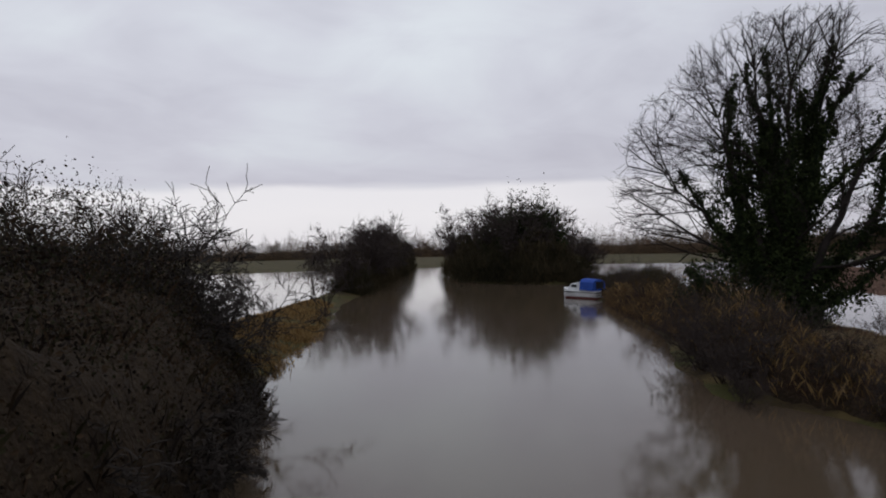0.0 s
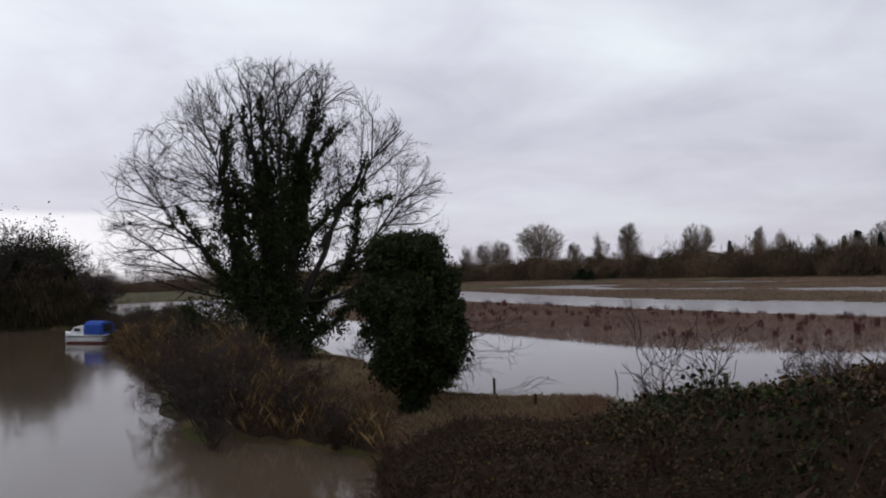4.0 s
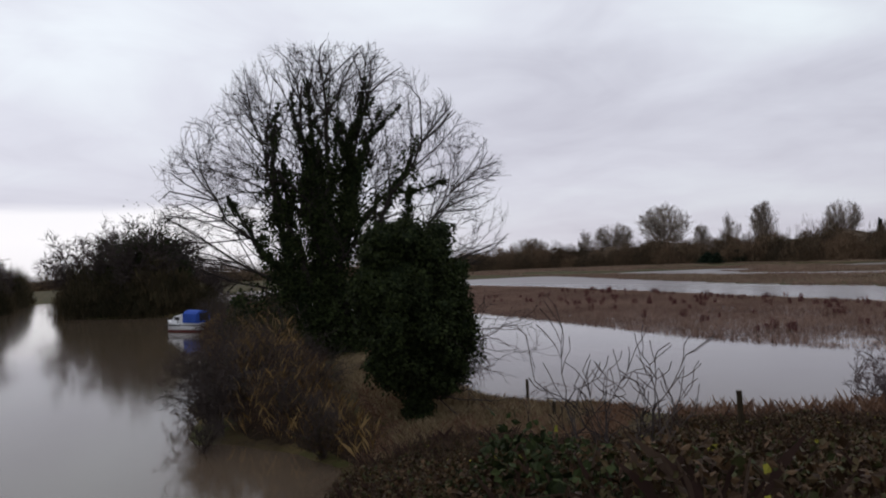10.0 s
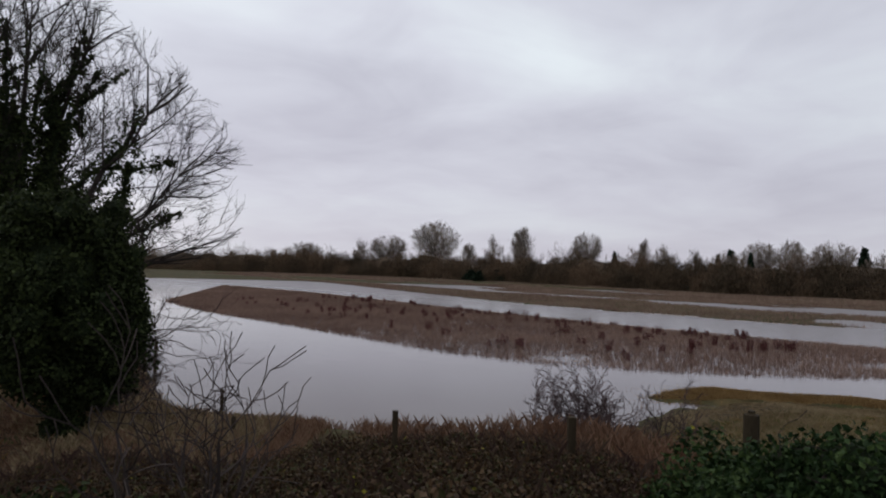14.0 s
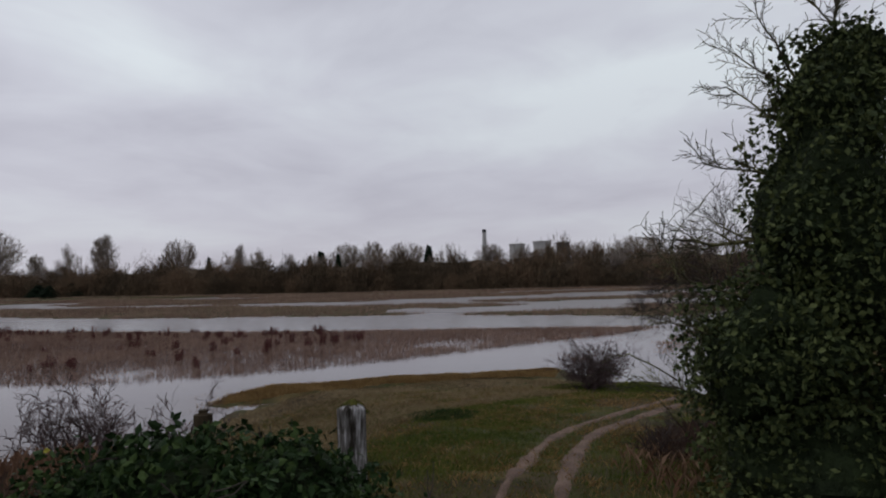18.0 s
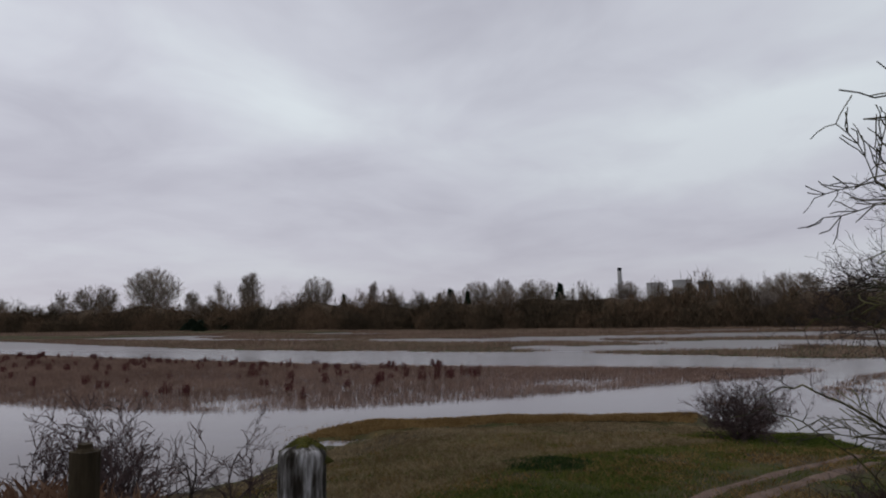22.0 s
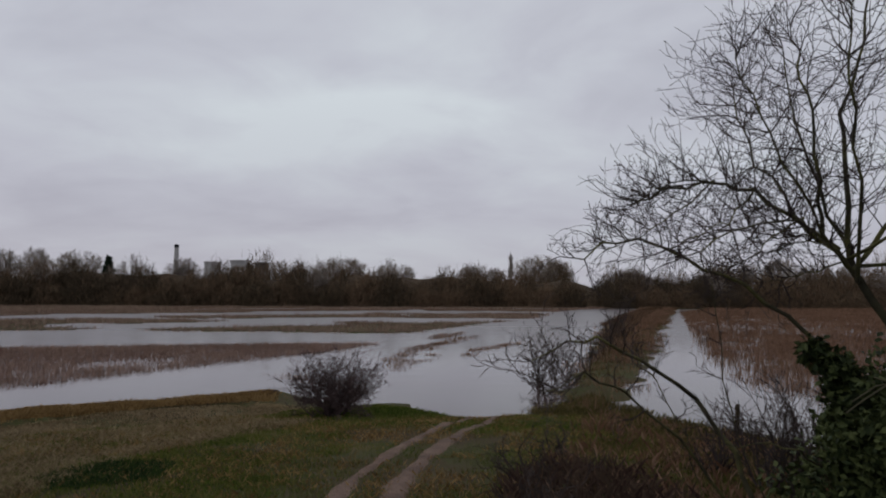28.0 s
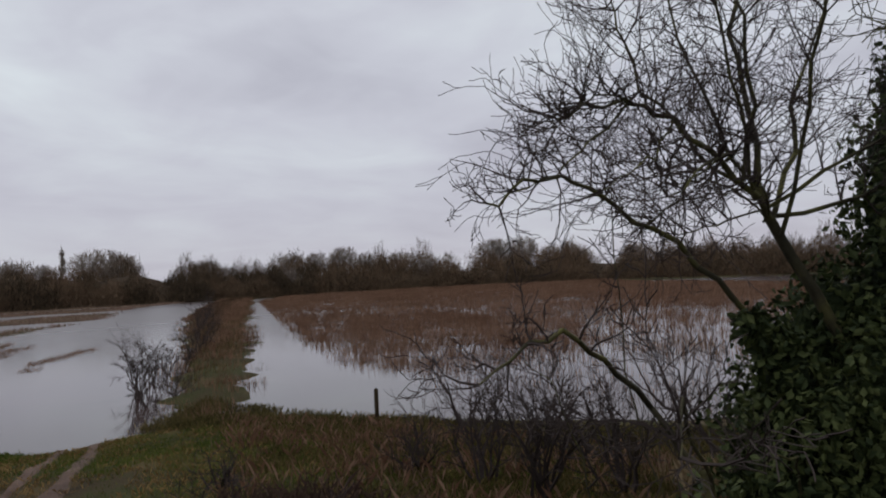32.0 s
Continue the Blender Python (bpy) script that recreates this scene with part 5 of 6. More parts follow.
mass("bramble_bank", "dense dark brown bramble thicket on the embankment", BRAMBLES, lambda x, y: np.interp(x, [8, 13, 17, 19.5], [0.95, 0.95, 0.75, 0.35]) * np.interp(y, [9, 11.5, 14], [1.0, 0.6, 0.4]), 110000, 3500, 2600, 31, leaf_size=0.033, blade_size=(0.34, 0.004), yellow=220)
mass("ivy_patch", "low dark green ivy and bramble patch", [(8.2, 1.0), (11.5, 0.9), (13.2, 3.2), (13.0, 6.4), (10.6, 6.0)], lambda x, y: 1.08 + 0 * x, 7000, 0, 120, 37, leaf=M_IVY, leaf_size=0.05, yellow=40)


mass("leafy_brambles", "leafy green bramble and privet growth by the fence", [(15.2, 1.0), (16.4, 0.35), (17.7, 0.7), (18.0, 2.3), (16.6, 2.5), (15.1, 2.2)], lambda x, y: np.interp(x, [15.2, 16.4, 17.8], [1.55, 1.2, 0.85]), 15000, 0, 260, 38, leaf=M_GREEN, leaf_size=0.036, yellow=24, lump=1.4)


def river_edge(y):
    return np.interp(y, [14, 20, 26, 34, 45, 60], [12.6, 10.8, 11.7, 14.3, 16, 18])


BANK_SCRUB = [(11.9, 19.8), (13.1, 17.0), (13.7, 14.4), (14.6, 15.2), (15.2, 20), (16.4, 25), (17.8, 31), (19, 38), (20, 50), (19.5, 64), (17.4, 56), (15.8, 45), (14.6, 35), (12.7, 26.5)]


def scrub_height(x, y):
    s = x - river_edge(y)
    return np.interp(y, [14, 17, 20, 26, 34, 60], [0.6, 1.2, 2.2, 2.7, 2.4, 1.3]) * np.interp(s, [0.2, 1.2, 3, 4.8], [0.45, 1.0, 0.95, 0.35])


mass("bank_scrub", "tangled leafless brown scrub along the river bank", BANK_SCRUB, scrub_height, 46000, 2600, 7000, 41, leaf_size=0.032, leaf=M_RUSSET, blade=M_TAWNY, blade_size=(0.5, 0.004), stem_len=1.5, fold=0.25, core_at=0.42, lump=2.0)
for i, (x, y, w, h) in enumerate(((12.2, 20.3, 1.5, 2.3), (12.6, 22.6, 1.6, 2.6), (13.2, 25.2, 1.8, 2.8), (13.3, 18.3, 1.4, 1.9), (13.6, 22.5, 1.9, 2.6), (14.3, 28.5, 2.0, 3.0), (15.9, 34, 2.2, 2.8), (13.2, 16.0, 1.1, 1.4), (14.4, 19.5, 1.5, 1.7), (17.5, 46, 3, 3.0), (19.5, 60, 3, 2.6), (21.5, 70, 4, 3.2), (24, 72, 4, 3.4), (17.2, 17.4, 1.2, 1.5), (18.4, 18.8, 1.2, 1.5), (11.6, 20.8, 1.0, 1.3), (12.1, 24.2, 1.1, 1.5), (10.8, 18.9, 0.9, 1.1), (22.6, 26.5, 1.3, 1.5), (23.4, 30.5, 1.2, 1.5), (15.4, 24.5, 1.6, 2.0))):
    shrub("bank_shrub", "leafless brown shrub overhanging the water's edge", on_land(x, y), w * 0.9, h * 0.92, 9, 200 + i, leaves=700 if i < 10 else 0, leaf=M_BRAMBLE, leaf_size=0.045, group="shrubs of the river bank", lean=(-0.12, -0.05) if x < 14 else (0, 0))

for i, (x, y, w, h) in enumerate(((11.5, 20.2, 1.3, 1.7), (11.6, 22.0, 1.3, 1.8), (12.1, 24.6, 1.4, 2.0), (12.9, 27.5, 1.5, 2.0))):
    shrub("bank_shrub", "gnarled bare shrub arching out over the river", on_land(x, y), w, h, 7, 240 + i, deepest=3, kids=(5, 4, 3), thin=0.008, rise=-0.02, group="shrubs of the river bank", lean=(-0.3, -0.08))

LEFT_BUSH = [(-3.0, 2.5), (-2.7, 8), (-2.9, 14), (-3.2, 19.5), (-4.6, 24.5), (-7.5, 29), (-12, 31), (-20, 29), (-26, 18), (-24, 5), (-12, 2.0)]
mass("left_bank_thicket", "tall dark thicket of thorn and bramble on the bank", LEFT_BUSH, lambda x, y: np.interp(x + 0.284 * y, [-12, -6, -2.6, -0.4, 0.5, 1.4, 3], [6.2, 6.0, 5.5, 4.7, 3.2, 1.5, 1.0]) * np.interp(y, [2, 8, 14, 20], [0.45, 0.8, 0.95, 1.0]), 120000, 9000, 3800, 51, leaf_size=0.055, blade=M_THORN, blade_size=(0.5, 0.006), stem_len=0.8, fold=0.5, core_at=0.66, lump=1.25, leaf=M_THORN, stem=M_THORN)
for i, (x, y, w, h) in enumerate(((-9.5, 22, 3.2, 6.6), (-12, 23, 3.6, 7.2), (-14.5, 24, 3.6, 7.2), (-7.6, 21, 2.4, 5.8), (-16.5, 21, 3.6, 7.0), (-6.4, 23.5, 2.0, 3.9), (-4.2, 16, 1.6, 2.0), (-3.6, 12, 1.5, 2.2), (-5.2, 9, 2, 3.0))):
    shrub("hawthorn_shrub", "bare twiggy hawthorn rising from a dark thicket", on_land(x, y), w * 1.2, h * 0.8, 17, 300 + i, twig=M_ASHTWIG, thin=0.013, kids=(7, 6, 5, 3), group="shrubs of the far bank", rise=-0.03, tilt=1.1)

# trees and scrub up the river: far bank, island
for i, (x, y, s) in enumerate(((-5.6, 76, 0.72), (-5.2, 84, 0.85), (-4.6, 93, 0.9), (-3.8, 104, 0.95), (-3.0, 118, 1.0), (13, 104, 1.05), (16, 98, 1.12), (19, 95, 1.1), (22, 97, 0.95), (17, 110, 1.25), (12, 118, 1.1), (21, 108, 1.1), (9.5, 125, 1.0), (-1.8, 140, 1.0), (-0.6, 165, 1.1), (24, 93, 0.7))):
    plant("bank", x, y, s * 0.66, i * 1.3, i, 1.05)
for x, y, s, sz in ((-5.6, 77, 0.5, 0.5), (-5.4, 86, 0.55, 0.6), (-4.8, 95, 0.6, 0.6), (-4.2, 105, 0.6, 0.65), (-3.4, 116, 0.6, 0.7), (-2.6, 130, 0.6, 0.75), (-1.9, 145, 0.6, 0.8), (-1.2, 165, 0.7, 0.9), (-0.8, 190, 0.7, 0.9), (11.5, 102, 0.7, 0.62), (15, 97, 0.8, 0.75), (19, 93, 0.8, 0.8), (22.5, 92, 0.6, 0.5), (17, 104, 0.95, 1.0), (22, 101, 0.8, 0.7), (12, 112, 0.8, 0.8), (11, 124, 0.8, 0.8), (24.5, 91, 0.5, 0.38), (22, 69, 0.35, 0.26), (25, 74, 0.45, 0.3), (29, 77, 0.5, 0.32), (20, 64, 0.3, 0.2), (26, 66, 0.4, 0.25)):
    thicket(x, y, s, sz, "dense leafless dark scrub at the river's edge", "scrub along the river", DARK_THICKETS)
nr = np.random.default_rng(8)
isl = thing("ivy_growth", "dark ivy climbing the trees on the island", "ivy", kind="stuff")
pts = np.concatenate([nr.normal((x, y, z), (0.5, 0.5, 2.2), (1500, 3)) for x, y, z in ((13, 104, 4), (14.6, 98, 5.5), (16, 97, 6.5), (17.4, 96, 7.2), (18.6, 95, 6.8), (20, 95, 7.4), (21.5, 96, 6.0), (17, 104, 7), (15.2, 97, 4.5), (22.6, 95, 4))])
solid("leaves", leaf_mesh("leaves", pts[pts[:, 2] > 0.4], 0.2, nr, 0.4), M_IVY, isl)
for i, (x, y, w, h) in enumerate(((-6.0, 58, 2.0, 4.4), (-7.5, 62, 1.8, 3.4), (-8.5, 66, 2.0, 3.0), (-9.5, 50, 1.2, 1.4), (-5.2, 47, 1.0, 1.0))):
    shrub("sapling", "bare young sapling standing on the flooded levee", on_land(x, y), w, h, 4, 330 + i, group="saplings on the levee", thin=0.008)

# ---- flooded meadow growth ----


def stand(name, label, poly, n, height, width, seed, material, per=6, spread=0.16, patchy=0.0, patch_scale=3.0, lean=0.4, category="sedge", keep=None, sink=0.02):
    bent = category == "grass" and height < 0.4 and n < 60000
    nr = np.random.default_rng(seed)
    xy = scatter(poly, n, nr)
    if patchy:
        v = wobble(xy[:, 0], xy[:, 1], patch_scale, seed) + 0.6 * wobble(xy[:, 0], xy[:, 1], patch_scale * 0.3, seed + 3.0)
        xy = xy[v > patchy - 1.0 + nr.normal(size=len(v)) * 0.25]
    if keep is not None:
        xy = xy[keep(xy[:, 0], xy[:, 1])]
    d = np.hypot(xy[:, 0] - 16, xy[:, 1])
    p = np.stack([xy[:, 0], xy[:, 1], np.maximum(land(xy[:, 0], xy[:, 1]), -0.05) - sink], 1)
    me = blade_mesh(name, p, height * nr.uniform(0.7, 1.2, len(p)), np.maximum(width, d * 0.00075), nr, lean, per, spread, bent)
    ob = solid(name, me, material)
    return tagged(ob, label, category, kind="stuff")


stand("sedge", "dead brown sedge standing in flood water", SEDGE, 78000, 0.29, 0.020, 61, M_SEDGE, 5, 0.22, 0.05, 5.0, 0.7)
stand("rough_grass", "pale dead tussock grass of the flooded far field", FIELD, 62000, 0.30, 0.06, 63, M_FIELD, 5, 0.4, 0, 1, 0.8, keep=lambda x, y: ~pools(x, y) & (shore_distance(FIELD, x, y) > 1.0 + 1.6 * wobble(x, y, 3.2, 4.0)))
stand("sedge", "browner sedge patches over the far field", FIELD, 24000, 0.44, 0.05, 62, M_SEDGE, 5, 0.5, 0.85, 9.0, 0.7, keep=lambda x, y: ~pools(x, y))
stand("rough_grass", "pale bleached grass in front of the wood", [(172, 258), (192, 212), (202, 160), (202, 40), (198, -44), (190, -92), (178, -88), (184, -40), (187, 40), (188, 155), (166, 236)], 9000, 0.5, 0.1, 64, M_FIELD, 5, 0.6, 0.5, 8.0)
stand("reeds", "orange-brown dead reeds in the flooded field", REEDS, 44000, 0.48, 0.02, 65, M_REED, 6, 0.25, 0.25, 6.0, category="reeds", keep=lambda x, y: (np.hypot(x - 30, y + 18) > 9) | (np.random.default_rng(1).random(len(x)) < 0.3))
stand("reeds", "low brown reeds matted at the flooded field's edge", [(35.5, -18), (41.3, -19.6), (55, -27.6), (75, -42), (64, -50), (44, -42), (36, -30)], 7000, 0.36, 0.012, 86, M_REED, 6, 0.25, 0.8, 1.6, category="reeds")
stand("reeds", "sparse dark reeds in shallow flood water", [(24, -16), (34, -16.4), (41, -19), (50, -26), (46, -34), (24, -30)], 1500, 0.42, 0.010, 66, M_SCRUB, 4, 0.2, 0.8, 2.0, category="reeds")
RAGGED = [(34.6, -8.2), (44, -11.8), (100, -44.3), (190, -104), (186, -114), (98, -53), (48, -19.6), (37.5, -13.2)]


def tufty(x, y):
    return shore_distance(STRIP, x, y) + 1.3 * wobble(x, y, 1.3, 5.0) + 0.8 * wobble(x, y, 0.5, 2.0) > 0


stand("reeds", "tawny dead grass tussocks along a raised strip", RAGGED, 11000, 0.22, 0.010, 67, M_OLIVE, 6, 0.2, 0.4, 1.3, 0.9, category="reeds", keep=tufty)
stand("reeds", "tall brown dead reeds along a raised strip", RAGGED, 12000, 0.5, 0.012, 68, M_REED, 6, 0.25, 0.95, 1.1, 0.6, category="reeds", keep=tufty)
stand("brush", "dark leafless brush along a raised strip", [(43, -13.2), (100, -46), (188, -107), (186, -110), (99, -49), (46, -15.8)], 1300, 0.75, 0.007, 69, M_SCRUB, 7, 0.4, 1.05, 1.6, 0.8, category="reeds", keep=tufty)
SPIT = [(35.2, 9.7), (34.8, 10.6), (36.6, 10.9), (38.4, 10.2), (40.9, 5.4), (43.3, -1.2), (40.5, -1.0), (38.5, 4.6), (36.2, 8.0)]
stand("straw_grass", "flattened tawny grass on a narrow spit", SPIT, 16000, 0.11, 0.012, 69, M_TAWNY, 6, 0.14, 0.45, 1.0, 0.9, category="grass")

# docks
DOCKS = []
for s in range(4):
    nr, rng = np.random.default_rng(700 + s), random.Random(700 + s)
    segs, pts = [], []
    for _ in range(7 + s * 2):
        a, lean = rng.uniform(0, 6.3), rng.uniform(0.0, 0.25)
        foot = Vector((rng.gauss(0, 0.14), rng.gauss(0, 0.14), -0.1))
        tip = foot + Vector((math.cos(a) * lean, math.sin(a) * lean, rng.uniform(0.6, 1.0)))
        segs.append((foot, tip, 0.012, 0.006))
        for k in range(26):
            t = rng.uniform(0.4, 1.0)
            pts.append(foot.lerp(tip, t) + Vector((rng.gauss(0, 0.035), rng.gauss(0, 0.035), 0)))
    ml = leaf_mesh("dock_plant", np.array(pts), 0.06, nr, 0.0, 1.2)
    dbm = bmesh.new()
    dbm.from_mesh(tubes("stalks", segs, 3))
    dbm.from_mesh(ml)
    dbm.to_mesh(ml)
    dbm.free()
    ml.materials.append(M_DOCK)
    DOCKS.append(ml)
rng = random.Random(77)


def dock(x, y, s):
    ob = tagged(new("dock_plant", rng.choice(DOCKS)), "clump of dark red dead dock stalks in water", "dock plant", "dead docks of the meadow")
    ob.matrix_basis = Matrix.Translation((x, y, max(-0.04, land_at(x, y)))) @ Matrix.Rotation(rng.uniform(0, 6.3), 4, "Z") @ Matrix.Diagonal((s, s, s, 1))


for _ in range(190):
    y = rng.uniform(16, 74)
    far = np.interp(y, [16, 30, 39, 60, 92], [63, 65, 67, 71, 78])
    dock(far - 20 * rng.random() ** 2.6 - 1 - 1.5 * math.sin(y * 0.6), y, rng.uniform(0.5, 0.9))
for x, y, s in ((43.4, 24.2, 1.0), (49.8, 15.4, 1.0), (52.4, 16.4, 0.9), (51.3, 16.0, 0.9), (53.5, 14.3, 0.9), (54.2, 13.6, 1.0), (55.5, 13.2, 0.9), (56.4, 12.6, 1.1), (57.0, 12.0, 1.0), (46.5, 19.0, 0.9), (54.8, 13.0, 1.1), (56.0, 12.0, 1.0)):
    dock(x, y, s)

# mats of drowned sedge drifting in the open water
for k, (x, y, a, b, turn) in enumerate(((60.5, -15.2, 3.4, 0.5, 0.7), (63.6, -18.0, 1.8, 0.5, 0.7), (56.2, -12.4, 1.4, 0.35, 0.4), (58, -9.5, 5.5, 0.7, 0.5), (63, -11.5, 4.0, 0.6, 0.6), (54, -9.2, 3.0, 0.5, 0.4), (68, -15, 6, 0.8, 0.55), (74, -16, 5, 0.9, 0.5), (60, -14.5, 2.2, 0.4, 0.7), (51.5, -7.4, 3.2, 0.7, 0.2), (46.5, -2.5, 2.6, 0.6, -0.5), (33.6, 10.5, 0.6, 0.2, 0.2), (32.6, 10.2, 0.4, 0.14, 0.3), (34.2, 9.6, 0.5, 0.15, -0.4), (31.4, 9.6, 0.5, 0.12, 0.0))):
    ring = [(x + a * math.cos(t) * math.cos(turn) + b * math.sin(t) * math.sin(turn), y - a * math.cos(t) * math.sin(turn) + b * math.sin(t) * math.cos(turn)) for t in np.linspace(0, 6.0, 14)]
    stand("sedge_mat", "low mat of drowned sedge in open water", ring, int(a * b * 80), 0.2, 0.02, 640 + k, M_REED, 5, 0.2, 0.7, 1.2, 0.9)

# ---- shrubs on the shore ----
shrub("shore_shrub", "bare spreading shrub rising from the brambles", on_land(13.6, 5.3), 1.5, 2.0, 6, 401, deepest=2, kids=(6, 5), thin=0.006, group="shrubs on the shore")
shrub("shore_shrub", "twiggy purple-brown shrub at the flood's edge", on_land(22.9, 6.9), 2.0, 1.6, 20, 402, deepest=3, kids=(6, 5, 3), thin=0.006, twig=M_PURPLE, group="shrubs on the shore")
shrub("shore_shrub", "twiggy purple-brown shrub at the flood's edge", on_land(24.6, 5.4), 0.8, 1.2, 5, 403, deepest=3, kids=(5, 5, 3), thin=0.005, twig=M_PURPLE, group="shrubs on the shore")
shrub("shore_shrub", "thin upright sapling near the fence", on_land(22.96, 5.17), 0.6, 1.5, 2, 404, deepest=2, kids=(5, 3), group="shrubs on the shore")
shrub("shore_shrub", "dense rounded bare bush on the grass", on_land(36.4, -2.5), 2.0, 1.3, 46, 405, deepest=3, kids=(6, 5, 3), thin=0.005, twig=M_PURPLE, group="shrubs on the shore")
for i, (x, y, h) in enumerate(((42.6, -10.9, 1.6), (43.4, -11.4, 1.3), (41.5, -11.6, 1.0), (45, -12.6, 1.4), (52, -18.3, 1.9), (60, -23, 1.8), (75, -32, 2.2), (92, -43, 2.6), (47.5, -14.6, 1.0), (49.6, -16.4, 0.9), (56, -21, 1.1), (66, -27.5, 1.3), (83, -37.5, 1.6), (40.6, -10.2, 0.8))):
    shrub("shore_shrub", "thin dark sapling standing in flood water", on_land(x, y), 1.0, h, 5, 410 + i, deepest=2, thin=0.008, group="shrubs on the shore")
for i, (x, y, h, w) in enumerate(((28.5, -10.2, 1.6, 1.8), (26.6, -9.6, 1.5, 1.8), (25.0, -8.8, 1.5, 1.7), (23.6, -9.4, 1.7, 1.9))):
    shrub("shore_shrub", "tangled dark brown shrub above the flooded reeds", on_land(x, y), w, h, 5, 430 + i, deepest=2, kids=(5, 5), thin=0.006, group="shrubs on the shore")

# ---- grass on the bank ----
GREEN_BANK = [(18.4, -3), (18.6, 1.6), (21, 6), (25, 7.4), (29, 7.6), (32, 6.8), (35.4, 3.4), (37.4, -1.2), (37, -5.4), (36.4, -9.4), (30, -11.4), (24, -10), (20, -6)]


def off_track(x, y):
    return np.abs(np.abs(y - track_line(x)) - 0.36) > 0.125


stand("grass", "short green winter grass on the bank", GREEN_BANK, 60000, 0.08, 0.008, 71, M_GRASS, 6, 0.08, 0.66, 2.4, 0.8, category="grass", keep=off_track)
stand("straw_grass", "tawny dead grass between turf and spit", [(24, 8.6), (30, 8.6), (34, 8.6), (38.2, 4.4), (40, -0.8), (38.6, -3.2), (37, -1.4), (35, 3.2), (31.6, 6.4), (27, 7.2)], 9000, 0.07, 0.010, 79, M_STRAW, 6, 0.1, 0.3, 1.4, 1.1, category="grass")
stand("straw_grass", "drowned tufts of orange grass off the spit", [(33.4, 9.4), (35, 8.8), (37.4, 8.6), (39.2, 6.4), (40.6, 6.8), (39.4, 10.4), (37.4, 12.4), (35.2, 12.2)], 1300, 0.09, 0.012, 80, M_TAWNY, 6, 0.12, 1.15, 0.7, 1.1, category="grass")
stand("straw_grass", "bleached straw-coloured grass over the upper bank", [(23, 5), (28, 6.8), (33, 6), (36.6, 0), (35.5, -2.2), (31, 1.4), (26, 2.8)], 15000, 0.09, 0.011, 84, M_STRAW, 6, 0.1, 0.42, 1.3, 1.2, category="grass")
stand("grass", "bright green tussocks in the short turf", [(28.2, 1.9), (29.4, 2.4), (30.4, 1.6), (30, 0.6), (28.6, 0.8)], 900, 0.11, 0.008, 78, M_GREEN, 6, 0.06, 0.3, 0.8, 0.8, category="grass")
stand("straw_grass", "tufts of dead straw grass on the bank", GREEN_BANK, 17000, 0.09, 0.007, 72, M_TAWNY, 6, 0.09, 0.95, 1.1, 1.2, category="grass", keep=off_track)
stand("grass", "rough green grass at the end of the path", [(36.4, -0.6), (39.4, -2.6), (39.3, -4.4), (37.2, -5.9), (36.0, -5.2)], 4200, 0.09, 0.010, 87, M_GRASS, 6, 0.1, 0.4, 1.2, 0.9, category="grass")
stand("straw_grass", "tall dead grass round the fence and shore", [(18.0, 2.0), (20.6, 3.0), (22.6, 6.4), (25, 9.8), (22.5, 12.6), (20.5, 11), (18.6, 8.2)], 2200, 0.34, 0.005, 73, M_REED, 6, 0.14, 0.6, 1.2, 0.7, category="grass")
stand("straw_grass", "bleached grass patches among the bank scrub", [(15.6, 16.5), (18, 12.5), (21.2, 14), (20, 19), (22.4, 27), (23.4, 33), (19.8, 32), (16.6, 23)], 12000, 0.28, 0.008, 85, M_STRAW, 6, 0.14, 0.7, 1.2, 0.8, category="grass")
stand("straw_grass", "tall tawny dead grass on the river spit", [(13.6, 14.3), (15.5, 12.2), (18, 10.8), (21.4, 12.5), (21.5, 16.5), (20, 20), (23, 28), (24, 34), (21, 31), (17, 23), (15.4, 18)], 9000, 0.26, 0.006, 74, M_REED, 6, 0.15, 0.55, 1.5, 0.8, category="grass")
stand("straw_grass", "bleached grass under the small ivied tree", [(14.6, 11.6), (16.4, 10.6), (19.6, 13.4), (20.2, 16.2), (17.2, 17.4), (14.6, 15.2), (13.4, 12.6)], 5200, 0.24, 0.007, 99, M_STRAW, 6, 0.14, 0.85, 0.8, 0.8, category="grass")
stand("straw_grass", "rough dead grass on the far levee", [(-4.3, 26), (-4.4, 40), (-6, 60), (-9.2, 66), (-11, 45), (-16, 37), (-8, 30)], 7000, 0.28, 0.016, 75, M_TAWNY, 5, 0.2, 0.7, 2.0, 0.8, category="grass")
stand("rough_grass", "rough brown grass at the shore", [(21, -6.5), (24, -7.4), (31, -8.6), (37.5, -8.4), (39.5, -11.6), (31.4, -12.6), (24, -14), (20.5, -10)], 6500, 0.17, 0.007, 76, M_OLIVE, 6, 0.13, 0.5, 1.1, 0.8, category="grass")
stand("rough_grass", "brown verge grass beside the path", [(7.8, -4.6), (18, -4.4), (24, -8), (20, -9), (8, -8)], 5000, 0.35, 0.01, 77, M_STRAW, 6, 0.15, 0.4, 1.2, 0.8, category="grass")

ROUGH = [(19.9, -2.2), (22.4, -2.4), (25, -3.0), (28, -5.0), (31.5, -7.2), (35, -9.4), (31, -11.4), (25, -10.2), (21.4, -6.4)]
stand("rough_grass", "rough olive and brown grass beside the path", ROUGH, 17000, 0.10, 0.005, 90, M_OLIVE, 6, 0.1, 0.75, 0.9, 1.0, category="grass", keep=lambda x, y: off_track(x, y) & (shore_distance(ROUGH, x, y) > 0.6 + 0.9 * wobble(x, y, 1.1, 6.0)))
stand("grass", "green tufts in the rough grass beside the path", ROUGH, 5000, 0.09, 0.006, 96, M_GRASS, 6, 0.09, 0.9, 0.8, 0.9, category="grass", keep=off_track)
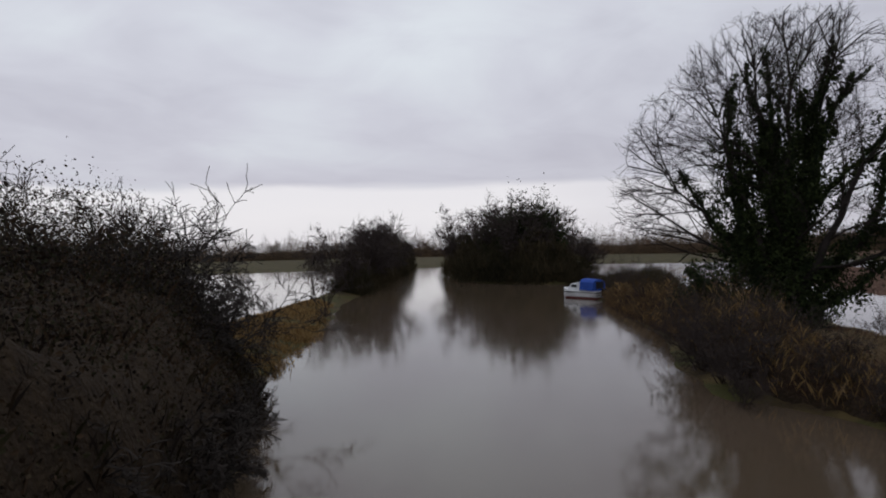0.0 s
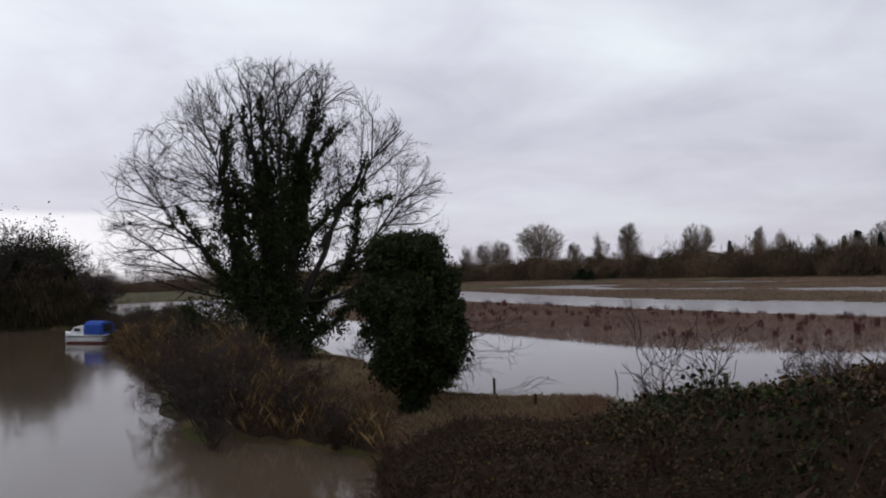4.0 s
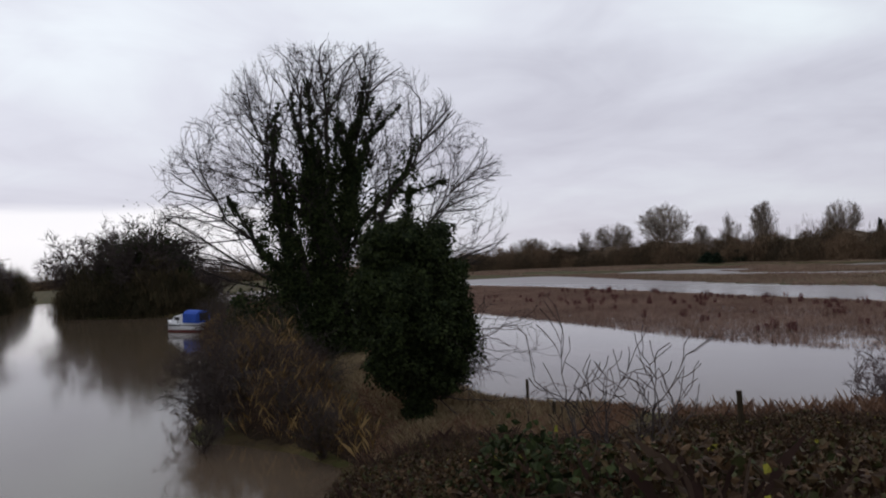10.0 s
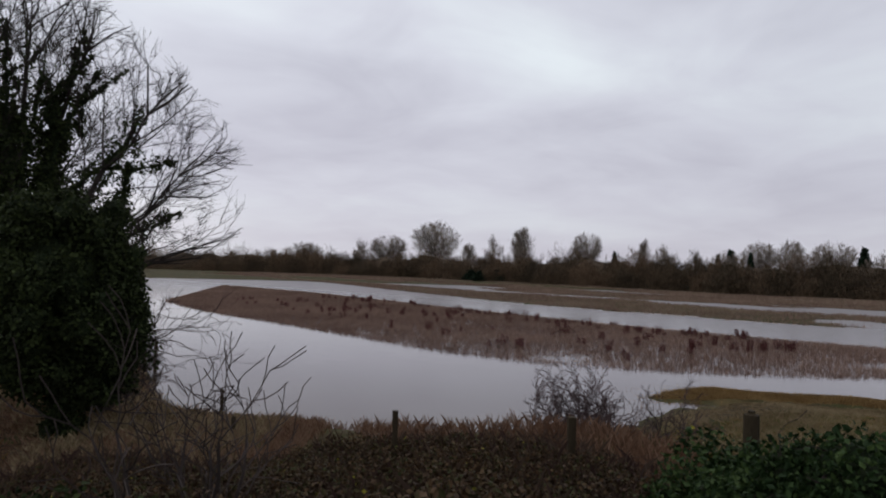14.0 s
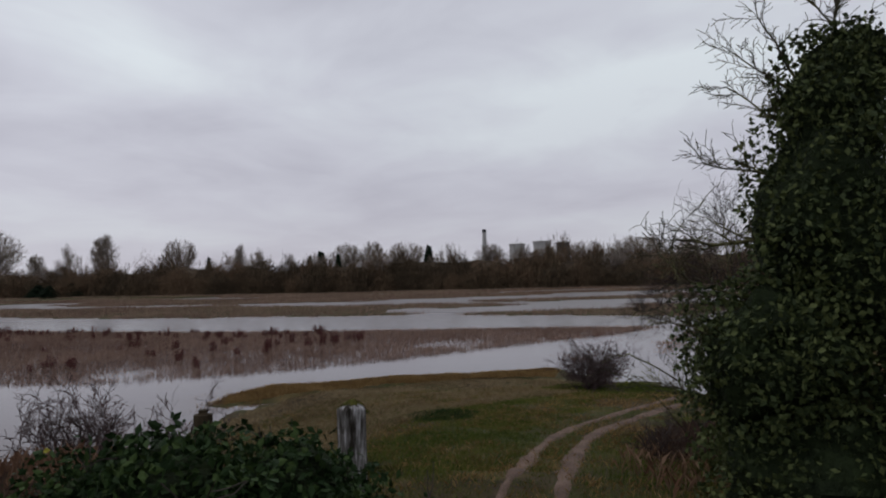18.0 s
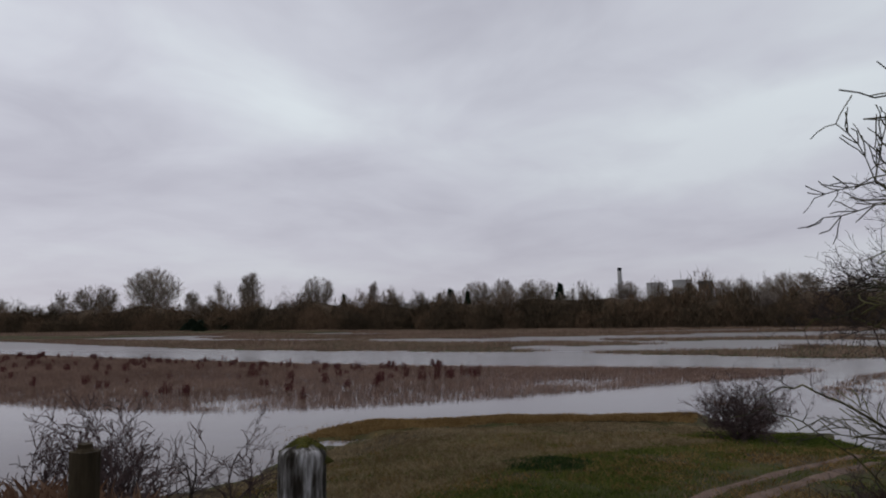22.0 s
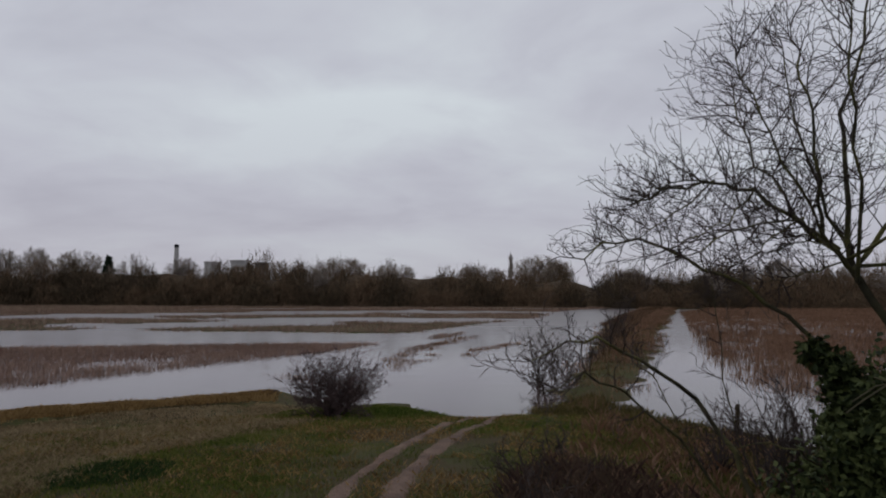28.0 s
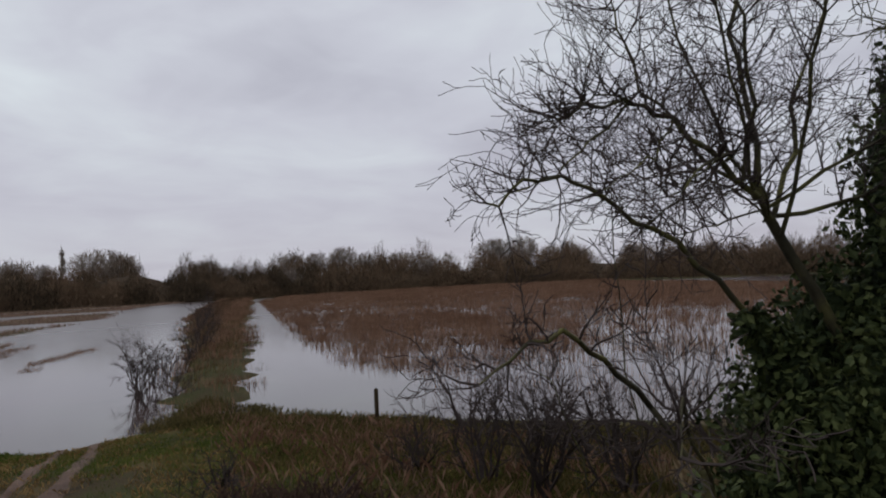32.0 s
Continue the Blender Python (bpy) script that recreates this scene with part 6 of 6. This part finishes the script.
stand("rough_grass", "dark dead stalks beside the fence posts", [(18.9, 0.5), (20.2, 0.2), (23, 2.0), (25, 4.6), (23, 6.2), (20.4, 4.0)], 1100, 0.2, 0.003, 92, M_OLIVE, 5, 0.12, 0.9, 0.9, 0.8, category="grass")

VIVID = [(18.8, -1.0), (21.0, 2.2), (25.5, 4.4), (31, 3.4), (34.6, -0.8), (32.2, -3.0), (28, -2.1), (24, -1.4)]
stand("grass", "vivid green winter grass beside the ruts", VIVID, 17000, 0.075, 0.007, 93, M_GRASS, 6, 0.09, 0.85, 1.1, 0.8, category="grass", keep=lambda x, y: off_track(x, y) & (shore_distance(VIVID, x, y) > 0.9 + 1.1 * wobble(x, y, 1.4, 2.0)))
stand("rough_grass", "thin dead stalks in the rough grass", ROUGH, 2400, 0.24, 0.0035, 94, M_REED, 4, 0.12, 0.9, 0.8, 0.8, category="grass", keep=off_track)
for i, (x, y, w, h) in enumerate(((26.7, -6.9, 1.2, 0.8), (25.4, -6.7, 1.0, 1.0), (24.4, -6.2, 0.8, 1.25), (24.0, -7.2, 1.0, 1.2))):
    shrub("shore_shrub", "thin dark bare shrub at the flooded path's edge", on_land(x, y), w, h, 8, 480 + i, deepest=2, kids=(7, 5, 3), thin=0.0035, group="shrubs below the bare tree")
mass("bramble_patch", "low dark brown bramble litter beside the ruts", [(22.6, -2.9), (24.4, -2.9), (26.2, -3.5), (27.6, -4.6), (26.8, -5.4), (24.8, -5.0), (22.8, -4.2)], lambda x, y: 0.16 + 0 * x, 9000, 500, 260, 98, leaf_size=0.026, blade_size=(0.25, 0.004), stem_len=0.7)
for i, (x, y, w, h) in enumerate(((23.4, -3.1, 1.0, 0.6), (25.0, -3.4, 1.1, 0.6), (26.6, -4.0, 1.2, 0.6), (28.6, -5.2, 1.2, 0.6))):
    shrub("bramble_shrub", "low tangle of bare brown bramble beside the ruts", on_land(x, y), w, h, 10, 460 + i, deepest=2, kids=(5, 4), thin=0.0035, rise=-0.02, group="brambles beside the ruts")

# ---- evergreen bush by the path ----


def leafy_bush(name, label, centre, blobs, leaf, size, seed, core=M_IVYCORE, category="bush", twigs=0):
    rng, nr = random.Random(seed), np.random.default_rng(seed)
    ob = thing(name, label, category, at=Matrix.Translation(centre))
    pts = []
    for (x, y, z), rad, n in blobs:
        pts.append(leaf_shell(rad, n, nr, 0.24, 0.32) + np.array((x, y, z)))
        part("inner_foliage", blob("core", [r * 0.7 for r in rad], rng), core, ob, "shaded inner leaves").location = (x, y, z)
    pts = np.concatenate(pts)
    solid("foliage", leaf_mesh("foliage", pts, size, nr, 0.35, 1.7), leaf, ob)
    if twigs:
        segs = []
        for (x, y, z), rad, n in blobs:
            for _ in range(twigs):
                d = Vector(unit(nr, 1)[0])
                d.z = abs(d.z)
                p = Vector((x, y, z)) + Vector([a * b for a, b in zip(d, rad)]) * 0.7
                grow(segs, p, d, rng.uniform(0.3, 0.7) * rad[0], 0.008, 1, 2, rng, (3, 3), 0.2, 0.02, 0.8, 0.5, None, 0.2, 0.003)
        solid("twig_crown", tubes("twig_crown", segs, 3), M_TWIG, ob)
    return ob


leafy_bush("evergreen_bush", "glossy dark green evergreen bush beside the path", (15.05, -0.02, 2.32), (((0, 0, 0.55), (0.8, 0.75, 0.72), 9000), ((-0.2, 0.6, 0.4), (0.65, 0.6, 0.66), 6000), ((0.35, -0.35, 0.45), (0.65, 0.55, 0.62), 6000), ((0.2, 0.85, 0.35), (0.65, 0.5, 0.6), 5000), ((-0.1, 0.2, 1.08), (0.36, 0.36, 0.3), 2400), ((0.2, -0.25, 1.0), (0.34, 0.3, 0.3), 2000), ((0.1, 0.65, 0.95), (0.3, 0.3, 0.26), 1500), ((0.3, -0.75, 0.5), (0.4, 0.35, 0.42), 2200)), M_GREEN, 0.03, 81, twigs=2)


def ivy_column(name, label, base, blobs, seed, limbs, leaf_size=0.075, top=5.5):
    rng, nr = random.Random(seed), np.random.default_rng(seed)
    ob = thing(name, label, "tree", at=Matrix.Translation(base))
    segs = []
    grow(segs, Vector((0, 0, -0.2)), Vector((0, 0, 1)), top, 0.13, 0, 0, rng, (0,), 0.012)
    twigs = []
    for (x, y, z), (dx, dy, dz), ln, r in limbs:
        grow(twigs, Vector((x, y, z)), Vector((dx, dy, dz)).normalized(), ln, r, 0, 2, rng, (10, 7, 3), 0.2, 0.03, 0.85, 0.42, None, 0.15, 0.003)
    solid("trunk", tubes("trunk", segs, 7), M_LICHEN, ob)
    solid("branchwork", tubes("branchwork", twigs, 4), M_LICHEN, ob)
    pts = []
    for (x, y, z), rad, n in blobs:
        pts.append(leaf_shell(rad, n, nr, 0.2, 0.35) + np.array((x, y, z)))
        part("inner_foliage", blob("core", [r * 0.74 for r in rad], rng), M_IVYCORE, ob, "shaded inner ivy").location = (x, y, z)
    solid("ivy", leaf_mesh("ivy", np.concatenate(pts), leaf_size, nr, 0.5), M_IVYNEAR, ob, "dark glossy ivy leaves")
    return ob


z0 = land_at(18.8, -4.1)
ivy_column("ivy_covered_tree", "hawthorn tree buried under a column of dark ivy", (18.8, -4.2, z0), (((0, 0.15, 2.8), (0.72, 0.75, 1.3), 8000), ((0.05, 0.1, 3.95), (0.55, 0.5, 0.75), 4200), ((0, 0.7, 1.7), (0.8, 0.85, 0.75), 6500), ((0.1, 0.3, 0.7), (1.0, 1.1, 0.9), 6500), ((-0.1, -0.8, 2.2), (0.85, 0.75, 1.7), 6500), ((0.0, -0.1, 4.35), (0.32, 0.3, 0.4), 1100), ((-0.5, -0.9, 0.9), (1.1, 0.9, 1.1), 4500)), 91,
           (((0, 0.6, 2.75), (0.0, 1.0, 0.1), 1.2, 0.020), ((0, 0.6, 3.3), (-0.1, 1.0, 0.3), 0.8, 0.012), ((0, 0.5, 3.8), (0.1, 1.0, 0.35), 0.66, 0.012), ((0, 0.4, 4.2), (-0.1, 0.8, 0.5), 0.72, 0.014), ((0, 0, 4.5), (0, 0.4, 1), 0.72, 0.014), ((0, 0.1, 4.5), (0.2, -0.2, 1), 1.0, 0.014), ((0, 0.9, 2.2), (0.1, 1, 0.3), 0.95, 0.014), ((0, 1.0, 1.8), (-0.1, 1, 0.2), 0.8, 0.012), ((0, -0.3, 4.2), (0, -0.8, 0.7), 1.3, 0.016), ((0.1, 1.1, 1.2), (0.2, 1, 0.2), 0.9, 0.012), ((0.1, 0.4, 4.1), (0.3, 0.9, 0.7), 0.72, 0.012)), leaf_size=0.042, top=4.6)

# ---- bare tree at the end of the path ----


def end_tree():
    rng, nr = random.Random(15), np.random.default_rng(15)
    base = Vector((20.95, -4.75, land_at(20.95, -4.75) - 0.1))
    L = Vector((0.36, 0.93, 0))
    B = Vector((0.93, -0.36, 0))
    F = Vector((21.55, -4.0, 3.62)) - base
    limbs, side = [], []

    def limb(points, r0, r1, twig=(4, 4, 2), every=1, ln=0.38, dense=3, shy=0.08, places=None):
        segs = []
        limbs.append(segs)
        r0, r1 = r0 * 0.46, r1 * 0.45
        pts = [F + L * (a * 0.82 if a > 0 else a) + B * b + Vector((0, 0, c)) for a, b, c in points or ()]
        if places:
            pts = [Vector(q) - base for q in places]
        fine = []
        for i in range(len(pts) - 1):
            for k in range(3):
                fine.append(pts[i].lerp(pts[i + 1], k / 3) + Vector((rng.gauss(0, 0.012), rng.gauss(0, 0.012), rng.gauss(0, 0.012))))
        fine.append(pts[-1])
        n = len(fine) - 1
        for i in range(n):
            a, b = r0 + (r1 - r0) * i / n, r0 + (r1 - r0) * (i + 1) / n
            segs.append((fine[i], fine[i + 1], a, b, 0))
            if i / n >= shy and i % every == 0:
                d0 = (fine[i + 1] - fine[i]).normalized()
                for _ in range(dense):
                    s = Vector((rng.gauss(0, 1), rng.gauss(0, 1), rng.gauss(0.5, 0.8)))
                    s = (s - s.dot(d0) * d0).normalized()
                    grow(side, fine[i + 1], (d0 * 0.55 + s).normalized(), ln * rng.uniform(0.45, 1.3), 0.0052, 1, 3, rng, twig, 0.2, 0.05, 0.85, 0.58, None, 0.1, 0.0016)
        grow(side, fine[-1], (fine[-1] - fine[-2]).normalized(), ln * 0.75, r1, 1, 3, rng, (5, 4, 3), 0.22, 0.05, 0.7, 0.5, None, 0.1, 0.0016)

    foot = (Vector((0, 0, 0)) - F)
    trunk = [(foot.dot(L), foot.dot(B), foot.z), (foot.dot(L) * 0.75, foot.dot(B) * 0.8, foot.z * 0.62), (foot.dot(L) * 0.3, foot.dot(B) * 0.4, foot.z * 0.28), (0, 0, 0)]
    limb(trunk, 0.085, 0.055, dense=0)
    limb([(0, 0, 0), (0.32, 0.03, 0.29), (0.64, 0.1, 0.48), (0.92, 0.12, 0.54), (1.24, 0.1, 0.52), (1.52, 0.05, 0.42)], 0.036, 0.012)
    limb([(0.92, 0.12, 0.54), (1.2, 0.05, 0.56), (1.42, 0.0, 0.48), (1.62, -0.05, 0.36)], 0.014, 0.005, ln=0.22, dense=2)
    limb([(0, 0, 0), (-0.03, 0.1, 0.58), (-0.05, 0.2, 1.0), (-0.24, 0.25, 1.5), (-0.3, 0.3, 2.0)], 0.04, 0.012, dense=2)
    limb([(0.2, 0.02, 0.2), (0.27, -0.1, 0.5), (0.3, -0.1, 0.95), (0.34, 0, 1.25), (0.36, 0.05, 1.5)], 0.028, 0.008, dense=2)
    limb([(0.1, 0, 0.1), (0.28, 0.2, 0.36), (0.5, 0.4, 0.72), (0.62, 0.45, 1.05), (0.64, 0.45, 1.25)], 0.026, 0.008)
    limb([(0, 0, 0), (-0.35, 0.1, 0.35), (-0.6, 0.2, 0.8), (-0.95, 0.25, 1.2), (-1.1, 0.2, 1.7)], 0.034, 0.010, dense=2)
    limb([(0, 0, 0), (-0.5, -0.2, 0.1), (-1.0, -0.3, 0.35), (-1.5, -0.3, 0.6)], 0.03, 0.010)
    limb([(0.32, 0.03, 0.29), (0.6, -0.2, 0.28), (0.95, -0.3, 0.2), (1.3, -0.35, 0.05)], 0.02, 0.008)
    limb([(0.0, -0.05, -0.1), (0.1, -0.3, 0.5), (0.24, -0.5, 1.0), (0.26, -0.55, 1.4)], 0.026, 0.008)
    # inner limbs that fill the crown
    limb([(0, 0, 0), (0.12, 0.2, 0.5), (0.2, 0.35, 1.0), (0.26, 0.4, 1.5)], 0.028, 0.008, dense=2)
    limb([(0.1, 0, 0.1), (0.45, -0.15, 0.5), (0.72, -0.25, 0.9), (0.9, -0.3, 1.2)], 0.022, 0.007)
    limb([(0.05, 0, 0.05), (-0.3, -0.3, 0.3), (-0.7, -0.5, 0.5), (-1.1, -0.6, 0.9)], 0.026, 0.008)
    # short limbs under the arching one
    for line in (((0.32, 0.03, 0.29), (0.5, 0.1, 0.2), (0.7, 0.12, 0.05), (0.9, 0.1, -0.02)), ((0.64, 0.1, 0.48), (0.85, 0.05, 0.3), (1.05, 0.05, 0.2), (1.3, 0, 0.12)),
                 ((0, 0, 0), (0.2, -0.1, 0.12), (0.45, -0.15, 0.14), (0.7, -0.2, 0.08)), ((0.92, 0.12, 0.54), (1.2, 0.15, 0.35), (1.5, 0.1, 0.2), (1.75, 0.1, 0.12)),
                 ((0, 0, 0), (0.15, 0.2, 0.22), (0.35, 0.25, 0.2), (0.55, 0.3, 0.26)), ((0.0, 0, 0.05), (0.12, 0.25, 0.0), (0.3, 0.3, -0.06), (0.5, 0.3, -0.08))):
        limb(line, 0.014, 0.006, ln=0.26, dense=2)
    # low limbs from the ivy at the foot
    limb([(0.1, 0, -0.55), (0.45, 0.02, -0.29), (0.9, 0.05, -0.05), (1.28, 0.05, 0.11), (1.5, 0.05, 0.18), (1.78, 0, 0.14), (2.0, 0, 0.06)], 0.034, 0.010, ln=0.3, dense=1, shy=0.45)
    limb(None, 0.04, 0.008, ln=0.26, dense=1, shy=0.4, places=((21.6, -3.35, 2.2), (21.7, -3.26, 2.55), (21.8, -3.1, 2.83), (21.84, -2.75, 3.09), (21.84, -2.45, 3.2), (21.88, -2.26, 3.17), (21.93, -2.1, 3.07)))
    limb(None, 0.02, 0.006, ln=0.22, dense=1, shy=0.3, places=((21.5, -3.1, 2.3), (21.48, -2.75, 2.7), (21.4, -2.4, 2.95), (21.3, -2.1, 3.05), (21.2, -1.85, 3.0)))
    limb([(0.2, -0.2, -1.3), (0.5, -0.35, -1.05), (0.8, -0.45, -0.95), (1.1, -0.5, -0.95)], 0.016, 0.006, ln=0.2, dense=1, shy=0.5)
    limb([(0.5, 0.4, -1.5), (0.75, 0.35, -0.9), (0.85, 0.35, -0.3), (0.9, 0.3, 0.2)], 0.012, 0.005, ln=0.2, dense=1)
    limb([(0.9, 0.5, -1.6), (1.05, 0.45, -1.1), (1.3, 0.4, -0.75), (1.5, 0.4, -0.6)], 0.012, 0.005, ln=0.2, dense=1)
    ob = thing("hawthorn_tree", "bare spreading tree with lichened limbs beside the path", "tree", at=Matrix.Translation(base))
    for segs in limbs:
        solid("limb", tubes("limb", segs, 6), M_LICHEN, ob)
    solid("twig_crown", tubes("twig_crown", side, 3), M_TWIG, ob)
    return ob


end_tree()
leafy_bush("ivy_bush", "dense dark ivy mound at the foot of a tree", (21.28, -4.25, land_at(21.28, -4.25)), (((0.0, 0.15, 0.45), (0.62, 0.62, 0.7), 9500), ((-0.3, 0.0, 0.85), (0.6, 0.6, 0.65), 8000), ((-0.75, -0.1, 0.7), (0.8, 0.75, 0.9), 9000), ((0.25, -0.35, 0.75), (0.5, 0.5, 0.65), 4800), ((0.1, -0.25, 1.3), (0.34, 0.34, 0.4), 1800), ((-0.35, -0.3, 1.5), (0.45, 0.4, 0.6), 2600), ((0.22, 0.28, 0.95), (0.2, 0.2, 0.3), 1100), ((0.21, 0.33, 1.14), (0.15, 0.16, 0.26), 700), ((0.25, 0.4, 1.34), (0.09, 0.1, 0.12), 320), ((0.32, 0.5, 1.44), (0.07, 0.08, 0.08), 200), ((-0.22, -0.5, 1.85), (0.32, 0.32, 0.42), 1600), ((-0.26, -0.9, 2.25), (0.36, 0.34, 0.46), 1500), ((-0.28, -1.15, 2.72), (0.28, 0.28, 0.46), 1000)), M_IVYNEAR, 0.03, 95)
z1 = land_at(21.08, -6.36)
ivy_column("ivy_covered_tree", "tall trunk wrapped in shaggy dark ivy", (21.08, -6.36, z1), (((-0.05, 0, 1.4), (0.4, 0.4, 1.2), 4200), ((-0.05, 0.03, 2.3), (0.28, 0.28, 0.7), 2600), ((-0.1, 0, 2.95), (0.18, 0.18, 0.5), 1200)), 97,
           (((-0.05, 0.1, 2.75), (-0.04, 1.4, 0.05), 1.7, 0.024), ((-0.1, 0.1, 2.9), (-0.3, 1.0, 0.2), 1.2, 0.014), ((0, 0, 4.2), (0.8, 0.5, 0.7), 1.0, 0.016)), leaf_size=0.05, top=4.2)
